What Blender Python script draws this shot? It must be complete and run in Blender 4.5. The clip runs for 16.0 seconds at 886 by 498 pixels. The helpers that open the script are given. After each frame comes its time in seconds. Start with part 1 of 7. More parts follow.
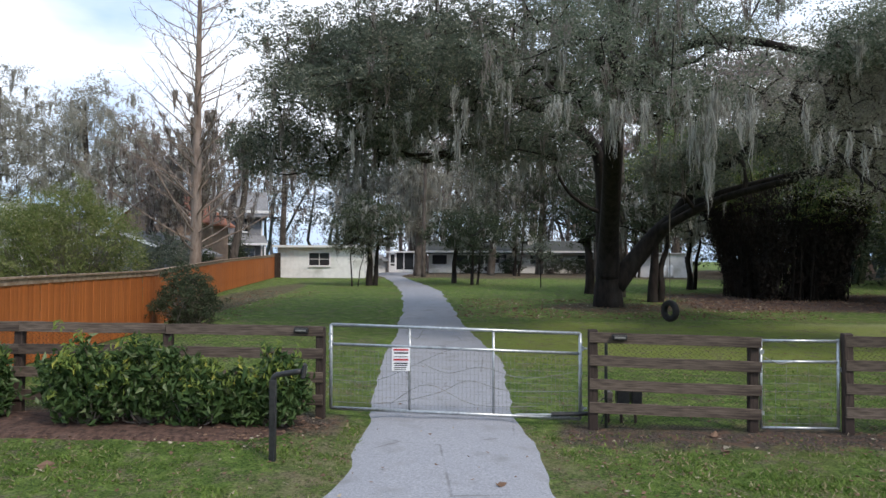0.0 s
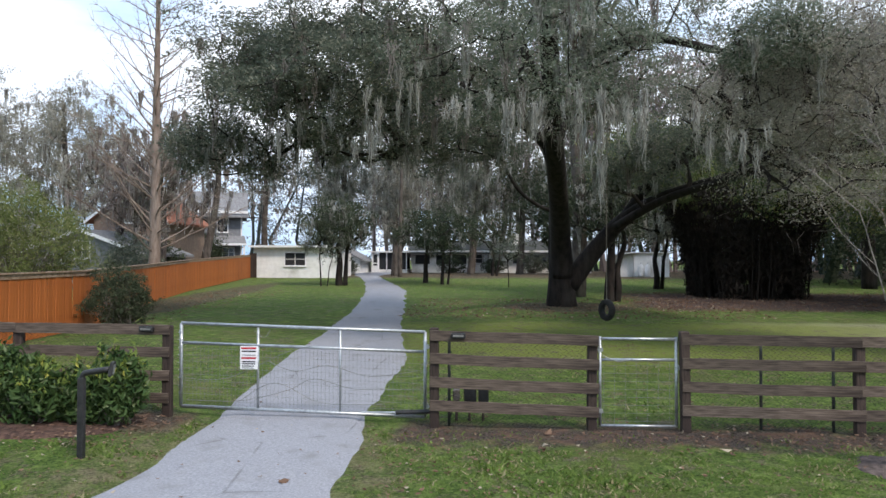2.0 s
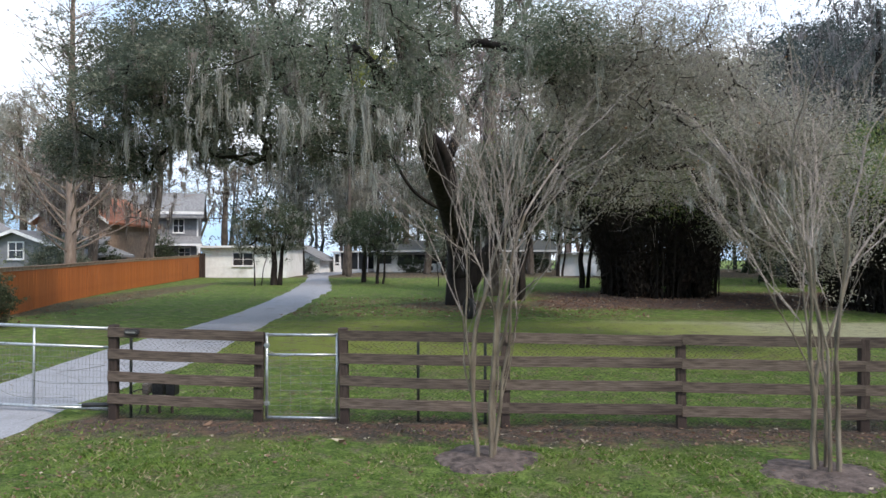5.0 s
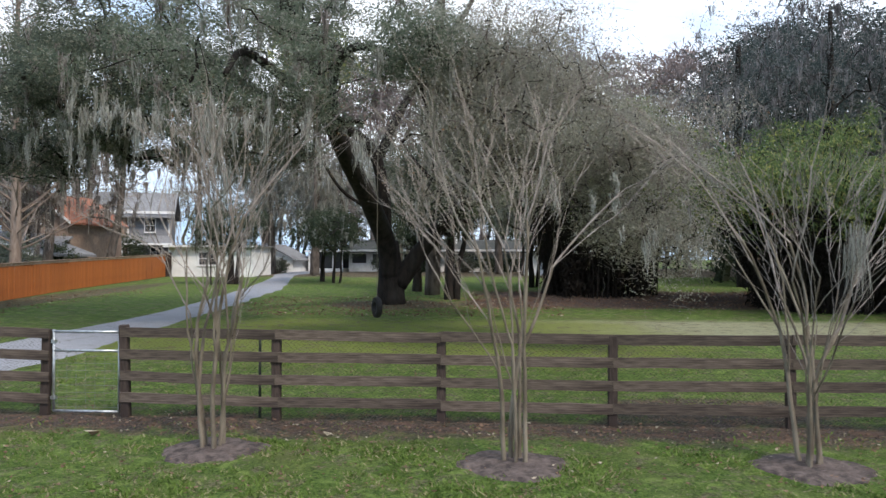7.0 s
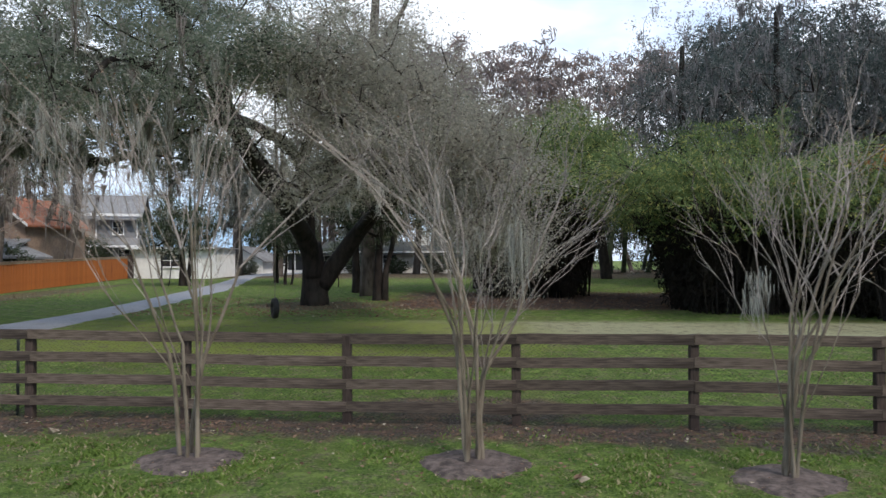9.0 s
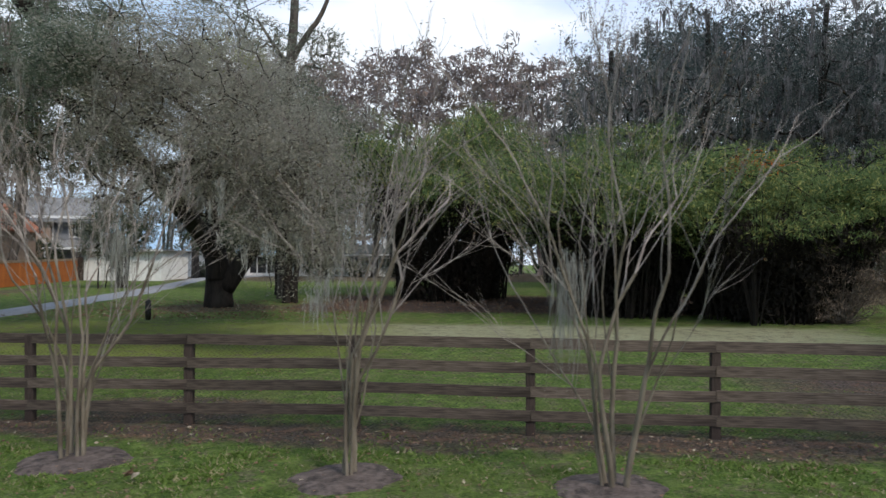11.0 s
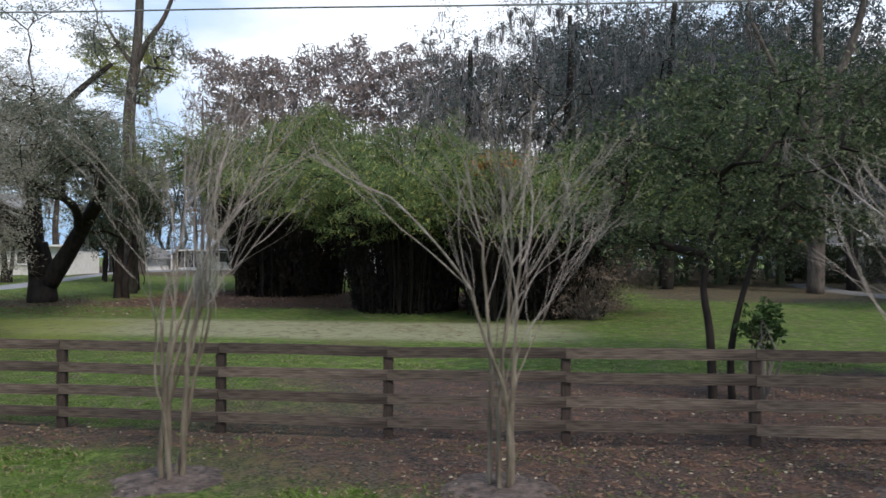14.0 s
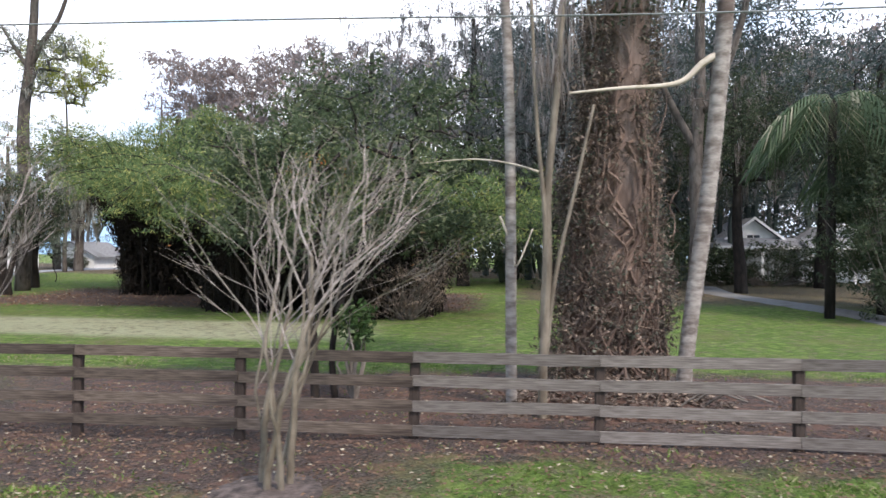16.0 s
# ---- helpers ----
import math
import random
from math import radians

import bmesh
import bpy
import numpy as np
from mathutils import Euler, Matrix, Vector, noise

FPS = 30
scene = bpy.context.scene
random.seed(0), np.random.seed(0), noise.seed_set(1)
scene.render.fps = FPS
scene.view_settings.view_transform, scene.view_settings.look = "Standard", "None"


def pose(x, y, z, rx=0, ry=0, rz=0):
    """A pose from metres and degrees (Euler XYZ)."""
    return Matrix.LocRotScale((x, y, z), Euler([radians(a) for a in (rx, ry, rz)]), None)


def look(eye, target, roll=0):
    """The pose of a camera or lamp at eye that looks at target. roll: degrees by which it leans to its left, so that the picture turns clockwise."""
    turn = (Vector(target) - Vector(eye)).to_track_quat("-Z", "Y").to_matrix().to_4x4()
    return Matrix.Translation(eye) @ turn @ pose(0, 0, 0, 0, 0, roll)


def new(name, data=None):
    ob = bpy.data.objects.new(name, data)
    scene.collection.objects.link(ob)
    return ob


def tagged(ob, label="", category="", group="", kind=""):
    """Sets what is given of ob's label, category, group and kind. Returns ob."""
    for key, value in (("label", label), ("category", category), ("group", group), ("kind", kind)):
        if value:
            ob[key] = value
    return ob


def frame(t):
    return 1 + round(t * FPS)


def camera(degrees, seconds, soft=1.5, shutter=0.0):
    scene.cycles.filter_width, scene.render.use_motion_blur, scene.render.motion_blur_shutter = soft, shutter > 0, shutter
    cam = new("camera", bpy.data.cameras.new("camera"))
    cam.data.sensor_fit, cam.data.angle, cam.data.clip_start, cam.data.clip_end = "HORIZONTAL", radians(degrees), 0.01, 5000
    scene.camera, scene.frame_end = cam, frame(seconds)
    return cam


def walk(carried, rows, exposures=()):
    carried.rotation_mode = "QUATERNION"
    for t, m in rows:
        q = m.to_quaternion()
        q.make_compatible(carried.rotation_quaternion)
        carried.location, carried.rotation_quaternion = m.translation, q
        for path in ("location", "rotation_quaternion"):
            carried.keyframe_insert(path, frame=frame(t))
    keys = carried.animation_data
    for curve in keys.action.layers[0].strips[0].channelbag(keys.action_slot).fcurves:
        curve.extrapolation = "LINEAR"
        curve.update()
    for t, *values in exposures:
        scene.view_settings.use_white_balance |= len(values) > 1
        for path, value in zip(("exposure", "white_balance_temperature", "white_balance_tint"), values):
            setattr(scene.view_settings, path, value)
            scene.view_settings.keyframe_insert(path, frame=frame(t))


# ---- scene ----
cam = camera(65.0, 16.0, soft=1.5, shutter=0.2)
EXPOSURES = [(0, 0.03, 6500, 15), (2, 0.22, 6500, 15), (3.5, 0.34, 6500, 15), (7, 0.28, 6500, 14.5), (8.2, 0.13, 6500, 14.5), (10.5, -0.17, 6500, 12.5), (12.5, -0.27, 6500, 12.5), (14, -0.08, 6500, 14), (15, 0.18, 6500, 16), (15.5, 0.42, 6500, 17), (16, 0.7, 6500, 17.5)]
PATH = [
    (0, (-0.044, -9.85, 2.362), (-0.154, -7.854, 2.393), 0.2),
    (0.5, (0.397, -9.824, 2.358), (0.285, -7.827, 2.389), 0.2),
    (1, (0.938, -9.796, 2.347), (0.823, -7.799, 2.378), 0.2),
    (1.5, (1.548, -9.786, 2.35), (1.429, -7.79, 2.381), 0.2),
    (2, (2.238, -9.772, 2.351), (2.115, -7.776, 2.382), 0.1),
    (2.5, (2.98, -9.774, 2.353), (2.853, -7.778, 2.383), 0.2),
    (3, (3.761, -9.798, 2.354), (3.63, -7.802, 2.385), 0.2),
    (3.5, (4.576, -9.848, 2.355), (4.441, -7.853, 2.386), 0.1),
    (4, (5.428, -9.885, 2.367), (5.29, -7.89, 2.396), -0.0),
    (6.5, (9.68, -10.023, 2.342), (9.523, -8.029, 2.373), 0.0),
    (7, (10.575, -10.049, 2.364), (10.412, -8.056, 2.392), 0.0),
    (7.5, (11.499, -10.03, 2.369), (11.328, -8.038, 2.396), 0.1),
    (8, (12.477, -10.002, 2.38), (12.296, -8.011, 2.404), -0.1),
    (10.5, (17.906, -9.721, 2.292), (17.71, -7.731, 2.339), 0.1),
    (11, (19.25, -9.629, 2.321), (19.047, -7.64, 2.364), 0.1),
    (11.5, (20.675, -9.586, 2.373), (20.468, -7.597, 2.413), -0.2),
    (12, (22.074, -9.536, 2.404), (21.869, -7.547, 2.44), -0.1),
    (12.5, (23.613, -9.551, 2.421), (23.402, -7.563, 2.455), -0.0),
    (13, (25.165, -9.599, 2.413), (24.958, -7.61, 2.452), 0.4),
    (13.5, (26.915, -9.586, 2.475), (26.695, -7.599, 2.503), 0.1),
    (14, (28.667, -9.537, 2.522), (28.434, -7.551, 2.544), 0.1),
    (14.5, (30.401, -9.504, 2.529), (30.164, -7.518, 2.553), 0.4),
    (15, (32.157, -9.352, 2.531), (31.91, -7.367, 2.557), 0.5),
    (15.5, (33.914, -9.273, 2.559), (33.66, -7.29, 2.584), 0.6),
    (16, (35.697, -9.196, 2.601), (35.433, -7.213, 2.622), 0.5),
]
walk(cam, [(t, look(eye, target, roll)) for t, eye, target, roll in PATH], EXPOSURES)

# ---- world, sun, exposure ----
SUN_ELEV, SUN_AZ = 48.0, 136.0      # azimuth clockwise from +y

world = bpy.data.worlds.new("sky")
scene.world = world
world.use_nodes = True
wt = world.node_tree
wt.nodes.clear()
w_out = wt.nodes.new("ShaderNodeOutputWorld")
w_bg = wt.nodes.new("ShaderNodeBackground")
w_sky = wt.nodes.new("ShaderNodeTexSky")
w_sky.sky_type, w_sky.sun_disc = "NISHITA", False
w_sky.sun_elevation, w_sky.sun_rotation = radians(SUN_ELEV), radians(SUN_AZ)
w_sky.air_density, w_sky.dust_density = 1.0, 1.5
w_co = wt.nodes.new("ShaderNodeTexCoord")
w_map = wt.nodes.new("ShaderNodeMapping")
w_map.inputs["Scale"].default_value = (1.0, 1.0, 2.6)
w_noise = wt.nodes.new("ShaderNodeTexNoise")
w_noise.inputs["Scale"].default_value, w_noise.inputs["Detail"].default_value = 1.7, 6.0
w_ramp = wt.nodes.new("ShaderNodeValToRGB")
w_ramp.color_ramp.elements[0].position, w_ramp.color_ramp.elements[1].position = 0.42, 0.60
w_ramp.color_ramp.elements[0].color = (0.0, 0.0, 0.0, 1)
w_veil = wt.nodes.new("ShaderNodeMixRGB")
w_veil.inputs[0].default_value = 0.75
w_veil.inputs[2].default_value = (2.7, 4.9, 7.7, 1)
w_mix = wt.nodes.new("ShaderNodeMixRGB")
w_mix.inputs[2].default_value = (7.9, 8.5, 9.1, 1)
wt.links.new(w_co.outputs["Generated"], w_map.inputs["Vector"])
wt.links.new(w_map.outputs["Vector"], w_noise.inputs["Vector"])
wt.links.new(w_noise.outputs["Fac"], w_ramp.inputs["Fac"])
wt.links.new(w_ramp.outputs["Color"], w_mix.inputs[0])
wt.links.new(w_sky.outputs["Color"], w_veil.inputs[1])
wt.links.new(w_veil.outputs["Color"], w_mix.inputs[1])
wt.links.new(w_mix.outputs["Color"], w_bg.inputs["Color"])
w_bg.inputs["Strength"].default_value = 0.15
wt.links.new(w_bg.outputs["Background"], w_out.inputs["Surface"])

sun = new("sun", bpy.data.lights.new("sun", "SUN"))
sun.data.energy, sun.data.angle, sun.data.color = 2.7, radians(9), (1.0, 0.93, 0.82)
_az, _el = radians(SUN_AZ), radians(SUN_ELEV)
sun.matrix_world = look((30 * math.sin(_az) * math.cos(_el), 30 * math.cos(_az) * math.cos(_el), 30 * math.sin(_el)), (0, 0, 0))


# ---- node materials ----
def nodes_of(name):
    m = bpy.data.materials.new(name)
    m.use_nodes = True
    t = m.node_tree
    t.nodes.clear()
    out = t.nodes.new("ShaderNodeOutputMaterial")
    return m, t, out


def mth(t, op, a, b=None, clamp=False):
    n = t.nodes.new("ShaderNodeMath")
    n.operation, n.use_clamp = op, clamp
    for i, v in enumerate((a, b)):
        if v is None:
            continue
        if isinstance(v, (int, float)):
            n.inputs[i].default_value = v
        else:
            t.links.new(v, n.inputs[i])
    return n.outputs[0]


def mixc(t, f, a, b, mode="MIX"):
    n = t.nodes.new("ShaderNodeMixRGB")
    n.blend_type = mode
    for i, v in enumerate((f, a, b)):
        if isinstance(v, (int, float)):
            n.inputs[i].default_value = v
        elif isinstance(v, tuple):
            n.inputs[i].default_value = (*v, 1)
        else:
            t.links.new(v, n.inputs[i])
    return n.outputs[0]


def noise_out(t, vec, scale, detail=4.0, rough=0.55):
    n = t.nodes.new("ShaderNodeTexNoise")
    n.inputs["Scale"].default_value, n.inputs["Detail"].default_value, n.inputs["Roughness"].default_value = scale, detail, rough
    t.links.new(vec, n.inputs["Vector"])
    return n.outputs["Fac"]


def smooth(t, v, lo, hi):
    n = t.nodes.new("ShaderNodeMapRange")
    n.interpolation_type = "SMOOTHSTEP"
    n.inputs["From Min"].default_value, n.inputs["From Max"].default_value = lo, hi
    t.links.new(v, n.inputs["Value"])
    return n.outputs["Result"]


def stretched(t, vec, s):
    n = t.nodes.new("ShaderNodeMapping")
    n.inputs["Scale"].default_value = s
    t.links.new(vec, n.inputs["Vector"])
    return n.outputs["Vector"]


def principled(t, color, rough=0.8, metal=0.0, spec=0.3):
    b = t.nodes.new("ShaderNodeBsdfPrincipled")
    if isinstance(color, tuple):
        b.inputs["Base Color"].default_value = (*color, 1)
    else:
        t.links.new(color, b.inputs["Base Color"])
    if isinstance(rough, (int, float)):
        b.inputs["Roughness"].default_value = rough
    else:
        t.links.new(rough, b.inputs["Roughness"])
    b.inputs["Metallic"].default_value = metal
    b.inputs["Specular IOR Level"].default_value = spec
    return b


def bumped(t, b, height, strength, dist):
    n = t.nodes.new("ShaderNodeBump")
    n.inputs["Strength"].default_value, n.inputs["Distance"].default_value = strength, dist
    t.links.new(height, n.inputs["Height"])
    t.links.new(n.outputs["Normal"], b.inputs["Normal"])


def surface(name, c1, c2, scale, stain=None, stain_scale=0.6, rough=0.85, metal=0.0, bump=0.4, dist=0.01, stretch=(1, 1, 1), spec=0.3, vary=0.0):
    """Grain at one scale, stains at another, relief from the grain; vary: brightness from piece to piece."""
    m, t, out = nodes_of(name)
    co = t.nodes.new("ShaderNodeTexCoord").outputs["Object"]
    grain = noise_out(t, stretched(t, co, stretch), scale, 6.0, 0.62)
    col = mixc(t, smooth(t, grain, 0.3, 0.7), c1, c2)
    if stain:
        blot = noise_out(t, stretched(t, co, tuple(0.3 + 0.7 * s for s in stretch)), stain_scale, 5.0, 0.6)
        col = mixc(t, smooth(t, blot, 0.5, 0.78), col, stain)
    if vary:
        info = t.nodes.new("ShaderNodeObjectInfo").outputs["Random"]
        col = mixc(t, 1.0, col, mixc(t, info, (1 - vary,) * 3, (1 + vary,) * 3), "MULTIPLY")
    b = principled(t, col, rough, metal, spec)
    bumped(t, b, grain, bump, dist)
    t.links.new(b.outputs[0], out.inputs["Surface"])
    return m


def leafy(name, c1, c2, c3=None, share=0.2, glow=0.35, rough=0.6, patch=0.5):
    """Leaves: colour by leaf and by patch of the crown, some light passing through."""
    m, t, out = nodes_of(name)
    geo = t.nodes.new("ShaderNodeNewGeometry")
    isl = geo.outputs["Random Per Island"]
    blot = noise_out(t, geo.outputs["Position"], patch, 3.0)
    f = mth(t, "ADD", mth(t, "MULTIPLY", isl, 0.6), mth(t, "MULTIPLY", smooth(t, blot, 0.3, 0.7), 0.4))
    col = mixc(t, f, c1, c2)
    if c3:
        pick = mth(t, "GREATER_THAN", mth(t, "FRACT", mth(t, "MULTIPLY", isl, 7.31)), 1 - share)
        col = mixc(t, pick, col, c3)
    b = principled(t, col, rough, 0.0, 0.1)
    tr = t.nodes.new("ShaderNodeBsdfTranslucent")
    t.links.new(col, tr.inputs["Color"])
    mx = t.nodes.new("ShaderNodeMixShader")
    mx.inputs[0].default_value = glow
    t.links.new(b.outputs[0], mx.inputs[1])
    t.links.new(tr.outputs[0], mx.inputs[2])
    t.links.new(mx.outputs[0], out.inputs["Surface"])
    return m


M = {}
M["board"] = surface("weathered_board", (0.046, 0.033, 0.025), (0.155, 0.12, 0.094), 9, (0.034, 0.024, 0.019), 1.3, 0.8, 0, 0.5, 0.006, (0.35, 6, 6), vary=0.3)
M["post"] = surface("dark_post", (0.026, 0.018, 0.015), (0.07, 0.05, 0.04), 8, (0.03, 0.02, 0.018), 1.5, 0.85, 0, 0.5, 0.006, (5, 5, 0.5), vary=0.2)
M["grey_board"] = surface("greyed_board", (0.085, 0.07, 0.06), (0.19, 0.168, 0.15), 9, (0.075, 0.058, 0.048), 1.1, 0.85, 0, 0.5, 0.006, (0.35, 6, 6), vary=0.25)
M["cedar"] = surface("orange_cedar", (0.29, 0.082, 0.02), (0.43, 0.135, 0.032), 7, (0.14, 0.038, 0.013), 0.8, 0.7, 0, 0.35, 0.005, (6, 6, 0.4), vary=0.11)
M["cap"] = surface("fence_cap", (0.20, 0.13, 0.08), (0.36, 0.27, 0.20), 6, None, 1, 0.8, vary=0.1)
M["galv"] = surface("galvanised_steel", (0.34, 0.36, 0.37), (0.52, 0.54, 0.55), 25, (0.24, 0.24, 0.24), 2.0, 0.38, 0.75, 0.1, 0.002, spec=0.5)
M["wire"] = surface("dull_wire", (0.14, 0.15, 0.14), (0.27, 0.28, 0.265), 30, (0.2, 0.17, 0.14), 2.0, 0.5, 0.4, 0.1, 0.001)
M["mesh_wire"] = surface("tarnished_wire", (0.022, 0.026, 0.02), (0.055, 0.06, 0.05), 30, (0.07, 0.06, 0.045), 2.0, 0.6, 0.2, 0.1, 0.001)
M["black"] = surface("black_paint", (0.012, 0.012, 0.013), (0.03, 0.03, 0.03), 20, (0.05, 0.045, 0.04), 4.0, 0.45, 0, 0.15, 0.001, spec=0.4)
M["rubber"] = surface("tyre_rubber", (0.012, 0.012, 0.012), (0.028, 0.027, 0.026), 14, (0.05, 0.046, 0.04), 3.0, 0.75, 0, 0.3, 0.004)
M["rope"] = surface("rope", (0.10, 0.09, 0.07), (0.2, 0.18, 0.14), 30)
M["white"] = surface("white_wall", (0.74, 0.74, 0.72), (0.84, 0.84, 0.82), 3.0, (0.5, 0.5, 0.46), 0.5, 0.8, 0, 0.25, 0.004)
M["trim"] = surface("white_trim", (0.72, 0.72, 0.72), (0.82, 0.82, 0.82), 6, (0.6, 0.6, 0.58), 1.0, 0.6, 0, 0.1, 0.002)
M["sign_white"] = surface("sign_white", (0.72, 0.72, 0.72), (0.82, 0.82, 0.82), 12, (0.6, 0.58, 0.56), 3, 0.4, 0, 0.05, 0.001)
M["sign_red"] = surface("sign_red", (0.40, 0.02, 0.03), (0.5, 0.04, 0.05), 12, (0.42, 0.1, 0.1), 3, 0.4, 0, 0.05, 0.001)
M["grey_siding"] = surface("grey_siding", (0.17, 0.175, 0.19), (0.23, 0.235, 0.25), 4, (0.14, 0.145, 0.15), 0.6, 0.75, 0, 0.2, 0.003)
M["tan_siding"] = surface("tan_siding", (0.25, 0.175, 0.13), (0.33, 0.24, 0.18), 4, (0.2, 0.14, 0.11), 0.6, 0.75)
M["roof_grey"] = surface("grey_shingle", (0.16, 0.16, 0.165), (0.27, 0.27, 0.275), 6, (0.12, 0.12, 0.12), 0.5, 0.9, 0, 0.5, 0.01)
M["roof_dark"] = surface("dark_shingle", (0.045, 0.05, 0.048), (0.1, 0.105, 0.1), 6, (0.04, 0.045, 0.04), 0.5, 0.9, 0, 0.5, 0.01)
M["roof_rust"] = surface("rust_shingle", (0.26, 0.10, 0.06), (0.36, 0.15, 0.09), 6, (0.2, 0.09, 0.06), 0.5, 0.9, 0, 0.5, 0.01)
M["screen"] = surface("dark_screen", (0.015, 0.017, 0.02), (0.03, 0.032, 0.035), 20, None, 1, 0.6)
# dark bark, lowered towards black for the shade under the crown
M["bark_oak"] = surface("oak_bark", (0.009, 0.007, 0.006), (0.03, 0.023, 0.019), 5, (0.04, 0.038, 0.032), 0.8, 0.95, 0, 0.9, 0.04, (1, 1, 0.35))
M["bark_grey"] = surface("grey_bark", (0.10, 0.085, 0.07), (0.22, 0.19, 0.165), 6, (0.07, 0.06, 0.05), 1.0, 0.95, 0, 0.8, 0.03, (1, 1, 0.3))
M["bark_mid"] = surface("dull_bark", (0.045, 0.036, 0.03), (0.12, 0.10, 0.085), 6, (0.16, 0.15, 0.13), 1.0, 0.95, 0, 0.8, 0.03, (1, 1, 0.3))
M["bark_cypress"] = surface("cypress_bark", (0.16, 0.115, 0.09), (0.30, 0.24, 0.20), 6, (0.11, 0.075, 0.06), 0.8, 0.95, 0, 0.7, 0.02, (1, 1, 0.25))
M["twig"] = surface("brown_twigs", (0.17, 0.14, 0.122), (0.34, 0.295, 0.26), 6, None, 1, 0.9)
M["bark_myrtle"] = surface("smooth_pale_bark", (0.085, 0.066, 0.046), (0.235, 0.198, 0.15), 5, (0.05, 0.037, 0.028), 1.6, 0.7, 0, 0.25, 0.006, (1, 1, 0.35))
M["bark_palm"] = surface("ringed_pale_trunk", (0.12, 0.095, 0.08), (0.34, 0.305, 0.27), 4.0, (0.085, 0.058, 0.047), 0.7, 0.85, 0, 0.5, 0.01, (1, 1, 2.2))
M["bark_vine"] = surface("vine_bark", (0.10, 0.065, 0.05), (0.26, 0.18, 0.14), 5, (0.06, 0.04, 0.035), 1.2, 0.95, 0, 0.9, 0.04, (1, 1, 0.3))
M["pale_wood"] = surface("bare_pale_wood", (0.42, 0.36, 0.28), (0.62, 0.55, 0.45), 6, (0.3, 0.24, 0.18), 1.5, 0.8)
# culm colour taken almost to black for the shade inside the clumps
M["culm"] = surface("shade_dark_culm", (0.006, 0.0045, 0.003), (0.018, 0.013, 0.009), 3, (0.03, 0.021, 0.014), 0.9, 0.8, vary=0.2)
M["leaf_oak"] = leafy("oak_leaves", (0.076, 0.092, 0.068), (0.185, 0.205, 0.152), (0.29, 0.29, 0.22), 0.18, 0.5, 0.6)
M["leaf_olive"] = leafy("olive_leaves", (0.24, 0.23, 0.18), (0.41, 0.39, 0.32), (0.46, 0.43, 0.36), 0.2, 0.58, 0.7, 0.7)
M["leaf_dark"] = leafy("dark_leaves", (0.03, 0.043, 0.026), (0.08, 0.10, 0.056), (0.14, 0.15, 0.09), 0.1, 0.25)
M["leaf_shrub"] = leafy("shrub_leaves", (0.095, 0.13, 0.04), (0.21, 0.24, 0.085), (0.30, 0.31, 0.14), 0.2, 0.4)
M["leaf_hedge"] = leafy("hedge_leaves", (0.025, 0.055, 0.018), (0.075, 0.12, 0.04), (0.16, 0.2, 0.1), 0.10, 0.2, 0.4, 1.5)
M["leaf_young"] = leafy("young_leaves", (0.13, 0.19, 0.045), (0.25, 0.31, 0.08), (0.42, 0.4, 0.09), 0.12, 0.35, 0.45)
M["leaf_bamboo"] = leafy("bamboo_leaves", (0.06, 0.105, 0.045), (0.205, 0.265, 0.10), (0.36, 0.36, 0.12), 0.16, 0.4, 0.55, 0.55)
M["leaf_holly"] = leafy("glossy_leaves", (0.04, 0.062, 0.032), (0.115, 0.145, 0.075), (0.21, 0.23, 0.13), 0.18, 0.35, 0.45)
M["leaf_dry"] = leafy("dry_leaves", (0.10, 0.075, 0.045), (0.19, 0.14, 0.085), (0.3, 0.13, 0.05), 0.06, 0.2)
M["leaf_vine"] = leafy("vine_litter", (0.06, 0.046, 0.038), (0.20, 0.155, 0.125), (0.34, 0.26, 0.2), 0.16, 0.15)
# darker, bluer copy of the oak leaves, with the woods' shade in the colour
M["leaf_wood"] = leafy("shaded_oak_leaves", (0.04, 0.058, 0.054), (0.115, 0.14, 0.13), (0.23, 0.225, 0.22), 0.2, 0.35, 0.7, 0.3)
M["leaf_grey"] = leafy("grey_oak_leaves", (0.10, 0.125, 0.09), (0.23, 0.26, 0.19), (0.34, 0.34, 0.28), 0.2, 0.55, 0.7, 0.5)
M["bark_strip"] = surface("pinkish_bark", (0.115, 0.08, 0.064), (0.26, 0.19, 0.158), 5, (0.07, 0.05, 0.04), 1.0, 0.95, 0, 0.9, 0.03, (1, 1, 0.3))
M["leaf_yellow"] = leafy("yellow_green_leaves", (0.17, 0.20, 0.04), (0.32, 0.34, 0.09), (0.42, 0.4, 0.14), 0.2, 0.5)
M["leaf_winter"] = leafy("winter_twigs", (0.17, 0.14, 0.135), (0.30, 0.26, 0.25), (0.33, 0.24, 0.2), 0.15, 0.3, 0.9, 0.12)
M["leaf_rust"] = leafy("rust_leaves", (0.35, 0.09, 0.02), (0.5, 0.16, 0.04), None, 0, 0.35)
M["moss"] = leafy("spanish_moss", (0.29, 0.285, 0.25), (0.46, 0.455, 0.41), (0.18, 0.165, 0.14), 0.22, 0.4, 0.95, 0.4)
M["moss_brown"] = leafy("brown_moss", (0.21, 0.18, 0.16), (0.37, 0.33, 0.30), (0.13, 0.105, 0.09), 0.25, 0.45, 0.95, 0.6)
# darker grey copy of the moss, shade of the woods included
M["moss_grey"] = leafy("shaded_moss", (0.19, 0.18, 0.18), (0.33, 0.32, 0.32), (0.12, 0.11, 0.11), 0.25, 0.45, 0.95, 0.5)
M["palm_leaf"] = leafy("palm_fronds", (0.05, 0.085, 0.045), (0.14, 0.18, 0.10), (0.3, 0.29, 0.2), 0.15, 0.35, 0.5)
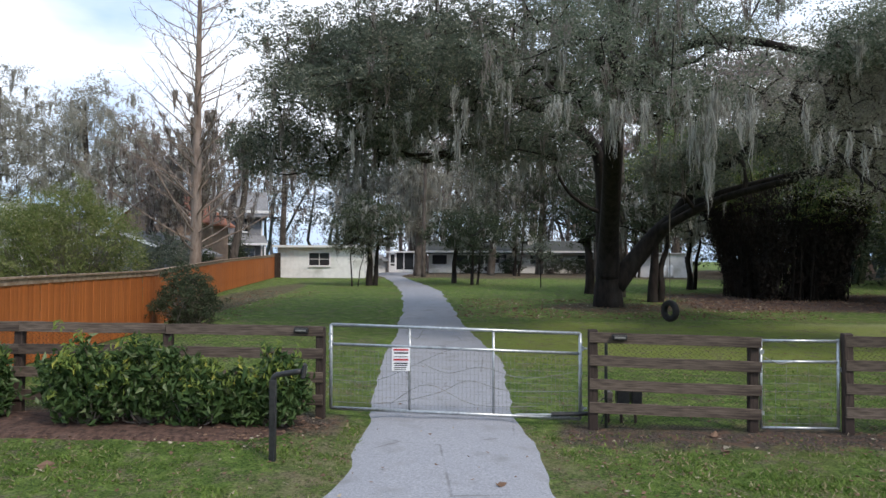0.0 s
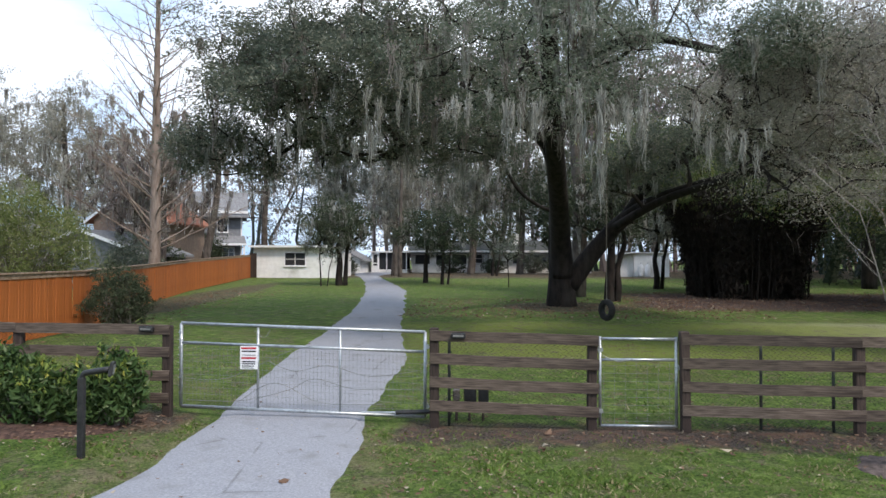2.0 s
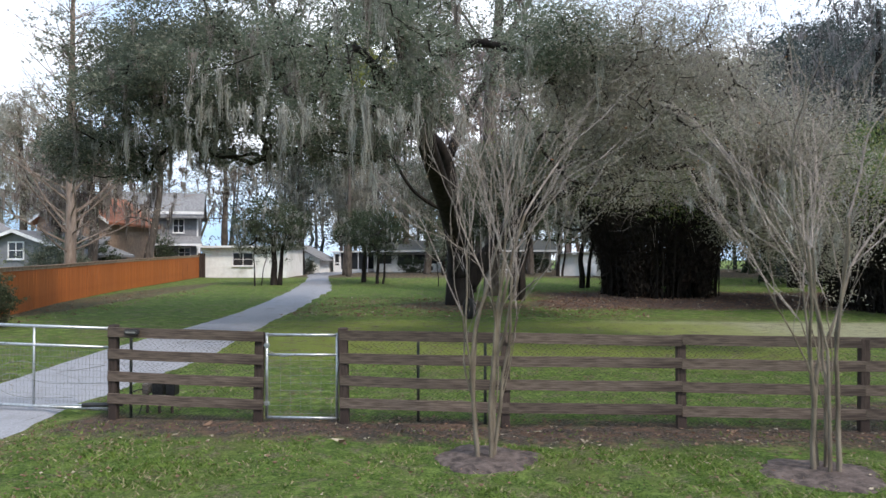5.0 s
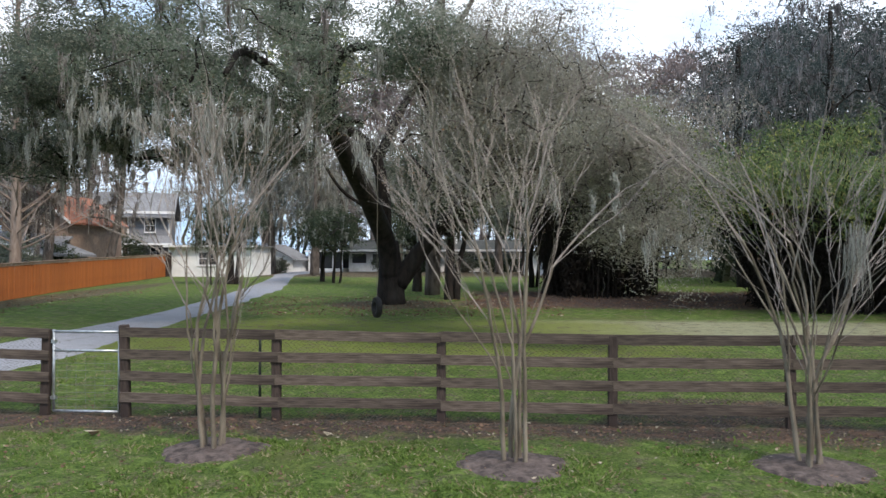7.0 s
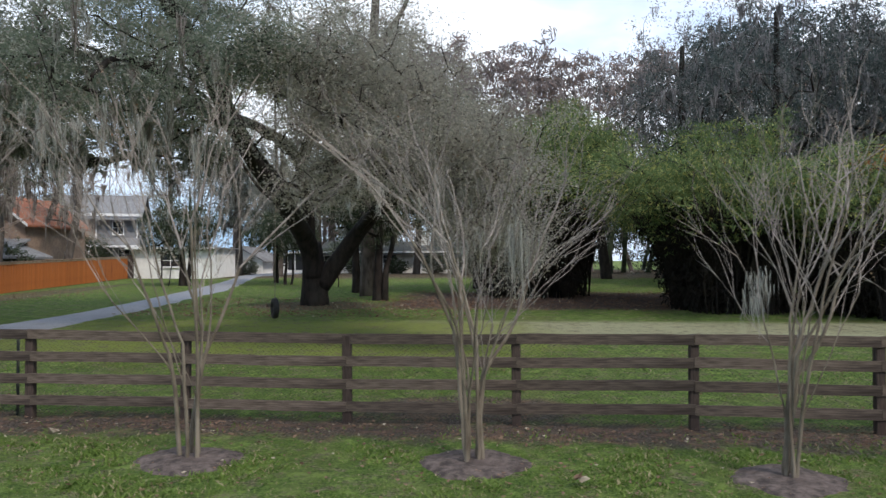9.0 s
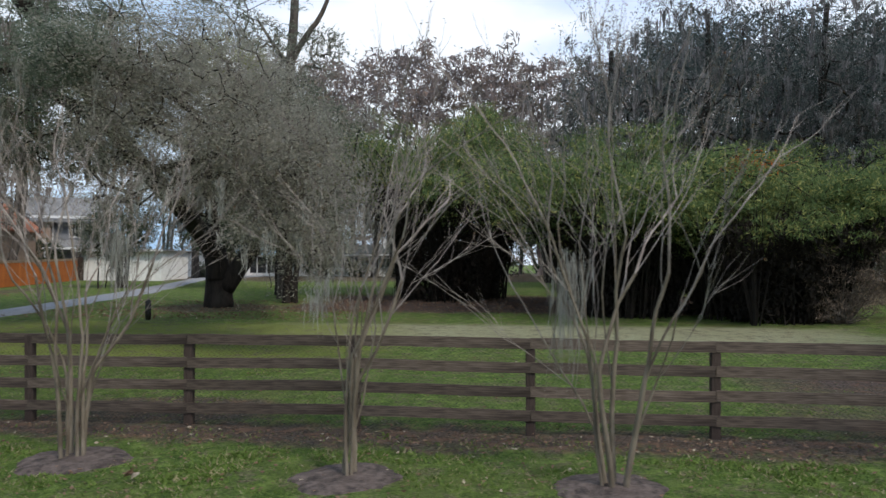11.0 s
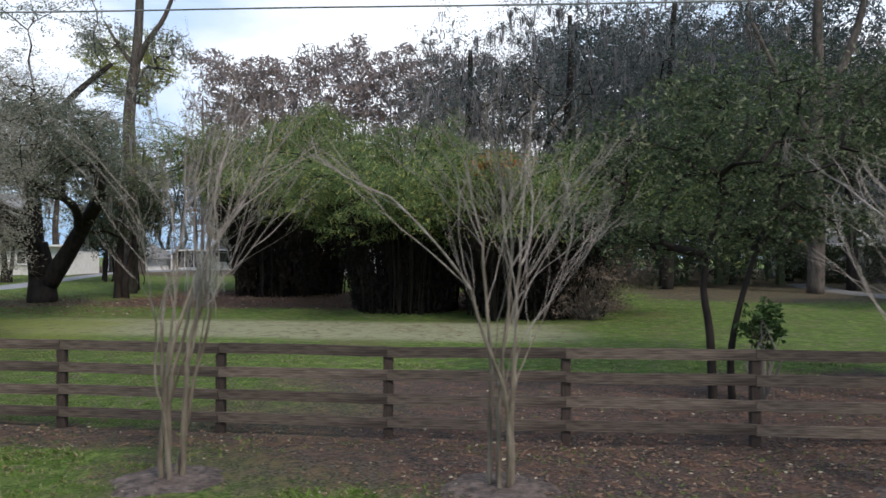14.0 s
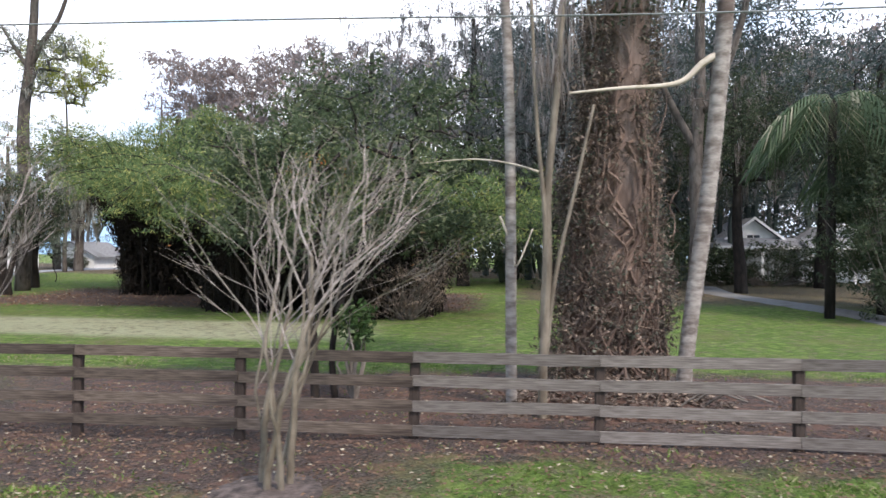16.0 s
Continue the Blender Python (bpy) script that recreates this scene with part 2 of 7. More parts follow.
M["litter"] = leafy("fallen_leaves", (0.13, 0.08, 0.055), (0.24, 0.155, 0.105), (0.40, 0.34, 0.25), 0.08, 0.1, 0.85, 2.0)
M["grass"] = leafy("grass_blades", (0.055, 0.105, 0.02), (0.19, 0.265, 0.062), (0.32, 0.28, 0.16), 0.16, 0.3, 0.6, 2.2)
M["mulch"] = surface("dark_mulch", (0.032, 0.019, 0.014), (0.12, 0.068, 0.05), 14, (0.15, 0.10, 0.08), 2.5, 0.95, 0, 1.0, 0.03)
M["soil_ring"] = surface("bare_soil", (0.034, 0.026, 0.023), (0.14, 0.108, 0.094), 9, (0.045, 0.032, 0.027), 2.5, 0.95, 0, 0.9, 0.03)


def glass_mat():
    m, t, out = nodes_of("window_glass")
    b = principled(t, (0.03, 0.035, 0.04), 0.08, 0.0, 0.6)
    t.links.new(b.outputs[0], out.inputs["Surface"])
    return m


M["glass"] = glass_mat()


# ---- the lie of the land ----
def gz(y, x=0.0):
    if y <= 0:
        return 0.0
    if y < 17:
        return 0.012 * y
    if y < 47:
        return 0.204 + 0.026 * (y - 17)
    return 0.984


def ground_material():
    m, t, out = nodes_of("lawn")
    geo = t.nodes.new("ShaderNodeNewGeometry")
    pos = geo.outputs["Position"]
    sep = t.nodes.new("ShaderNodeSeparateXYZ")
    t.links.new(pos, sep.inputs[0])
    X, Y = sep.outputs[0], sep.outputs[1]
    big = noise_out(t, pos, 0.35, 4)
    mid = noise_out(t, pos, 1.6, 5)
    fine = noise_out(t, stretched(t, pos, (1, 1, 1)), 26, 5, 0.7)
    wob = mth(t, "MULTIPLY", mth(t, "SUBTRACT", mid, 0.5), 1.6)
    wobbig = mth(t, "MULTIPLY", mth(t, "SUBTRACT", big, 0.5), 6.0)
    clump = noise_out(t, pos, 3.4, 6, 0.7)
    grass = mixc(t, smooth(t, fine, 0.35, 0.65), (0.034, 0.07, 0.013), (0.14, 0.215, 0.045))
    grass = mixc(t, smooth(t, clump, 0.46, 0.66), grass, mixc(t, fine, (0.115, 0.185, 0.034), (0.28, 0.37, 0.10)))
    grass = mixc(t, mth(t, "MULTIPLY", smooth(t, mid, 0.5, 0.7), 0.5), grass, (0.18, 0.215, 0.07))
    grass = mixc(t, mth(t, "MULTIPLY", smooth(t, big, 0.52, 0.72), 0.55), grass, (0.15, 0.145, 0.055))

    def band(v, lo, hi, w, soft):
        a = smooth(t, mth(t, "ADD", v, w), lo - soft, lo + soft)
        b = mth(t, "SUBTRACT", 1.0, smooth(t, mth(t, "ADD", v, w), hi - soft, hi + soft))
        return mth(t, "MULTIPLY", a, b)

    def oval(cx, cy, rx, ry, w, soft=0.25):
        dx = mth(t, "DIVIDE", mth(t, "SUBTRACT", X, cx), rx)
        dy = mth(t, "DIVIDE", mth(t, "SUBTRACT", Y, cy), ry)
        d = mth(t, "SQRT", mth(t, "ADD", mth(t, "MULTIPLY", dx, dx), mth(t, "MULTIPLY", dy, dy)))
        return mth(t, "SUBTRACT", 1.0, smooth(t, mth(t, "ADD", d, mth(t, "MULTIPLY", w, 0.3)), 1 - soft, 1 + soft))

    # pale strip: sunlight on the lawn painted into the grass colour
    sunlit_grass = mixc(t, smooth(t, fine, 0.25, 0.75), (0.27, 0.265, 0.155), (0.45, 0.44, 0.29))
    pale = mth(t, "MULTIPLY", band(Y, 10.2, 14.9, mth(t, "MULTIPLY", wobbig, 0.12), 0.7), band(X, 11.8, 29.5, wobbig, 2.0))
    col = mixc(t, mth(t, "MULTIPLY", pale, 0.92), grass, sunlit_grass)
    # brighter yellow-green band, also sunlight put into the colour
    sunlit_band = mth(t, "MULTIPLY", band(Y, 5.5, 14.5, mth(t, "MULTIPLY", wobbig, 0.2), 1.2), band(X, 0.0, 15.0, wobbig, 2.0))
    col = mixc(t, mth(t, "MULTIPLY", sunlit_band, 0.75), col, mixc(t, fine, (0.15, 0.185, 0.035), (0.31, 0.35, 0.085)))
    thatch = mth(t, "MULTIPLY", smooth(t, noise_out(t, pos, 2.6, 8, 0.8), 0.5, 0.6), 0.75)
    col = mixc(t, thatch, col, mixc(t, smooth(t, fine, 0.35, 0.65), (0.06, 0.048, 0.03), (0.27, 0.23, 0.15)))
    soil = mixc(t, smooth(t, fine, 0.36, 0.64), (0.032, 0.023, 0.02), (0.165, 0.127, 0.11))
    soil = mixc(t, mth(t, "MULTIPLY", smooth(t, clump, 0.45, 0.62), 0.8), soil, (0.185, 0.105, 0.078))
    soil = mixc(t, mth(t, "MULTIPLY", smooth(t, mid, 0.55, 0.7), 0.5), soil, (0.06, 0.052, 0.052))
    strip = mth(t, "MULTIPLY", band(Y, -0.95, 0.30, mth(t, "MULTIPLY", wob, 1.0), 0.45), 0.95)
    gatehole = mth(t, "SUBTRACT", 1.0, band(X, -1.9, 1.0, 0.0, 0.2))
    strip = mth(t, "MULTIPLY", strip, gatehole)
    litter = mth(t, "MULTIPLY", band(Y, -2.45, 5.5, mth(t, "ADD", wob, mth(t, "MULTIPLY", wobbig, 0.2)), 0.7), smooth(t, mth(t, "ADD", X, mth(t, "MULTIPLY", wobbig, 1.3)), 21.5, 27.0))
    roadside = mth(t, "MULTIPLY", smooth(t, mth(t, "ADD", X, wob), 33.4, 35.4), mth(t, "SUBTRACT", 1.0, smooth(t, mth(t, "ADD", Y, mth(t, "MULTIPLY", wob, 0.5)), -1.1, -0.5)))
    litter = mth(t, "MULTIPLY", litter, mth(t, "SUBTRACT", 1.0, mth(t, "MULTIPLY", roadside, 0.8)))
    along = mth(t, "ADD", Y, 1.9)
    lside = mth(t, "ADD", mth(t, "SUBTRACT", X, mth(t, "MULTIPLY", along, 0.169)), 1.6)
    rside = mth(t, "SUBTRACT", mth(t, "ADD", X, mth(t, "MULTIPLY", along, 0.134)), 0.82)
    verge = mth(t, "MAXIMUM", band(lside, -0.75, 0.3, wob, 0.35), mth(t, "MULTIPLY", band(rside, -0.3, 0.35, wob, 0.25), 0.8))
    verge = mth(t, "MULTIPLY", mth(t, "MULTIPLY", verge, band(Y, -9.0, -0.3, 0.0, 0.3)), 0.7)
    worn = mth(t, "MULTIPLY", oval(13.9, 1.0, 1.9, 1.0, wob), 0.9)
    oak = mth(t, "MULTIPLY", oval(5.8, 20.9, 3.2, 2.2, wob), 0.75)
    bam = mth(t, "MULTIPLY", band(Y, 19.5, 29.5, mth(t, "MULTIPLY", wobbig, 0.35), 1.2), band(X, 9.0, 33.0, wobbig, 1.5))
    yard = mth(t, "MULTIPLY", band(Y, 44.0, 90.0, wobbig, 3.0), 0.85)
    side = mth(t, "MULTIPLY", band(Y, 24.0, 60.0, wobbig, 3.0), smooth(t, mth(t, "ADD", X, wobbig), 33.0, 36.0))
    edge = oval(-12.2, 22.0, 1.6, 16.0, wob)
    for k in (litter, worn, oak, bam, yard, mth(t, "MULTIPLY", side, 0.8), mth(t, "MULTIPLY", edge, 0.7)):
        strip = mth(t, "MAXIMUM", strip, k)
    broken = mth(t, "MULTIPLY", strip, smooth(t, mth(t, "ADD", mth(t, "MULTIPLY", fine, 0.5), strip), 0.45, 0.85))
    col = mixc(t, broken, col, soil)
    col = mixc(t, mth(t, "MULTIPLY", verge, smooth(t, clump, 0.3, 0.6)), col, mixc(t, smooth(t, fine, 0.3, 0.7), (0.13, 0.105, 0.06), (0.33, 0.28, 0.17)))
    b = principled(t, col, 0.95, 0.0, 0.15)
    bumped(t, b, mth(t, "ADD", fine, mth(t, "MULTIPLY", clump, 1.2)), 1.0, 0.09)
    t.links.new(b.outputs[0], out.inputs["Surface"])
    return m


def paving_material():
    m, t, out = nodes_of("worn_concrete")
    geo = t.nodes.new("ShaderNodeNewGeometry")
    pos = geo.outputs["Position"]
    fine = noise_out(t, pos, 40, 6, 0.7)
    mid = noise_out(t, pos, 2.2, 5)
    col = mixc(t, smooth(t, fine, 0.3, 0.7), (0.20, 0.205, 0.225), (0.34, 0.345, 0.365))
    col = mixc(t, smooth(t, mid, 0.5, 0.8), col, (0.20, 0.2, 0.2))
    v = t.nodes.new("ShaderNodeTexVoronoi")
    v.feature = "DISTANCE_TO_EDGE"
    v.inputs["Scale"].default_value = 0.55
    warp = mixc(t, 0.18, pos, t.nodes.new("ShaderNodeTexNoise").outputs["Color"])
    t.links.new(warp, v.inputs["Vector"])
    crack = mth(t, "SUBTRACT", 1.0, smooth(t, v.outputs["Distance"], 0.0, 0.012))
    crack = mth(t, "MULTIPLY", crack, smooth(t, mid, 0.42, 0.6))
    col = mixc(t, mth(t, "MULTIPLY", crack, 0.45), col, (0.07, 0.065, 0.06))
    b = principled(t, col, 0.9, 0.0, 0.25)
    bumped(t, b, mth(t, "SUBTRACT", fine, crack), 0.5, 0.01)
    t.links.new(b.outputs[0], out.inputs["Surface"])
    return m


M["lawn"], M["paving"] = ground_material(), paving_material()
# gravel darkened to carry the shade of the trees over the lane
M["gravel"] = surface("shaded_gravel", (0.13, 0.125, 0.12), (0.22, 0.215, 0.21), 18, (0.1, 0.085, 0.07), 1.2, 0.95, 0, 0.6, 0.02)


# ---- mesh helpers ----
class Geo:
    """Collects verts, quads and triangles, and makes one mesh of them."""

    def __init__(self):
        self.v, self.q, self.t, self.n = [], [], [], 0

    def add(self, v, q=None, t=None):
        v = np.asarray(v, float).reshape(-1, 3)
        if q is not None and len(q):
            self.q.append(np.asarray(q, int).reshape(-1, 4) + self.n)
        if t is not None and len(t):
            self.t.append(np.asarray(t, int).reshape(-1, 3) + self.n)
        self.v.append(v)
        self.n += len(v)

    def tube(self, pts, radii, sides=6, cap=True):
        p = np.asarray(pts, float)
        r = np.broadcast_to(np.asarray(radii, float), (len(p),))
        d = np.gradient(p, axis=0)
        d /= np.linalg.norm(d, axis=1)[:, None] + 1e-9
        ref = np.array([0.0, 0.0, 1.0]) if abs(d[:, 2]).mean() < 0.8 else np.array([1.0, 0.0, 0.0])
        a = np.cross(d, ref)
        a /= np.linalg.norm(a, axis=1)[:, None] + 1e-9
        b = np.cross(d, a)
        ang = np.arange(sides) * 2 * np.pi / sides
        ring = (np.cos(ang)[None, :, None] * a[:, None] + np.sin(ang)[None, :, None] * b[:, None]) * r[:, None, None] + p[:, None]
        v = ring.reshape(-1, 3)
        i = np.arange(len(p) - 1)[:, None] * sides
        j = np.arange(sides)[None]
        k = (j + 1) % sides
        q = np.stack([i + j, i + k, i + sides + k, i + sides + j], -1).reshape(-1, 4)
        t = None
        if cap:
            v = np.vstack([v, p[:1], p[-1:]])
            n = len(p) * sides
            jj = np.arange(sides)
            kk = (jj + 1) % sides
            t = np.vstack([np.stack([np.full(sides, n), kk, jj], -1), np.stack([np.full(sides, n + 1), n - sides + jj, n - sides + kk], -1)])
        self.add(v, q, t)

    def box(self, x0, x1, y0, y1, z0, z1, m=None, bev=0.0):
        c = np.array([[x, y, z] for z in (z0, z1) for y in (y0, y1) for x in (x0, x1)], float)
        q = [[0, 2, 3, 1], [4, 5, 7, 6], [0, 1, 5, 4], [2, 6, 7, 3], [0, 4, 6, 2], [1, 3, 7, 5]]
        if m is not None:
            c = np.array([m @ Vector(p) for p in c])
        self.add(c, q)

    def prism(self, poly, depth_from, depth_to, axis="y"):
        """A polygon of (a, z) pushed along an axis."""
        n = len(poly)
        mk = (lambda a, z, d: (a, d, z)) if axis == "y" else (lambda a, z, d: (d, a, z))
        v = [mk(a, z, d) for d in (depth_from, depth_to) for a, z in poly]
        q = [[i, (i + 1) % n, n + (i + 1) % n, n + i] for i in range(n)]
        t = [[0, i + 1, i] for i in range(1, n - 1)] + [[n, n + i, n + i + 1] for i in range(1, n - 1)]
        self.add(v, q, t)

    def gable(self, w, rise, eave, over, thick, d0, d1, axis="y", off=0.0):
        """Two roof slabs that meet in a ridge over a span w."""
        s = rise / (w / 2)
        lo = eave - over * s
        for a, c in ((-over, w / 2), (w + over, w / 2)):
            poly = [(off + a, lo), (off + c, eave + rise), (off + c, eave + rise + thick), (off + a, lo + thick)]
            self.prism(poly, d0, d1, axis)

    def mesh(self, name, smooth_faces=False):
        me = bpy.data.meshes.new(name)
        v = np.vstack(self.v)
        q = np.vstack(self.q) if self.q else np.zeros((0, 4), int)
        t = np.vstack(self.t) if self.t else np.zeros((0, 3), int)
        me.vertices.add(len(v))
        me.vertices.foreach_set("co", v.astype(np.float32).ravel())
        loops = np.concatenate([q.ravel(), t.ravel()]).astype(np.int32)
        me.loops.add(len(loops))
        me.loops.foreach_set("vertex_index", loops)
        me.polygons.add(len(q) + len(t))
        start = np.concatenate([np.arange(len(q)) * 4, len(q) * 4 + np.arange(len(t)) * 3]).astype(np.int32)
        me.polygons.foreach_set("loop_start", start)
        me.update(calc_edges=True)
        me.validate()
        me.polygons.foreach_set("use_smooth", np.full(len(me.polygons), smooth_faces))
        return me


def mesh_of(geo, name, material, smooth_faces=False):
    me = geo.mesh(name, smooth_faces)
    me.materials.append(material)
    return me


def part(name, geo, material, parent, label="", smooth_faces=False, kind=""):
    """One mesh object under a thing or under a part."""
    me = geo if isinstance(geo, bpy.types.Mesh) else mesh_of(geo, name, material, smooth_faces)
    ob = new(name, me)
    ob.parent = parent
    return tagged(ob, label, kind=kind)


def thing(name, label, category, at=(0, 0, 0), group="", kind=""):
    ob = new(name)
    ob.empty_display_size = 0.2
    ob.location = at
    return tagged(ob, label, category, group, kind)


def solid(name, geo, material, label, category, group="", kind="", smooth_faces=False, at=(0, 0, 0)):
    ob = new(name, mesh_of(geo, name, material, smooth_faces))
    ob.location = at
    return tagged(ob, label, category, group, kind)


def rounded_box(x0, x1, y0, y1, z0, z1, bev=0.008, name="box", wobble=0.0, seed=0):
    """A bevelled board, a little uneven where asked."""
    bm = bmesh.new()
    bmesh.ops.create_cube(bm, size=1.0)
    for v in bm.verts:
        v.co = Vector(((x0 + x1) / 2 + v.co.x * (x1 - x0), (y0 + y1) / 2 + v.co.y * (y1 - y0), (z0 + z1) / 2 + v.co.z * (z1 - z0)))
    bmesh.ops.bevel(bm, geom=bm.edges[:], offset=bev, segments=1, affect="EDGES")
    me = bpy.data.meshes.new(name)
    bm.to_mesh(me)
    bm.free()
    return me


def rng_of(seed):
    return np.random.default_rng(seed)


def unit(v):
    return v / (np.linalg.norm(v, axis=-1, keepdims=True) + 1e-9)


def leaf_cloud(geo, centres, per, spread, size, rng, slim=0.45, droop=0.0, flat=0.0, one=False, tight=0.42):
    """Small folded leaves in sprays round each centre, with gaps between the sprays. size: metres (lo, hi)."""
    c = np.asarray(centres, float)
    sp = np.broadcast_to(np.asarray(spread, float), (3,))
    sprays = per // 18
    if sprays >= 2:
        c = np.repeat(c, sprays, axis=0)
        c = c + unit(rng.normal(size=(len(c), 3))) * rng.random((len(c), 1)) ** 0.4 * 1.8 * sp
        c = np.repeat(c, per // sprays, axis=0)
        c = c + rng.normal(size=c.shape) * sp * tight * np.array([1.1, 1.1, 0.7])
    else:
        c = np.repeat(c, per, axis=0)
        c = c + unit(rng.normal(size=c.shape)) * rng.random((len(c), 1)) ** 0.45 * 1.75 * sp
    n = len(c)
    ax = rng.normal(size=(n, 3))
    ax[:, 2] = ax[:, 2] * (1 - flat) - droop
    ax = unit(ax)
    side = unit(np.cross(ax, rng.normal(size=(n, 3)) + np.array([0, 0, 2.0 * flat])))
    ln = rng.uniform(size[0], size[1], (n, 1))
    nor = np.cross(ax, side)
    fold = rng.uniform(0.05, 0.25, (n, 1)) * ln
    a = c - ax * ln * 0.5
    b = c + side * ln * slim * 0.5 + nor * fold
    d = c + ax * ln * 0.5
    e = c - side * ln * slim * 0.5 + nor * fold
    if one:
        geo.add(np.stack([a, c + side * ln * slim * 0.55 + ax * ln * 0.15, d + (e - c) * 0.5], 1).reshape(-1, 3), None, np.arange(n * 3).reshape(-1, 3))
        return
    v = np.stack([a, b, d, e], 1).reshape(-1, 3)
    i = np.arange(n)[:, None] * 4
    t = np.concatenate([i + np.array([[0, 1, 2]]), i + np.array([[0, 2, 3]])])
    geo.add(v, None, t)


def moss_cloud(geo, anchors, per, length, width, rng, spread=0.18, lean=0.08, simple=False):
    """Hanging strands: thin wavering ribbons, tapering to nothing."""
    c = np.repeat(np.asarray(anchors, float), per, axis=0)
    n = len(c)
    c = c + rng.normal(size=(n, 3)) * np.array([spread, spread, spread * 0.6])
    own = np.repeat(rng.uniform(0.35, 1.0, (len(anchors), 1)), per, axis=0)
    ln = (length[0] + (length[1] - length[0]) * rng.random((n, 1)) ** 1.8) * own
    w = rng.uniform(width[0], width[1], (n, 1))
    a = rng.uniform(0, np.pi, (n, 1))
    side = np.hstack([np.cos(a), np.sin(a), np.zeros((n, 1))])
    if simple:
        m = c + rng.normal(size=(n, 3)) * np.array([lean, lean, 0]) * ln
        m[:, 2:] -= ln * 0.45
        e = m + rng.normal(size=(n, 3)) * np.array([lean, lean, 0]) * ln
        e[:, 2:] -= ln * 0.55
        v = np.stack([c - side * w * 0.4, c + side * w * 0.4, m + side * w * 0.5, m - side * w * 0.5, e], 1).reshape(-1, 3)
        i = np.arange(n)[:, None] * 5
        geo.add(v, i + np.array([[0, 1, 2, 3]]), i + np.array([[3, 2, 4]]))
        return
    rows = []
    drift = np.zeros((n, 3))
    for f, wf in ((0.0, 0.6), (0.3, 1.0), (0.62, 0.75), (1.0, 0.12)):
        drift = drift + rng.normal(size=(n, 3)) * np.array([lean, lean, 0]) * ln * 0.5
        p = c + drift
        p[:, 2:] = p[:, 2:] - ln * f
        rows += [p - side * w * wf * 0.5, p + side * w * wf * 0.5]
    v = np.stack(rows, 1).reshape(-1, 3)
    i = np.arange(n)[:, None] * 8
    q = np.concatenate([i + np.array([[0, 1, 3, 2]]) + 2 * k for k in range(3)])
    geo.add(v, q)


def beards(geo, anchors, per, length, spread, width, rng, far=False):
    """Beards of moss: strands that hang close together, longest in the middle, ragged below."""
    for a in np.asarray(anchors, float):
        ln = length[0] + (length[1] - length[0]) * rng.random() ** 2.0
        n = max(4, int(per * rng.uniform(0.5, 1.3)))
        off = rng.normal(size=(n, 3)) * np.array([spread, spread, 0.08])
        own = np.exp(-(off[:, :2] ** 2).sum(1) / (2.2 * spread * spread))
        le = ln * (0.25 + 0.75 * own) * rng.uniform(0.55, 1.0, n)
        p = a + off
        w = rng.uniform(*width, n)[:, None]
        t = rng.uniform(0, np.pi, n)
        side = np.stack([np.cos(t), np.sin(t), np.zeros(n)], 1)
        down = np.stack([np.zeros(n), np.zeros(n), -le], 1)
        pull = -off * np.array([0.5, 0.5, 0])
        m1 = p + down * 0.4 + pull * 0.6 + rng.normal(size=(n, 3)) * np.array([0.03, 0.03, 0])
        m2 = p + down * 0.75 + pull + rng.normal(size=(n, 3)) * np.array([0.04, 0.04, 0])
        e = p + down + pull + rng.normal(size=(n, 3)) * np.array([0.05, 0.05, 0])
        if far:
            i = np.arange(n)[:, None] * 5
            geo.add(np.stack([p - side * w * 0.4, p + side * w * 0.4, m1 + side * w * 0.5, m1 - side * w * 0.5, e], 1).reshape(-1, 3), i + np.array([[0, 1, 2, 3]]), i + np.array([[3, 2, 4]]))
            continue
        v = np.stack([p - side * w * 0.4, p + side * w * 0.4, m1 + side * w * 0.5, m1 - side * w * 0.5, m2 + side * w * 0.32, m2 - side * w * 0.32, e], 1).reshape(-1, 3)
        i = np.arange(n)[:, None] * 7
        geo.add(v, np.concatenate([i + np.array([[0, 1, 2, 3]]), i + np.array([[3, 2, 4, 5]])]), i + np.array([[5, 4, 6]]))


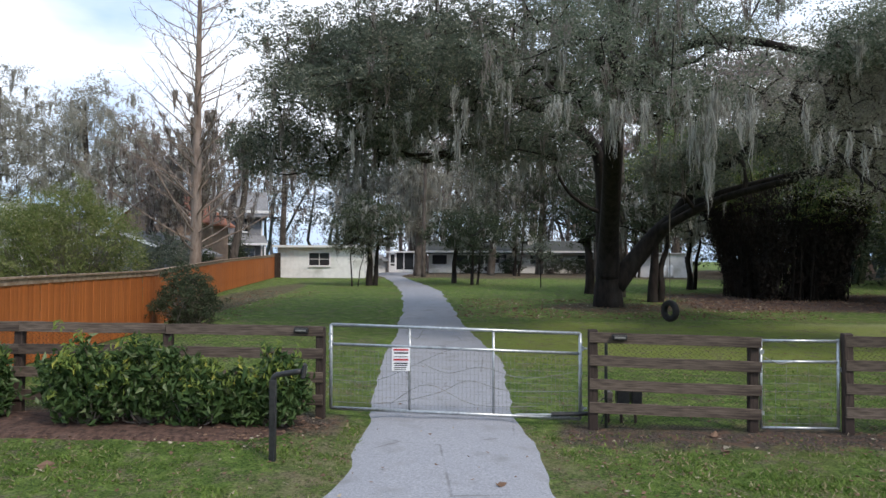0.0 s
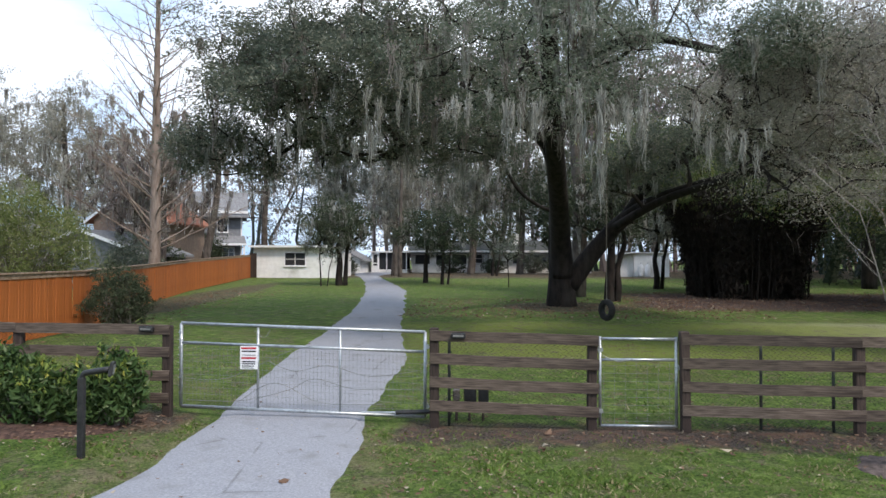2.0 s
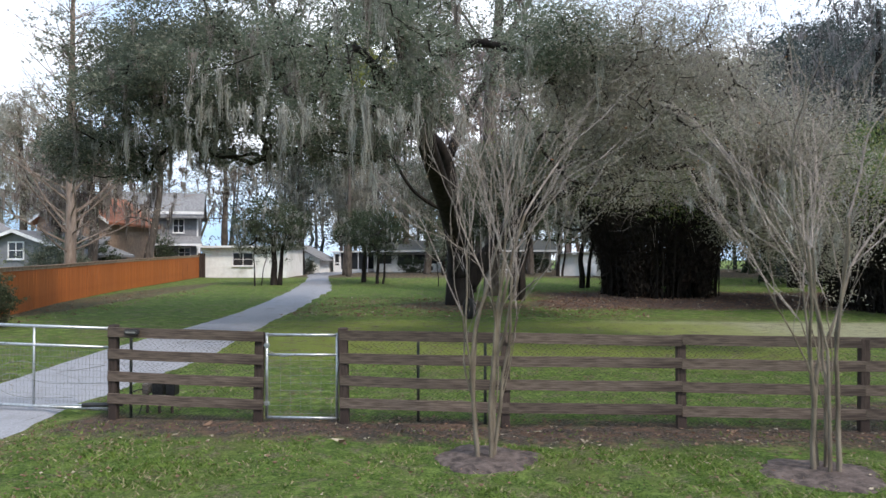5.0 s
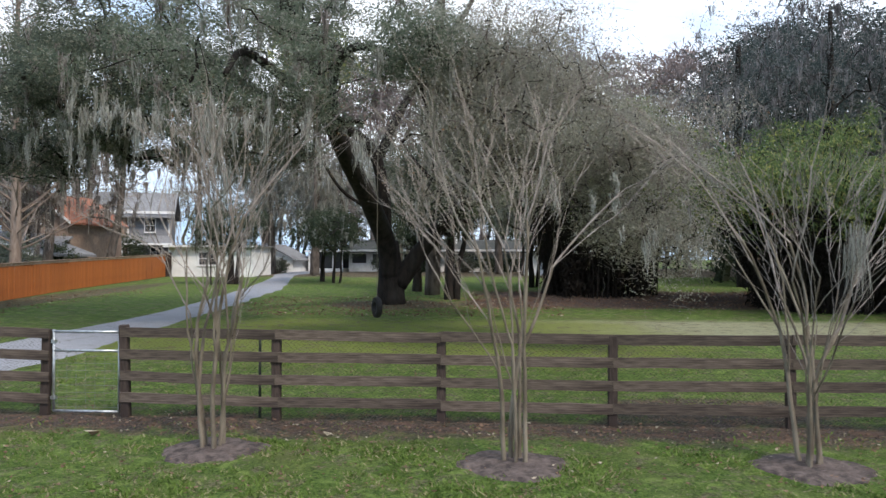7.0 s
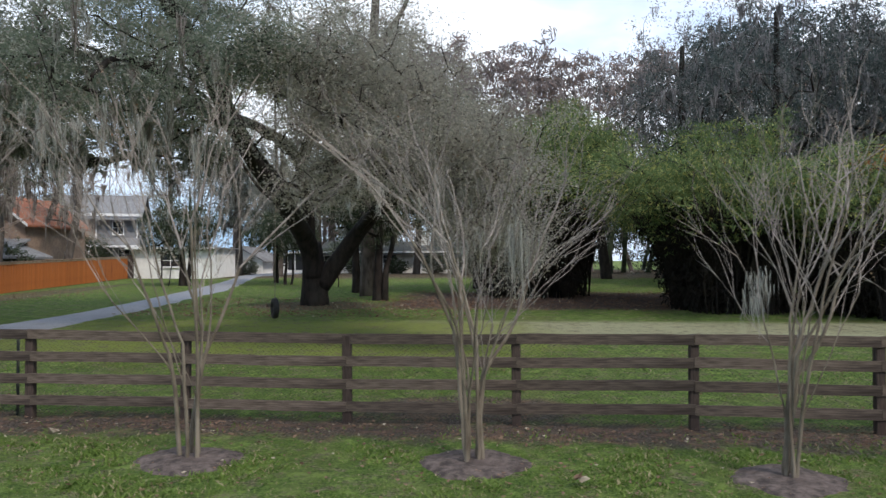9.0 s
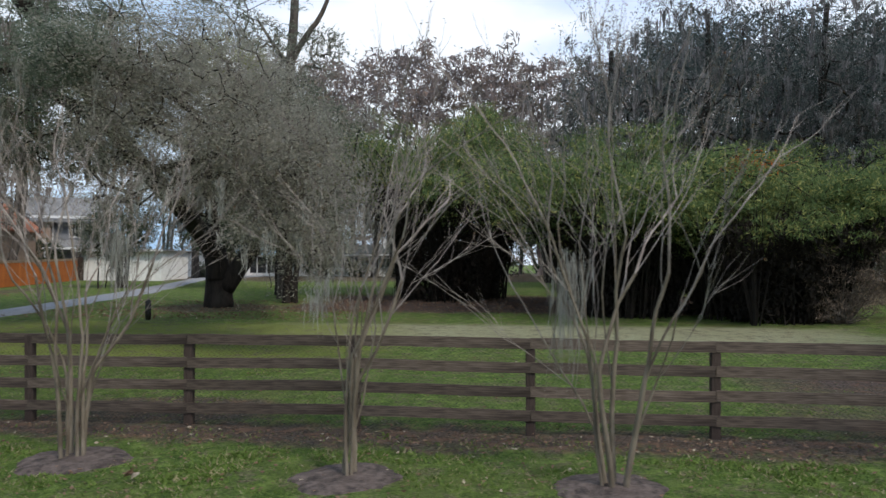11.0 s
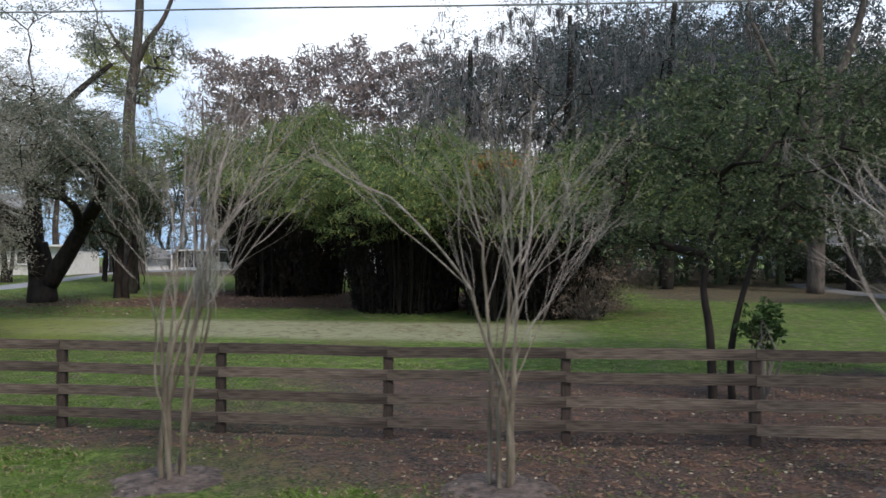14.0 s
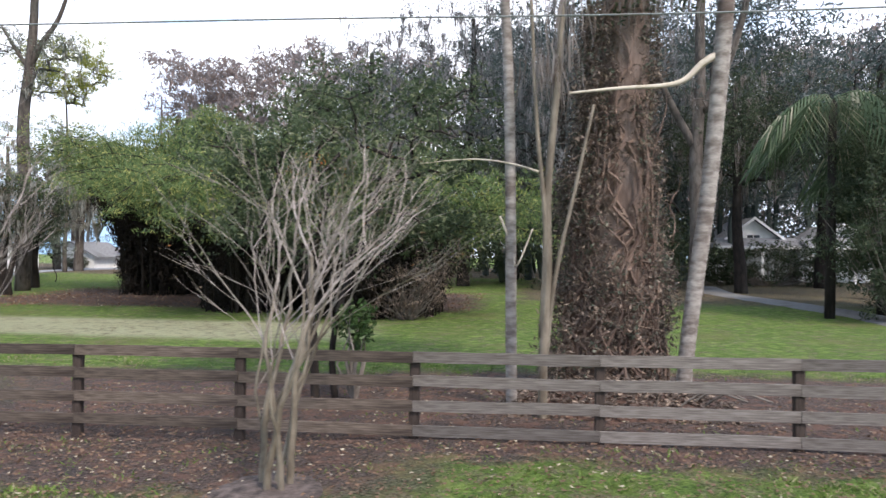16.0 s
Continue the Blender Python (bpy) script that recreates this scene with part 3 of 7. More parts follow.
def branch_net(geo, trunks, targets, root, twig=0.012, power=0.46, sides=6, rng=None, sag=0.12, wob=0.10, step=0.9):
    """Joins every target to the nearest wood, boughs thickening with what they bear. trunks: polylines (points, r0, r1)."""
    P, parent, fixed = [], [], []
    for pts, r0, r1 in trunks:
        pts = np.asarray(pts, float)
        for k, p in enumerate(pts):
            P.append(p)
            parent.append(-1 if k == 0 else len(P) - 2)
            fixed.append(True)
    root = np.asarray(root, float)
    ts = np.asarray(targets, float)
    order = np.argsort(np.linalg.norm(ts - root, axis=1))
    chains, ends = [], []
    for k in order:
        tgt = ts[k]
        arr = np.asarray(P)
        d = np.linalg.norm(arr - tgt, axis=1) + 0.35 * np.maximum(0, np.linalg.norm(arr - root, axis=1) - np.linalg.norm(tgt - root))
        d += 1.5 * np.maximum(0, arr[:, 2] - tgt[2] - 1.0)
        a = int(np.argmin(d))
        p0 = arr[a]
        ln = np.linalg.norm(tgt - p0)
        m = max(2, int(ln / step) + 1)
        off = rng.normal(size=3) * wob * ln
        ids = [a]
        for s in range(1, m + 1):
            f = s / m
            p = p0 + (tgt - p0) * f + off * math.sin(math.pi * f) + np.array([0, 0, sag * ln * math.sin(math.pi * f)])
            if s < m:
                p = p + rng.normal(size=3) * 0.05 * min(ln, 2)
            P.append(p)
            parent.append(ids[-1])
            fixed.append(False)
            ids.append(len(P) - 1)
        chains.append(ids)
        ends.append(ids[-1])
    load = np.zeros(len(P))
    for e in ends:
        load[e] += 1
    for k in range(len(P) - 1, -1, -1):
        if parent[k] >= 0:
            load[parent[k]] += load[k]
    arr = np.asarray(P)
    for ids in chains:
        r = twig * np.maximum(load[ids], 1) ** power
        r[0] = min(r[0], r[1] * 1.25)
        r[-1] *= 0.5
        geo.tube(arr[ids], r, sides if r[1] > 0.04 else 4 if r[1] > 0.02 else 3, cap=False)
    for pts, r0, r1 in trunks:
        pts = np.asarray(pts, float)
        f = np.linspace(0, 1, len(pts))
        geo.tube(pts, r0 + (r1 - r0) * f, 12)
    return arr


def smooth_line(pts, n=4):
    """A rounder line through the given points."""
    p = np.asarray(pts, float)
    out = []
    for i in range(len(p) - 1):
        a, b, c, d = p[max(i - 1, 0)], p[i], p[i + 1], p[min(i + 2, len(p) - 1)]
        for k in range(n):
            f = k / n
            out.append(0.5 * (2 * b + (c - a) * f + (2 * a - 5 * b + 4 * c - d) * f * f + (3 * b - a - 3 * c + d) * f ** 3))
    out.append(p[-1])
    return np.asarray(out)


def in_oval(rng, centre, radii, n, inner=0.55, low=-1.0):
    """Points through the outer shell of an uneven oval."""
    pts = []
    seed = rng.uniform(0, 100)
    while len(pts) < n:
        u = unit(rng.normal(size=3))
        if u[2] < low:
            continue
        r = rng.uniform(inner, 1.0) * (1.0 + 0.42 * noise.noise(Vector((u[0] * 1.9 + seed, u[1] * 1.9, u[2] * 1.9))))
        pts.append(np.asarray(centre) + u * r * np.asarray(radii))
    return np.asarray(pts)



# ---- ground and driveway ----
def lift(x, y):
    """The land stands a little higher beside the hedge."""
    f = min(1.0, max(0.0, (-0.8 - x) / 2.2))
    g = min(1.0, max(0.0, (x - 30.0) / 6.0))
    left = 0.13 * f * f * (3 - 2 * f) * min(1.0, max(0.0, (y + 3.0) / 2.0)) * min(1.0, max(0.0, (14 - y) / 8.0))
    return left + 0.2 * g * g * (3 - 2 * g) * min(1.0, max(0.0, (y + 3.5) / 3.0)) * min(1.0, max(0.0, (16 - y) / 10.0))


def land(x, y):
    return gz(y) + lift(x, y)


def build_ground():
    xs = np.unique(np.concatenate([np.linspace(-500, -30, 14), np.linspace(-30, -12, 19), np.linspace(-12, 46, 130), np.linspace(46, 80, 18), np.linspace(80, 500, 12)]))
    ys = np.unique(np.concatenate([np.linspace(-200, -14, 8), np.linspace(-14, 24, 90), np.linspace(24, 60, 40), np.linspace(60, 900, 22)]))
    gx, gy = np.meshgrid(xs, ys)
    z = np.array([land(a, b) for a, b in zip(gx.ravel(), gy.ravel())])
    z += np.array([0.035 * (noise.noise(Vector((a * 0.6, b * 0.6, 3))) + 0.5 * noise.noise(Vector((a * 2.1, b * 2.1, 7)))) for a, b in zip(gx.ravel(), gy.ravel())])
    g = Geo()
    nx, ny = len(xs), len(ys)
    i = (np.arange(ny - 1)[:, None] * nx + np.arange(nx - 1)[None]).ravel()
    g.add(np.stack([gx.ravel(), gy.ravel(), z], 1), np.stack([i, i + 1, i + nx + 1, i + nx], 1))
    return solid("ground", g, M["lawn"], "patchy green lawn with bare leaf-strewn soil", "ground", kind="structure", smooth_faces=True)


build_ground()

DRIVE = [(-9.6, -2.9, 1.85), (-6.0, -2.25, 1.35), (-3.0, -1.70, 0.88), (-1.9, -1.60, 0.82), (0.7, -1.80, 0.60), (5.0, -2.25, 0.50), (9.8, -2.62, 0.0),
         (12.9, -2.85, -0.44), (21.4, -3.60, -1.36), (30.4, -4.85, -2.39), (38.0, -6.2, -4.2), (44.7, -7.7, -5.9), (50.0, -9.2, -6.8), (62.5, -11.5, -6.5)]


def build_strip(name, rows, material, label, rise=0.03, seed=3):
    r = rng_of(seed)
    a = smooth_line([(l, y, 0) for y, l, _ in rows], 40)
    b = smooth_line([(rr, y, 0) for y, _, rr in rows], 40)
    g = Geo()
    n = len(a)
    cols = 9
    v = []
    for k in range(n):
        yy = a[k][1]
        jl = 0.09 * noise.noise(Vector((yy * 0.7, 0.3, seed))) + 0.02 * noise.noise(Vector((yy * 1.9, 0.3, seed)))
        jr = 0.09 * noise.noise(Vector((yy * 0.7, 5.3, seed))) + 0.02 * noise.noise(Vector((yy * 1.9, 5.3, seed)))
        for c in range(cols):
            f = c / (cols - 1)
            x = (a[k][0] + jl) * (1 - f) + (b[k][0] + jr) * f
            y = a[k][1] * (1 - f) + b[k][1] * f
            z = gz(y) + lift(x, y) + rise + 0.03 * math.sin(math.pi * f) - (0.05 if c in (0, cols - 1) else 0)
            v.append((x, y, z))
    i = (np.arange(n - 1)[:, None] * cols + np.arange(cols - 1)[None]).ravel()
    g.add(v, np.stack([i, i + 1, i + cols + 1, i + cols], 1))
    return solid(name, g, material, label, "driveway", kind="structure", smooth_faces=True)


build_strip("driveway", DRIVE, M["paving"], "worn grey concrete driveway with cracks and ragged edges", 0.035)
build_strip("lane", [(15.0, 46.9, 49.0), (17.3, 48.0, 50.4), (21.3, 47.9, 50.0), (24.3, 47.2, 49.4), (27.4, 46.4, 48.4), (31.0, 45.3, 47.3), (34.0, 45.2, 47.2), (38.0, 45.6, 47.4)],
            M["gravel"], "narrow grey lane curving towards a shaded house", 0.03, 8)


# ---- board fence ----
def fence_top(x):
    return float(np.interp(x, [-12, -6.87, -2.38, 1.4, 3.7, 4.98, 7.3, 9.75, 12.1, 14.5, 17, 19.5, 22, 24.3, 26.8, 29.25, 31.6, 34.1, 36.7, 39, 46],
                           [1.46, 1.445, 1.415, 1.37, 1.31, 1.345, 1.32, 1.31, 1.29, 1.31, 1.33, 1.31, 1.295, 1.28, 1.28, 1.305, 1.325, 1.33, 1.35, 1.37, 1.39]))


def board_mesh(length, seed, h=0.145, t=0.026):
    """A sawn board along x, slightly bowed and worn at the ends."""
    r = rng_of(seed)
    n = 9
    xs = np.linspace(0, length, n)
    bow = np.cumsum(r.normal(size=n)) * 0.003
    bow -= np.linspace(bow[0], bow[-1], n)
    v = []
    for k, x in enumerate(xs):
        w = 0.0 if 0 < k < n - 1 else 0.004
        for dy, dz in ((0, w), (0.004, 0), (t - 0.004, 0), (t, w), (t, h - w), (t - 0.004, h), (0.004, h), (0, h - w)):
            v.append((x + r.normal() * 0.002, dy, dz + bow[k] + r.normal() * 0.0015))
    i = np.arange(n - 1)[:, None] * 8
    j = np.arange(8)[None]
    kk = (j + 1) % 8
    q = np.stack([i + j, i + 8 + j, i + 8 + kk, i + kk], -1).reshape(-1, 4)
    t3 = [[0, m, m + 1] for m in range(1, 7)] + [[8 * (n - 1), 8 * (n - 1) + m + 1, 8 * (n - 1) + m] for m in range(1, 7)]
    g = Geo()
    g.add(v, q, t3)
    return g


def build_fence(label, posts, boards_at, grey_from=99.0, seed=1, front=True, tall_ends=(), drop=0.0):
    f = thing("board_fence", label, "fence", (posts[0], 0, land(posts[0], 0)))
    bx, bz = posts[0], land(posts[0], 0)
    r = rng_of(seed)
    for k, x in enumerate(posts):
        top = fence_top(x) - (0.015 if k not in tall_ends else -0.03)
        me = rounded_box(-0.065, 0.065, -0.055, 0.055, -0.35, top, 0.012, "post")
        me.materials.append(M["post"])
        ob = part("post", me, None, f)
        ob.location = (x - bx, 0.0, -bz)
        ob.rotation_euler = (r.normal() * 0.008, r.normal() * 0.008, r.normal() * 0.05)
    for k in range(len(posts) - 1):
        x0, x1 = posts[k], posts[k + 1]
        for lv in range(4):
            g = board_mesh(x1 - x0 + (0.11 if k in (0,) else 0.0) + (0.05 if k == len(posts) - 2 else 0.0) - 0.006, seed * 100 + k * 4 + lv)
            ob = part("board", g, M["grey_board"] if x0 > grey_from - 0.1 else M["board"], f)
            sx = x0 - (0.06 if k == 0 else 0.0)
            z0 = fence_top(x0) - 0.145 - 0.325 * lv + r.normal() * 0.006
            z1 = fence_top(x1) - 0.145 - 0.325 * lv + r.normal() * 0.006
            ob.location = (sx - bx, -0.083 + r.normal() * 0.003, z0 - bz)
            ob.rotation_euler = (r.normal() * 0.02, -math.atan2(z1 - z0, x1 - x0), 0)
    return f


def chain_link(x0, x1, z0, z1f, y, pitch=0.065, wire=0.0016, seed=0):
    """Woven diamond wire: zigzag strands standing side by side."""
    g = Geo()
    r = rng_of(seed)
    x = x0
    while x < x1:
        top = z1f(x)
        n = int((top - z0) / (pitch * 0.5))
        zs = z0 + np.arange(n) * pitch * 0.5
        px = x + (np.arange(n) % 2) * pitch
        py = y + (np.arange(n) % 2) * 0.004 + 0.01 * np.sin(x * 2.1 + zs * 3)
        g.tube(np.stack([px, py, zs + 0.003 * r.normal()], 1), wire, 3, cap=False)
        x += pitch
    for zt in (0.02,):
        g.tube([(x0, y, z1f(x0) - zt), (x1, y, z1f(x1) - zt)], 0.003, 4)
    return g


P2 = 4.98
POSTS_LONG = [P2, P2 + 2.31] + [P2 + 2.31 + 2.437 * k for k in range(1, 16)]
fl = build_fence("weathered four-board wooden fence behind the hedge", [-9.05, -6.80, -4.57, -2.33], None, seed=1)
fs = build_fence("short weathered four-board fence panel between two gates", [1.52, 3.70], None, seed=2, tall_ends=(0,))
fr = build_fence("long dark four-board fence, greyed towards its end", POSTS_LONG, None, grey_from=33.9, seed=3, tall_ends=(0,))
for f, a, b, lo in ((fl, -9.0, -2.4, 0.18), (fs, 1.58, 3.66, 0.03), (fr, 5.05, 25.0, 0.03)):
    g = chain_link(a, b, lo, lambda x: fence_top(x) - 0.10, 0.075, 0.078, 0.0042)
    g.v = [v - np.array(f.location) for v in g.v]
    part("wire_mesh", g, M["mesh_wire"], f, "diamond chain link wire", kind="stuff")


for f, xs in ((fs, (1.72,)), (fr, (6.03, 7.0))):
    for x in xs:
        g = Geo()
        g.tube([(x - f.location.x, 0.11, -0.25), (x - f.location.x, 0.11, fence_top(x) - 0.12)], 0.022, 8)
        part("line_post", g, M["mesh_wire"], f, "dull steel post behind the boards", True)


# ---- gates ----
def build_farm_gate():
    gt = thing("farm_gate", "closed galvanised steel drive gate with wire infill", "gate", (-2.23, 0.22, 0.2))
    L = 3.60
    drop = -0.10

    def at(u, v):
        """u along, v up from the lower rail."""
        return (u, -0.02 * u / L, drop * u / L + v)

    def rail(name, u0, v0, u1, v1, r, sides=10, mat="galv"):
        g = Geo()
        g.tube([at(u0, v0), at((u0 + u1) / 2, (v0 + v1) / 2), at(u1, v1)], r, sides)
        part(name, g, M[mat], gt, smooth_faces=True)

    H = 1.215
    rail("top_rail", 0, H, L, H, 0.024)
    rail("middle_rail", 0, H - 0.285, L, H - 0.285, 0.022)
    rail("bottom_rail", 0, 0, L, 0, 0.026)
    for u in (0.0, 0.32 * L, 0.657 * L, L):
        rail("upright", u, 0.0, u, H, 0.019 if 0 < u < L else 0.025)
    g = Geo()
    for u in np.arange(0.06, L - 0.02, 0.058):
        g.tube([at(u, 0.02), at(u, H - 0.30)], 0.002, 3, cap=False)
    for v in np.arange(0.09, H - 0.30, 0.095):
        g.tube([at(0.02, v), at(L * 0.5, v + 0.004), at(L - 0.02, v)], 0.0022, 3, cap=False)
    part("wire_panel", g, M["wire"], gt, "welded wire infill", kind="stuff")
    for k, pts in enumerate((((0.05, 0.42), (0.7, 0.44), (1.6, 0.86), (1.95, 0.95)), ((0.1, 0.1), (0.9, 0.12), (1.6, 0.3), (2.0, 0.48), (2.6, 0.36), (3.55, 0.4)),
                             ((0.9, 0.12), (1.42, 0.4), (2.1, 0.14), (3.0, 0.16)), ((1.1, 1.15), (1.25, 1.05), (1.35, 1.18)), ((1.3, 0.72), (1.7, 0.58), (2.2, 0.68), (2.8, 0.55), (3.5, 0.66)))):
        g = Geo()
        p = smooth_line([(*at(u, v)[:1], at(u, v)[1] - 0.03, at(u, v)[2]) for u, v in pts], 5)
        g.tube(p, 0.004, 4)
        part("loose_cable", g, M["wire"], gt)
    for v in (0.15, 1.0):
        g = Geo()
        g.tube([(L + 0.01, -0.01, v + drop), (L + 0.10, -0.02, v + drop)], 0.014, 8)
        g.box(L + 0.0, L + 0.05, -0.035, 0.03, v + drop - 0.03, v + drop + 0.03)
        part("hinge", g, M["galv"], gt)
    for v in np.arange(0.2, 1.15, 0.11):
        for u, dz in ((0.0, 0.0), (L, drop)):
            g = Geo()
            g.tube([(u - 0.035, -0.03, v + dz), (u + 0.035, -0.035, v + dz + 0.012)], 0.005, 4)
            part("tie_wire", g, M["galv"], gt)
    # notice plate
    me = rounded_box(0, 0.262, -0.003, 0.003, 0, 0.335, 0.0015, "notice_plate")
    me.materials.append(M["sign_white"])
    s = part("notice_plate", me, None, gt, "white warning plate with red and black bars")
    s.location = (0.90, -0.05, 0.555)
    bars = [(0.02, 0.24, 0.292, 0.318, "sign_red"), (0.03, 0.235, 0.25, 0.27, "black"), (0.02, 0.24, 0.19, 0.232, "sign_white"), (0.03, 0.23, 0.20, 0.212, "black"),
            (0.02, 0.24, 0.15, 0.175, "sign_red"), (0.03, 0.23, 0.10, 0.118, "black"), (0.03, 0.225, 0.072, 0.086, "black"), (0.03, 0.21, 0.04, 0.054, "black"), (0.03, 0.2, 0.015, 0.025, "black")]
    for a, b, c, d, mt in bars:
        g = Geo()
        g.box(a, b, -0.007, -0.0045, c, d)
        part("printed_bar", g, M[mt], s)
    return gt


build_farm_gate()


def build_walk_gate():
    gt = thing("walk_gate", "narrow closed galvanised pedestrian gate with wire infill", "gate", (3.82, 0.02, 0.06))
    L, H = 1.04, 1.20
    for name, p, r in (("top_rail", [(0, 0, H), (L, 0, H)], 0.021), ("middle_rail", [(0, 0, H - 0.29), (L, 0, H - 0.285)], 0.02), ("bottom_rail", [(0, 0, 0), (L, 0, 0)], 0.021),
                       ("upright", [(0, 0, 0), (0, 0, H + 0.03)], 0.022), ("upright", [(L, 0, 0), (L, 0, H + 0.03)], 0.022)):
        g = Geo()
        g.tube(p, r, 10)
        part(name, g, M["galv"], gt, smooth_faces=True)
    g = Geo()
    for u in np.arange(0.05, L, 0.15):
        g.tube([(u, 0.01, 0), (u, 0.01, H - 0.3)], 0.0022, 3, cap=False)
    for v in np.arange(0.06, H - 0.3, 0.11):
        g.tube([(0, 0.01, v), (L, 0.01, v)], 0.0022, 3, cap=False)
    part("wire_panel", g, M["wire"], gt, kind="stuff")
    for v in (0.2, 1.05):
        g = Geo()
        g.tube([(-0.09, 0.0, v), (0.02, 0.0, v)], 0.013, 8)
        g.box(-0.03, 0.035, -0.03, 0.03, v - 0.025, v + 0.025)
        part("hinge", g, M["galv"], gt)
    g = Geo()
    g.tube(smooth_line([(0.02, -0.03, H - 0.22), (0.12, -0.03, H - 0.27), (0.25, -0.03, H - 0.31), (0.45, -0.02, H - 0.28)], 4), 0.006, 5)
    part("latch_chain", g, M["wire"], gt)
    g = Geo()
    g.box(L - 0.01, L + 0.08, -0.02, 0.02, H - 0.42, H - 0.36)
    part("latch", g, M["galv"], gt)
    return gt


build_walk_gate()


def build_solar_light(x, tilt):
    lt = thing("solar_light", "small dark solar light fixed to a fence rail", "light", (x, -0.09, fence_top(x) - 0.02), "solar lights on the fence")
    me = rounded_box(-0.10, 0.10, -0.09, 0.0, -0.075, 0.0, 0.012, "housing")
    me.materials.append(M["black"])
    part("housing", me, None, lt)
    me = rounded_box(-0.075, 0.075, -0.097, -0.085, -0.052, -0.026, 0.004, "lens")
    me.materials.append(M["wire"])
    part("lens", me, None, lt, "dull grey lens")
    g = Geo()
    g.box(-0.088, 0.088, -0.08, -0.01, 0.001, 0.006)
    part("solar_panel", g, M["glass"], lt)
    lt.rotation_euler = (0, tilt, 0)


build_solar_light(-2.58, 0.02)
build_solar_light(1.86, 0.02)


def build_gate_opener():
    op = thing("gate_opener", "black gate opener arm with control boxes behind the fence", "gate opener", (1.5, 0.2, 0.0))
    g = Geo()
    g.tube([(-0.55, -0.06, 0.17), (-0.1, -0.03, 0.18), (0.05, 0, 0.18)], 0.032, 10)
    part("motor_arm", g, M["black"], op)
    g = Geo()
    g.tube([(-1.05, -0.07, 0.165), (-0.5, -0.06, 0.17)], 0.013, 8)
    part("push_rod", g, M["galv"], op)
    for x0, x1, z0, z1, mt in ((0.42, 0.60, 0.28, 0.50, "black"), (0.63, 0.78, 0.28, 0.50, "black"), (0.26, 0.36, 0.30, 0.46, "grey_board")):
        me = rounded_box(x0, x1, 0.15, 0.32, z0, z1, 0.012, "control_box")
        me.materials.append(M[mt])
        part("control_box", me, None, op)
    for x in (0.31, 0.50, 0.70):
        g = Geo()
        g.tube([(x, 0.24, -0.1), (x, 0.24, 0.32)], 0.022, 6)
        part("stake", g, M["post"], op)
    g = Geo()
    g.tube(smooth_line([(0.03, 0.0, 0.2), (0.15, 0.06, 0.34), (0.27, 0.15, 0.38), (0.30, 0.2, 0.3), (0.2, 0.2, 0.0)], 4), 0.009, 5)
    part("cable", g, M["black"], op)
    return op


build_gate_opener()


def build_keypad_post():
    kp = thing("keypad_post", "black steel keypad post with a bent arm beside the driveway", "keypad post", (-2.42, -1.99, land(-2.42, -1.99) - 0.02))
    me = rounded_box(-0.036, 0.036, -0.036, 0.036, -0.3, 0.95, 0.008, "post")
    me.materials.append(M["black"])
    part("post", me, None, kp)
    g = Geo()
    g.tube(smooth_line([(0, 0, 0.93), (0.02, 0, 0.985), (0.08, 0, 1.01), (0.33, 0, 1.05)], 4), 0.033, 8)
    part("arm", g, M["black"], kp, smooth_faces=True)
    me = rounded_box(-0.022, 0.022, -0.06, 0.06, -0.09, 0.075, 0.008, "keypad")
    me.materials.append(M["black"])
    k = part("keypad", me, None, kp)
    k.location, k.rotation_euler = (0.36, 0, 1.06), (0, 0.18, 0.3)
    me = rounded_box(0.023, 0.028, -0.045, 0.045, -0.06, 0.055, 0.002, "key_panel")
    me.materials.append(M["galv"])
    part("key_panel", me, None, k)
    return kp


build_keypad_post()


# ---- privacy fence ----
PF = [(-8.75, -0.6), (-9.25, 3.4), (-10.15, 11.0), (-13.1, 21.0), (-14.7, 29.0), (-16.25, 43.9)]


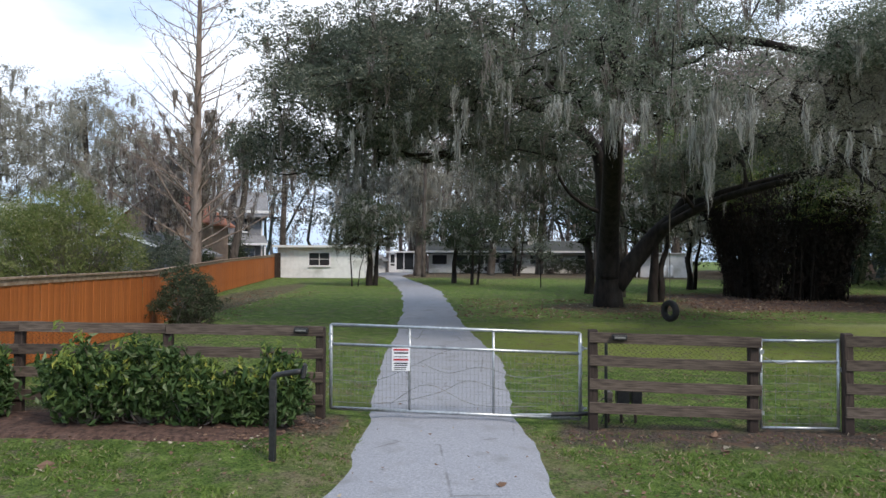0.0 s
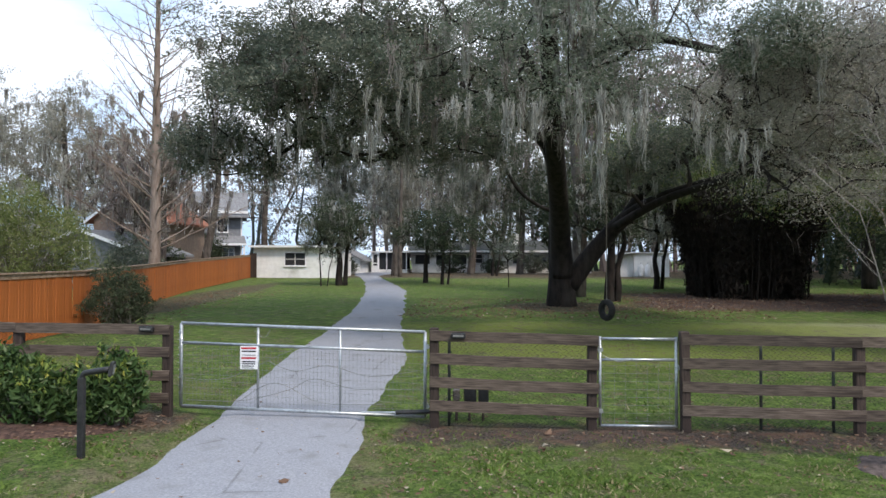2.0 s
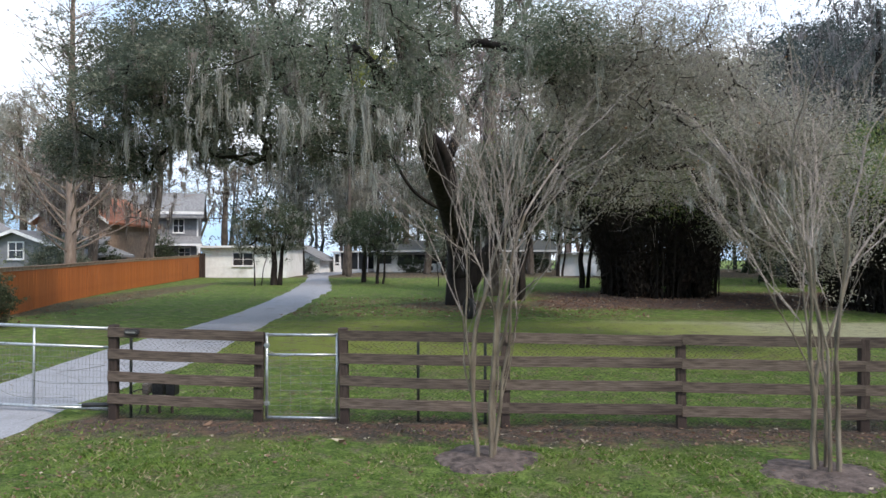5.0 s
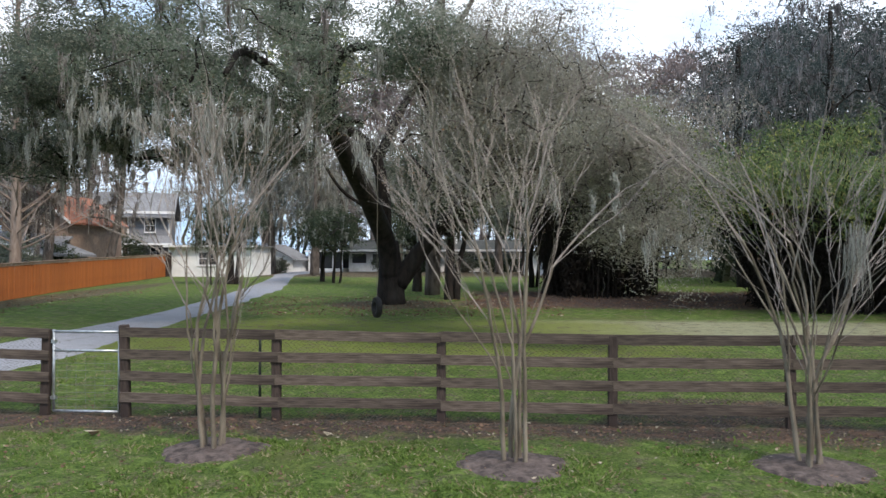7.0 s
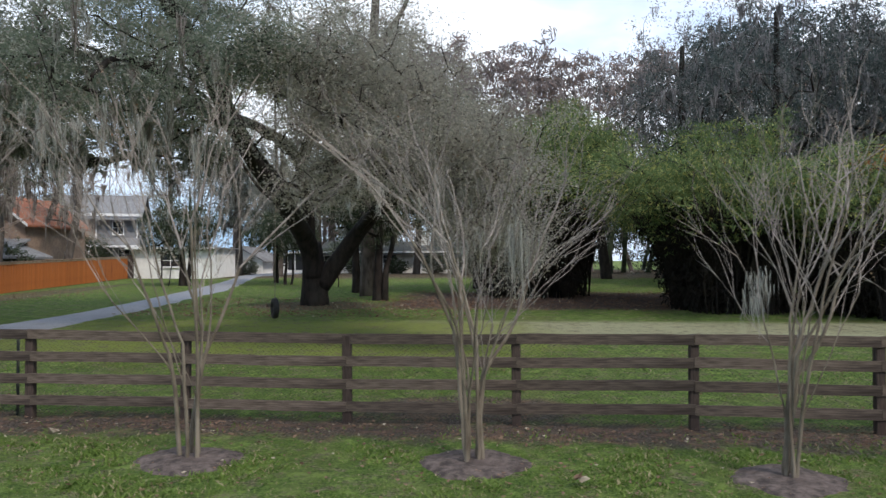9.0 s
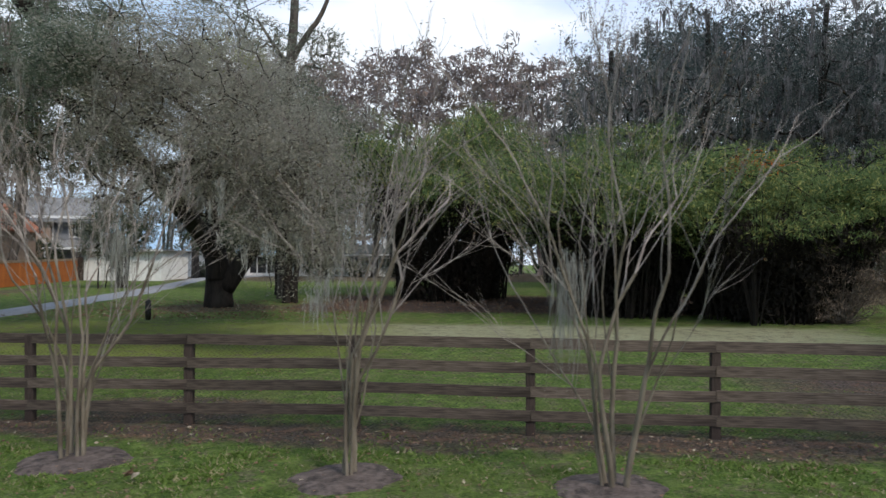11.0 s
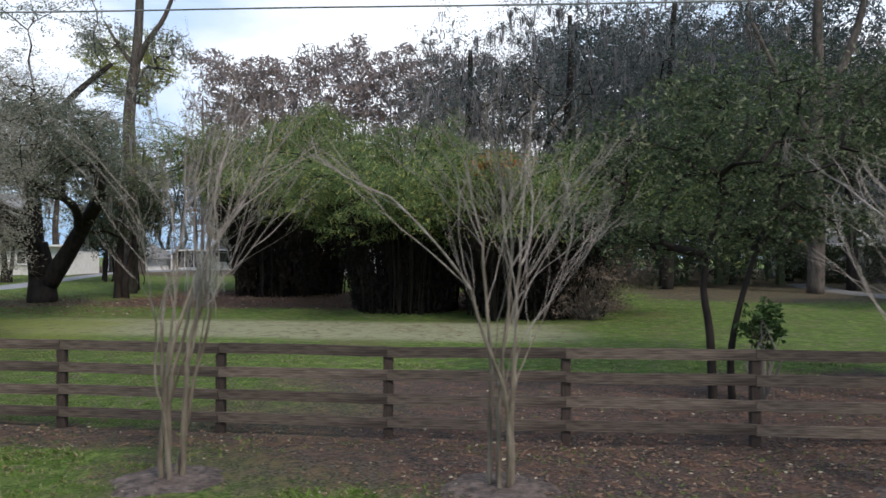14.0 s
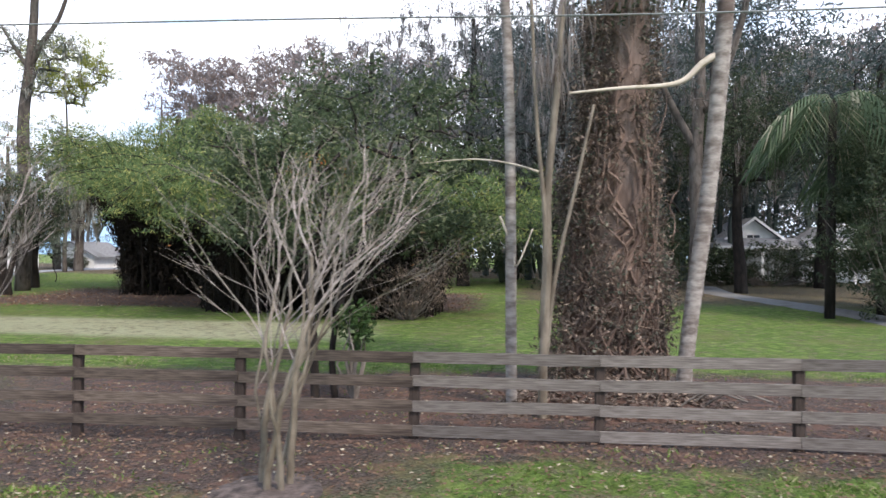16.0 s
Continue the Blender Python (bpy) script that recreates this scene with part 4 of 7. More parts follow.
def build_privacy_fence():
    pf = thing("privacy_fence", "tall orange-stained cedar plank fence with a cap rail", "fence", (-9.25, 3.4, 0.0))
    b0 = np.array(pf.location)
    me = rounded_box(-0.0715, 0.0715, -0.011, 0.011, 0.03, 1.78, 0.006, "plank")
    me.materials.append(M["cedar"])
    r = rng_of(5)
    far = Geo()
    count = 0
    for (xa, ya), (xb, yb) in zip(PF[:-1], PF[1:]):
        L = math.hypot(xb - xa, yb - ya)
        rz = math.atan2(yb - ya, xb - xa)
        n = int(L / 0.147)
        for k in range(n):
            f = (k + 0.5) / n
            x, y = xa + (xb - xa) * f, ya + (yb - ya) * f
            z = land(x, y)
            hz = 1.0 + r.normal() * 0.004
            if y < 40 and count < 290:
                count += 1
                ob = part("plank", me, None, pf)
                ob.location = (x - b0[0] + r.normal() * 0.003, y - b0[1], z - b0[2] - 0.01)
                ob.rotation_euler = (r.normal() * 0.004, r.normal() * 0.006, rz + r.normal() * 0.01)
            else:
                far.box(-0.0715, 0.0715, -0.011, 0.011, 0.03, 1.78 * hz, pose(x - b0[0], y - b0[1], z - b0[2], 0, 0, math.degrees(rz)))
        g = Geo()
        for (o, za, zb) in ((0.055, 0.35, 0.44), (0.055, 1.35, 1.44)):
            g.box(0, L, o - 0.02, o + 0.02, za, zb, pose(xa - b0[0], ya - b0[1], land(xa, ya), 0, -math.degrees(math.atan2(land(xb, yb) - land(xa, ya), L)), math.degrees(rz)))
        part("rail", g, M["cedar"], pf)
        g = Geo()
        g.box(-0.03, L + 0.03, -0.07, 0.085, 1.785, 1.825, pose(xa - b0[0], ya - b0[1], land(xa, ya), 0, -math.degrees(math.atan2(land(xb, yb) - land(xa, ya), L)), math.degrees(rz)))
        g.box(-0.02, L + 0.02, -0.036, -0.014, 1.66, 1.785, pose(xa - b0[0], ya - b0[1], land(xa, ya), 0, -math.degrees(math.atan2(land(xb, yb) - land(xa, ya), L)), math.degrees(rz)))
        part("cap_rail", g, M["cap"], pf, "pale sun-bleached cap")
    if far.n:
        part("far_planks", far, M["cedar"], pf, kind="stuff")
    # dark return at the far end
    for k in range(4):
        g = Geo()
        g.box(-0.07, 0.07, -0.011, 0.011, 0.0, 1.95, pose(-16.25 - b0[0] - 0.05 + k * 0.147, 44.02 - b0[1], land(-16, 44)))
        part("plank", g, M["post"], pf, "dark unstained end plank")
    return pf


build_privacy_fence()


# ---- tyre swing ----
def build_tyre_swing():
    ts = thing("tyre_swing", "black car tyre hanging on a rope as a swing", "swing", (6.30, 13.96, 0.0))
    R = 0.37
    g = Geo()
    n, m = 40, 14
    prof = []
    for k in range(m):
        a = 2 * math.pi * k / m
        rr = R - 0.10 + 0.10 * math.copysign(abs(math.cos(a)) ** 0.6, math.cos(a))
        ww = 0.098 * math.copysign(abs(math.sin(a)) ** 0.7, math.sin(a))
        prof.append((rr, ww))
    v = []
    for i in range(n):
        a = 2 * math.pi * i / n
        for k, (rr, ww) in enumerate(prof):
            tread = 0.008 * (i % 2) if rr > R - 0.03 else 0
            v.append(((rr - tread) * math.sin(a), ww, (rr - tread) * math.cos(a)))
    i = np.arange(n)[:, None]
    j = np.arange(m)[None]
    q = np.stack([i * m + j, ((i + 1) % n) * m + j, ((i + 1) % n) * m + (j + 1) % m, i * m + (j + 1) % m], -1).reshape(-1, 4)
    g.add(v, q)
    ty = part("tyre", g, M["rubber"], ts, smooth_faces=True)
    ty.location, ty.rotation_euler = (0, 0, 0.67), (0, 0, radians(-60))
    g = Geo()
    g.tube([(0, 0, 0.96), (0.0, 0.02, 3.2), (0.02, 0.05, 6.6)], 0.013, 6)
    g.tube([(0.0, -0.13, 0.92), (0, -0.1, 1.02), (0, 0.0, 1.08), (0, 0.1, 1.02), (0.0, 0.13, 0.92)], 0.013, 6)
    part("rope", g, M["rope"], ts)
    return ts


build_tyre_swing()


# ---- buildings ----
def window_on(parent, x0, x1, z0, z1, y, cross=True, name="window", shade=False):
    """A framed window in a wall that faces -y."""
    g = Geo()
    w = 0.07
    for a, b, c, d in ((x0 - w, x1 + w, z1, z1 + w), (x0 - w, x1 + w, z0 - w, z0), (x0 - w, x0, z0, z1), (x1, x1 + w, z0, z1)):
        g.box(a, b, y - 0.05, y + 0.02, c, d)
    wn = part(name, g, M["trim"], parent)
    g = Geo()
    g.box(x0, x1, y - 0.012, y + 0.0, z0, z1)
    part("pane", g, M["glass"], wn)
    g = Geo()
    if cross:
        g.box((x0 + x1) / 2 - 0.025, (x0 + x1) / 2 + 0.025, y - 0.04, y - 0.013, z0, z1)
    g.box(x0, x1, y - 0.036, y - 0.014, (z0 + z1) / 2 - 0.02, (z0 + z1) / 2 + 0.02)
    part("glazing_bar", g, M["trim"], wn)
    g = Geo()
    g.box(x0 - 0.1, x1 + 0.1, y - 0.10, y + 0.0, z0 - w - 0.05, z0 - w - 0.003)
    part("sill", g, M["trim"], wn)
    return wn


def lap_siding(parent, x0, x1, z0, z1, y, material, step=0.16):
    g = Geo()
    z = z0
    while z < z1 - 0.02:
        h = min(step, z1 - z)
        g.add([(x0, y - 0.03, z), (x1, y - 0.03, z), (x1, y - 0.008, z + h), (x0, y - 0.008, z + h), (x0, y, z), (x1, y, z)], [[0, 1, 2, 3], [4, 5, 1, 0]])
        z += step
    part("lap_siding", g, material, parent)


def build_annex():
    z = land(-13, 44.3)
    h = thing("annex", "low white rendered outbuilding with a flat roof", "building", (-16.1, 44.2, z))
    g = Geo()
    g.box(0, 6.9, 0, 4.6, -0.2, 2.42)
    part("wall", g, M["white"], h)
    g = Geo()
    g.box(-0.25, 7.2, -0.45, 4.9, 2.424, 2.52)
    part("roof", g, M["roof_grey"], h, "flat grey roof")
    g = Geo()
    g.box(-0.28, 7.23, -0.5, -0.453, 2.38, 2.55)
    part("fascia", g, M["trim"], h)
    window_on(h, 2.55, 4.15, 0.98, 1.95, -0.01)
    for k in range(10):
        g = Geo()
        g.box(2.57, 4.13, -0.02, -0.014, 1.0 + k * 0.094, 1.06 + k * 0.094)
        part("blind_slat", g, M["screen"], h)
    return h


build_annex()


def build_main_house():
    z = land(0, 63)
    h = thing("main_house", "long low white ranch house with a dark shingle roof", "house", (0, 63.6, z))
    for a, b, name in ((-5.6, 3.9, "wall"), (3.9, 13.2, "wall")):
        g = Geo()
        g.box(a, b, 0, 7.0, -0.3, 2.25)
        part(name, g, M["white"], h)
    g = Geo()
    g.gable(7.0, 1.1, 2.26, 0.9, 0.12, -6.0, 13.7, "x")
    part("roof", g, M["roof_dark"], h, "dark shingle roof")
    g = Geo()
    g.box(-6.0, 13.7, -0.96, -0.905, 2.16, 2.34)
    part("fascia", g, M["trim"], h)
    for a, b, c, d in ((1.2, 2.6, 1.05, 1.95), (5.1, 6.4, 1.0, 1.9), (7.3, 8.5, 1.0, 1.9), (10.0, 11.6, 1.0, 1.9)):
        window_on(h, a, b, c, d, -0.01)
    g = Geo()
    for a in (-5.2, -3.0, -1.3, 0.4):
        g.box(a, a + 1.5, -0.03, -0.012, 0.9, 1.9)
    part("screened_opening", g, M["screen"], h, "dark screened openings")
    g = Geo()
    g.box(-5.4, 0.9, -0.06, -0.032, 0.82, 0.92)
    g.box(-5.4, 0.9, -0.06, -0.032, 1.88, 1.98)
    part("screen_rail", g, M["trim"], h)
    me = rounded_box(0.15, 1.0, -0.75, -0.4, 0.05, 0.85, 0.03, "air_unit")
    me.materials.append(M["trim"])
    u = part("air_unit", me, None, h, "white outdoor air unit")
    g = Geo()
    g.tube([(0.55, -0.765, 0.45), (0.55, -0.752, 0.45)], 0.28, 20)
    part("fan_grille", g, M["screen"], u)
    g = Geo()
    g.box(5.0, 5.9, 2.0, 2.8, 2.3, 4.2)
    part("chimney", g, M["white"], h)
    g = Geo()
    g.box(3.3, 3.75, -0.05, -0.004, 0.0, 2.0)
    part("door", g, M["trim"], h)
    return h


build_main_house()


def build_porch():
    z = land(-8, 63)
    h = thing("screen_porch", "white-framed screened porch with a white screen door", "porch", (-9.7, 62.4, z))
    g = Geo()
    g.box(0, 3.7, 0.08, 4.0, 0.0, 0.35)
    part("base_wall", g, M["white"], h)
    for x in (0.0, 0.72, 1.55, 2.6, 3.62):
        g = Geo()
        g.box(x, x + 0.09, -0.02, 0.08, 0.0, 2.1)
        part("post", g, M["trim"], h)
    g = Geo()
    g.box(0.8, 3.62, 0.1, 0.13, 0.35, 2.1)
    part("screen", g, M["screen"], h, "dark insect screen")
    g = Geo()
    g.box(0.1, 3.62, 3.9, 3.93, 0.0, 2.1)
    part("back_wall", g, M["screen"], h)
    g = Geo()
    g.prism([(-0.35, 2.12), (3.9, 2.12), (3.9, 2.30), (-0.35, 2.24)], -0.35, 4.4, "y")
    part("roof", g, M["trim"], h)
    d = Geo()
    for a, b, c, e in ((0.1, 0.2, 0.02, 2.02), (0.62, 0.72, 0.02, 2.02), (0.2, 0.62, 1.9, 2.02), (0.2, 0.62, 0.95, 1.05), (0.2, 0.62, 0.02, 0.75)):
        d.box(a, b, -0.05, -0.022, c, e)
    dr = part("screen_door", d, M["trim"], h, "white screen door")
    g = Geo()
    g.box(0.2, 0.62, -0.035, -0.03, 0.75, 1.9)
    part("door_screen", g, M["screen"], dr)
    return h


build_porch()


def build_garage():
    z = land(-14, 60)
    h = thing("garage", "white garage with a low sloping grey roof", "building", (-14.4, 58.2, z))
    g = Geo()
    g.prism([(0, -0.2), (4.3, -0.2), (4.3, 1.35), (1.6, 2.75), (0, 2.1)], 0, 6.0, "y")
    part("wall", g, M["white"], h)
    g = Geo()
    g.prism([(-0.3, 2.02), (1.6, 2.78), (1.6, 2.9), (-0.3, 2.14)], -0.3, 6.3, "y")
    g.prism([(1.6, 2.78), (4.75, 1.16), (4.75, 1.28), (1.6, 2.9)], -0.3, 6.3, "y")
    part("roof", g, M["roof_grey"], h)
    return h


build_garage()


def build_shed():
    z = land(15, 48)
    h = thing("shed", "small white flat-roofed shed", "shed", (12.6, 47.85, z))
    g = Geo()
    g.box(1.72, 4.55, 0, 3.0, -0.2, 1.92)
    g.box(0.0, 1.716, 0.5, 3.0, -0.2, 1.80)
    part("wall", g, M["white"], h)
    g = Geo()
    g.prism([(-0.15, 1.82), (1.6, 2.0), (4.75, 2.0), (4.75, 1.925), (1.6, 1.925), (-0.15, 1.805)][::-1], -0.18, 3.2, "y")
    part("roof", g, M["trim"], h)
    window_on(h, 3.9, 4.2, 1.2, 1.7, -0.01, False)
    g = Geo()
    g.box(0.5, 1.25, 0.46, 0.496, 0.0, 1.6)
    part("door", g, M["trim"], h)
    return h


build_shed()


def build_tank(x):
    z = land(15, 47)
    g = Geo()
    p = [(0, 0.0, 0.13), (0.04, 0, 0.19), (0.2, 0, 0.21), (0.75, 0, 0.21), (0.92, 0, 0.17), (1.0, 0, 0.07), (1.06, 0, 0.06)]
    n = 18
    v = [(r * math.cos(2 * math.pi * k / n), r * math.sin(2 * math.pi * k / n), h) for h, _, r in p for k in range(n)]
    i = np.arange(len(p) - 1)[:, None] * n
    j = np.arange(n)[None]
    g.add(v, np.stack([i + j, i + (j + 1) % n, i + n + (j + 1) % n, i + n + j], -1).reshape(-1, 4), [[n * (len(p) - 1), n * (len(p) - 1) + k, n * (len(p) - 1) + k + 1] for k in range(1, n - 1)])
    t = thing("gas_tank", "upright white gas tank beside the shed", "gas tank", (x, 47.4, z), "gas tanks")
    part("body", g, M["trim"], t, smooth_faces=True)
    g = Geo()
    g.tube([(0, 0, 1.06), (0, 0, 1.16)], 0.03, 8)
    part("valve", g, M["galv"], t)


for x in (14.75, 15.3):
    build_tank(x)


def build_grey_house():
    z = land(-22, 50)
    h = thing("grey_house", "two-storey grey lap-sided house with white trim", "house", (-24.6, 49.9, z))
    h.rotation_euler = (0, 0, radians(20))
    g = Geo()
    g.box(0.0, 5.2, 0.0, 4.6, -0.3, 5.55)
    part("wall", g, M["grey_siding"], h)
    lap_siding(h, 1.6, 5.2, 0.0, 5.5, -0.004, M["grey_siding"], 0.18)
    g = Geo()
    g.box(-1.0, 1.58, -0.5, 4.4, -0.3, 5.3)
    part("bay", g, M["tan_siding"], h, "tan bay")
    g = Geo()
    g.gable(4.6, 1.7, 5.75, 0.9, 0.16, -1.6, 5.7, "x")
    part("roof", g, M["roof_grey"], h, "grey shingle roof")
    g = Geo()
    g.box(-1.6, 5.72, -0.96, -0.905, 5.45, 5.68)
    part("fascia", g, M["trim"], h)
    g = Geo()
    g.add([(1.2, -1.5, 2.75), (5.6, -1.5, 2.75), (5.4, -0.02, 3.5), (1.2, -0.02, 3.5), (1.2, -1.5, 2.62), (5.6, -1.5, 2.62)], [[0, 1, 2, 3], [4, 5, 1, 0], [4, 0, 3, 3]][:2])
    part("lower_roof", g, M["roof_grey"], h)
    g = Geo()
    g.box(1.2, 5.6, -1.56, -1.505, 2.6, 2.78)
    part("lower_fascia", g, M["trim"], h)
    window_on(h, 3.1, 3.95, 3.85, 5.0, -0.035)
    window_on(h, 3.6, 4.5, 1.6, 2.4, -0.035)
    for x in (5.08, 1.6):
        g = Geo()
        g.box(x, x + 0.14, -0.06, -0.034, 0.0, 5.5)
        part("corner_board", g, M["trim"], h)
    for x in (1.3, 5.3):
        g = Geo()
        g.box(x, x + 0.16, -1.45, -1.3, -0.2, 2.6)
        part("porch_post", g, M["trim"], h)
    return h


build_grey_house()


def build_gable_house(name, label, at, w, d, wall_h, rise, wall, roof, win=True, porch=True):
    """A storey and a gable that faces -y."""
    h = thing(name, label, "house", at)
    g = Geo()
    g.prism([(0, -0.4), (w, -0.4), (w, wall_h), (w / 2, wall_h + rise), (0, wall_h)], 0, d, "y")
    part("wall", g, M[wall], h)
    g = Geo()
    s = rise / (w / 2)
    g.gable(w, rise, wall_h + 0.03, 0.45, 0.16, -0.4, d + 0.3, "y")
    part("roof", g, M[roof], h)
    for sgn in (0, 1):
        g = Geo()
        xa, xb = (-0.47, w / 2) if sgn == 0 else (w + 0.47, w / 2)
        za, zb = wall_h - 0.45 * s + 0.0, wall_h + rise + 0.02
        g.add([(xa, -0.45, za), (xb, -0.45, zb), (xb, -0.45, zb + 0.2), (xa, -0.45, za + 0.2), (xa, -0.41, za), (xb, -0.41, zb), (xb, -0.41, zb + 0.2), (xa, -0.41, za + 0.2)],
              [[0, 1, 2, 3], [3, 2, 6, 7], [0, 4, 5, 1]])
        part("barge_board", g, M["trim"], h)
    if win:
        window_on(h, w / 2 - 0.45, w / 2 + 0.45, wall_h - 0.2, wall_h + 0.75, -0.01)
        window_on(h, w * 0.2, w * 0.2 + 0.9, 1.0, 2.1, -0.01)
    if porch:
        g = Geo()
        g.add([(-0.6, -2.0, 2.55), (w + 0.6, -2.0, 2.55), (w + 0.4, -0.02, 3.25), (-0.4, -0.02, 3.25), (-0.6, -2.0, 2.40), (w + 0.6, -2.0, 2.40), (w + 0.4, -0.02, 3.1), (-0.4, -0.02, 3.1)],
              [[0, 1, 2, 3], [4, 7, 6, 5], [4, 5, 1, 0], [1, 5, 6, 2], [0, 3, 7, 4]])
        part("porch_roof", g, M["roof_grey"], h)
        g = Geo()
        g.box(-0.6, w + 0.6, -2.06, -2.005, 2.38, 2.58)
        part("porch_fascia", g, M["trim"], h)
        for x in (-0.4, w * 0.5, w + 0.2):
            g = Geo()
            g.box(x, x + 0.2, -1.95, -1.75, -0.3, 2.4)
            part("porch_post", g, M["trim"], h)
    return h


build_gable_house("orange_house", "tan house with a rust-coloured gable roof", (-25.0, 37.0, land(-22, 37)), 5.0, 7.0, 4.4, 1.9, "tan_siding", "roof_rust")
build_gable_house("low_house", "low house under a pale grey shingle roof with white barge boards", (-25.6, 30.5, land(-22, 30)), 7.4, 6.0, 2.1, 1.35, "grey_siding", "roof_grey", True, False)
build_gable_house("white_house", "white gabled house behind shrubs", (-31.5, 31.0, land(-28, 30)), 4.5, 6.0, 3.7, 1.4, "white", "roof_grey", True, True)
build_gable_house("shaded_house", "white-gabled house half hidden in shade", (49.5, 46.0, land(50, 46)), 5.0, 7.0, 2.7, 1.9, "white", "roof_grey", True, True)
build_gable_house("shaded_wing", "low white wing of a shaded house", (55.4, 45.0, land(50, 46)), 5.0, 5.0, 2.6, 1.5, "white", "roof_grey", True, True)



# ---- trees ----
def build_tree(name, label, category, base, trunks, ovals, bark, leaf, seed, leaf_per=40, leaf_size=(0.08, 0.15), leaf_spread=0.35, moss=0, moss_len=(0.5, 1.6), moss_w=(0.03, 0.07),
               twig=0.014, targets=None, moss_per=14, moss_mat="moss", slim=0.45, inner=0.5, sag=0.12, group="", moss_share=1.0, droop=0.0, wob=0.1):
    """trunks: polylines in world metres with radii; ovals: (centre, radii, boughs) where the crown is."""
    r = rng_of(seed)
    tr = thing(name, label, category, base, group)
    b0 = np.array(base, float)
    tg = []
    for c, rad, n in ovals:
        tg.append(in_oval(r, c, rad, n, inner))
    tg = np.vstack(tg) if tg else np.zeros((0, 3))
    if targets is not None:
        tg = np.vstack([tg, targets])
    wood = Geo()
    arr = branch_net(wood, trunks, tg, trunks[0][0][0], twig=twig, rng=r, sag=sag, wob=wob)
    wood.v = [v - b0 for v in wood.v]
    part("trunk", wood, M[bark], tr, smooth_faces=True)
    if leaf:
        g = Geo()
        leaf_cloud(g, tg - b0, leaf_per, leaf_spread, leaf_size, r, slim, droop, 0, base[1] > 6)
        part("crown", g, M[leaf], tr)
    if moss:
        pool = np.vstack([arr[arr[:, 2] > b0[2] + 2.0], tg, tg])
        pick = pool[r.integers(0, len(pool), moss)]
        g = Geo()
        beards(g, pick[: int(moss * 0.62)] - b0, moss_per + 4, moss_len, 0.13 if base[1] > 6 else 0.07, moss_w, r, base[1] > 24)
        part("hanging_moss", g, M[moss_mat], tr, "grey hanging moss", kind="stuff")
    return tr


def line(*pts):
    return smooth_line(pts, 4)


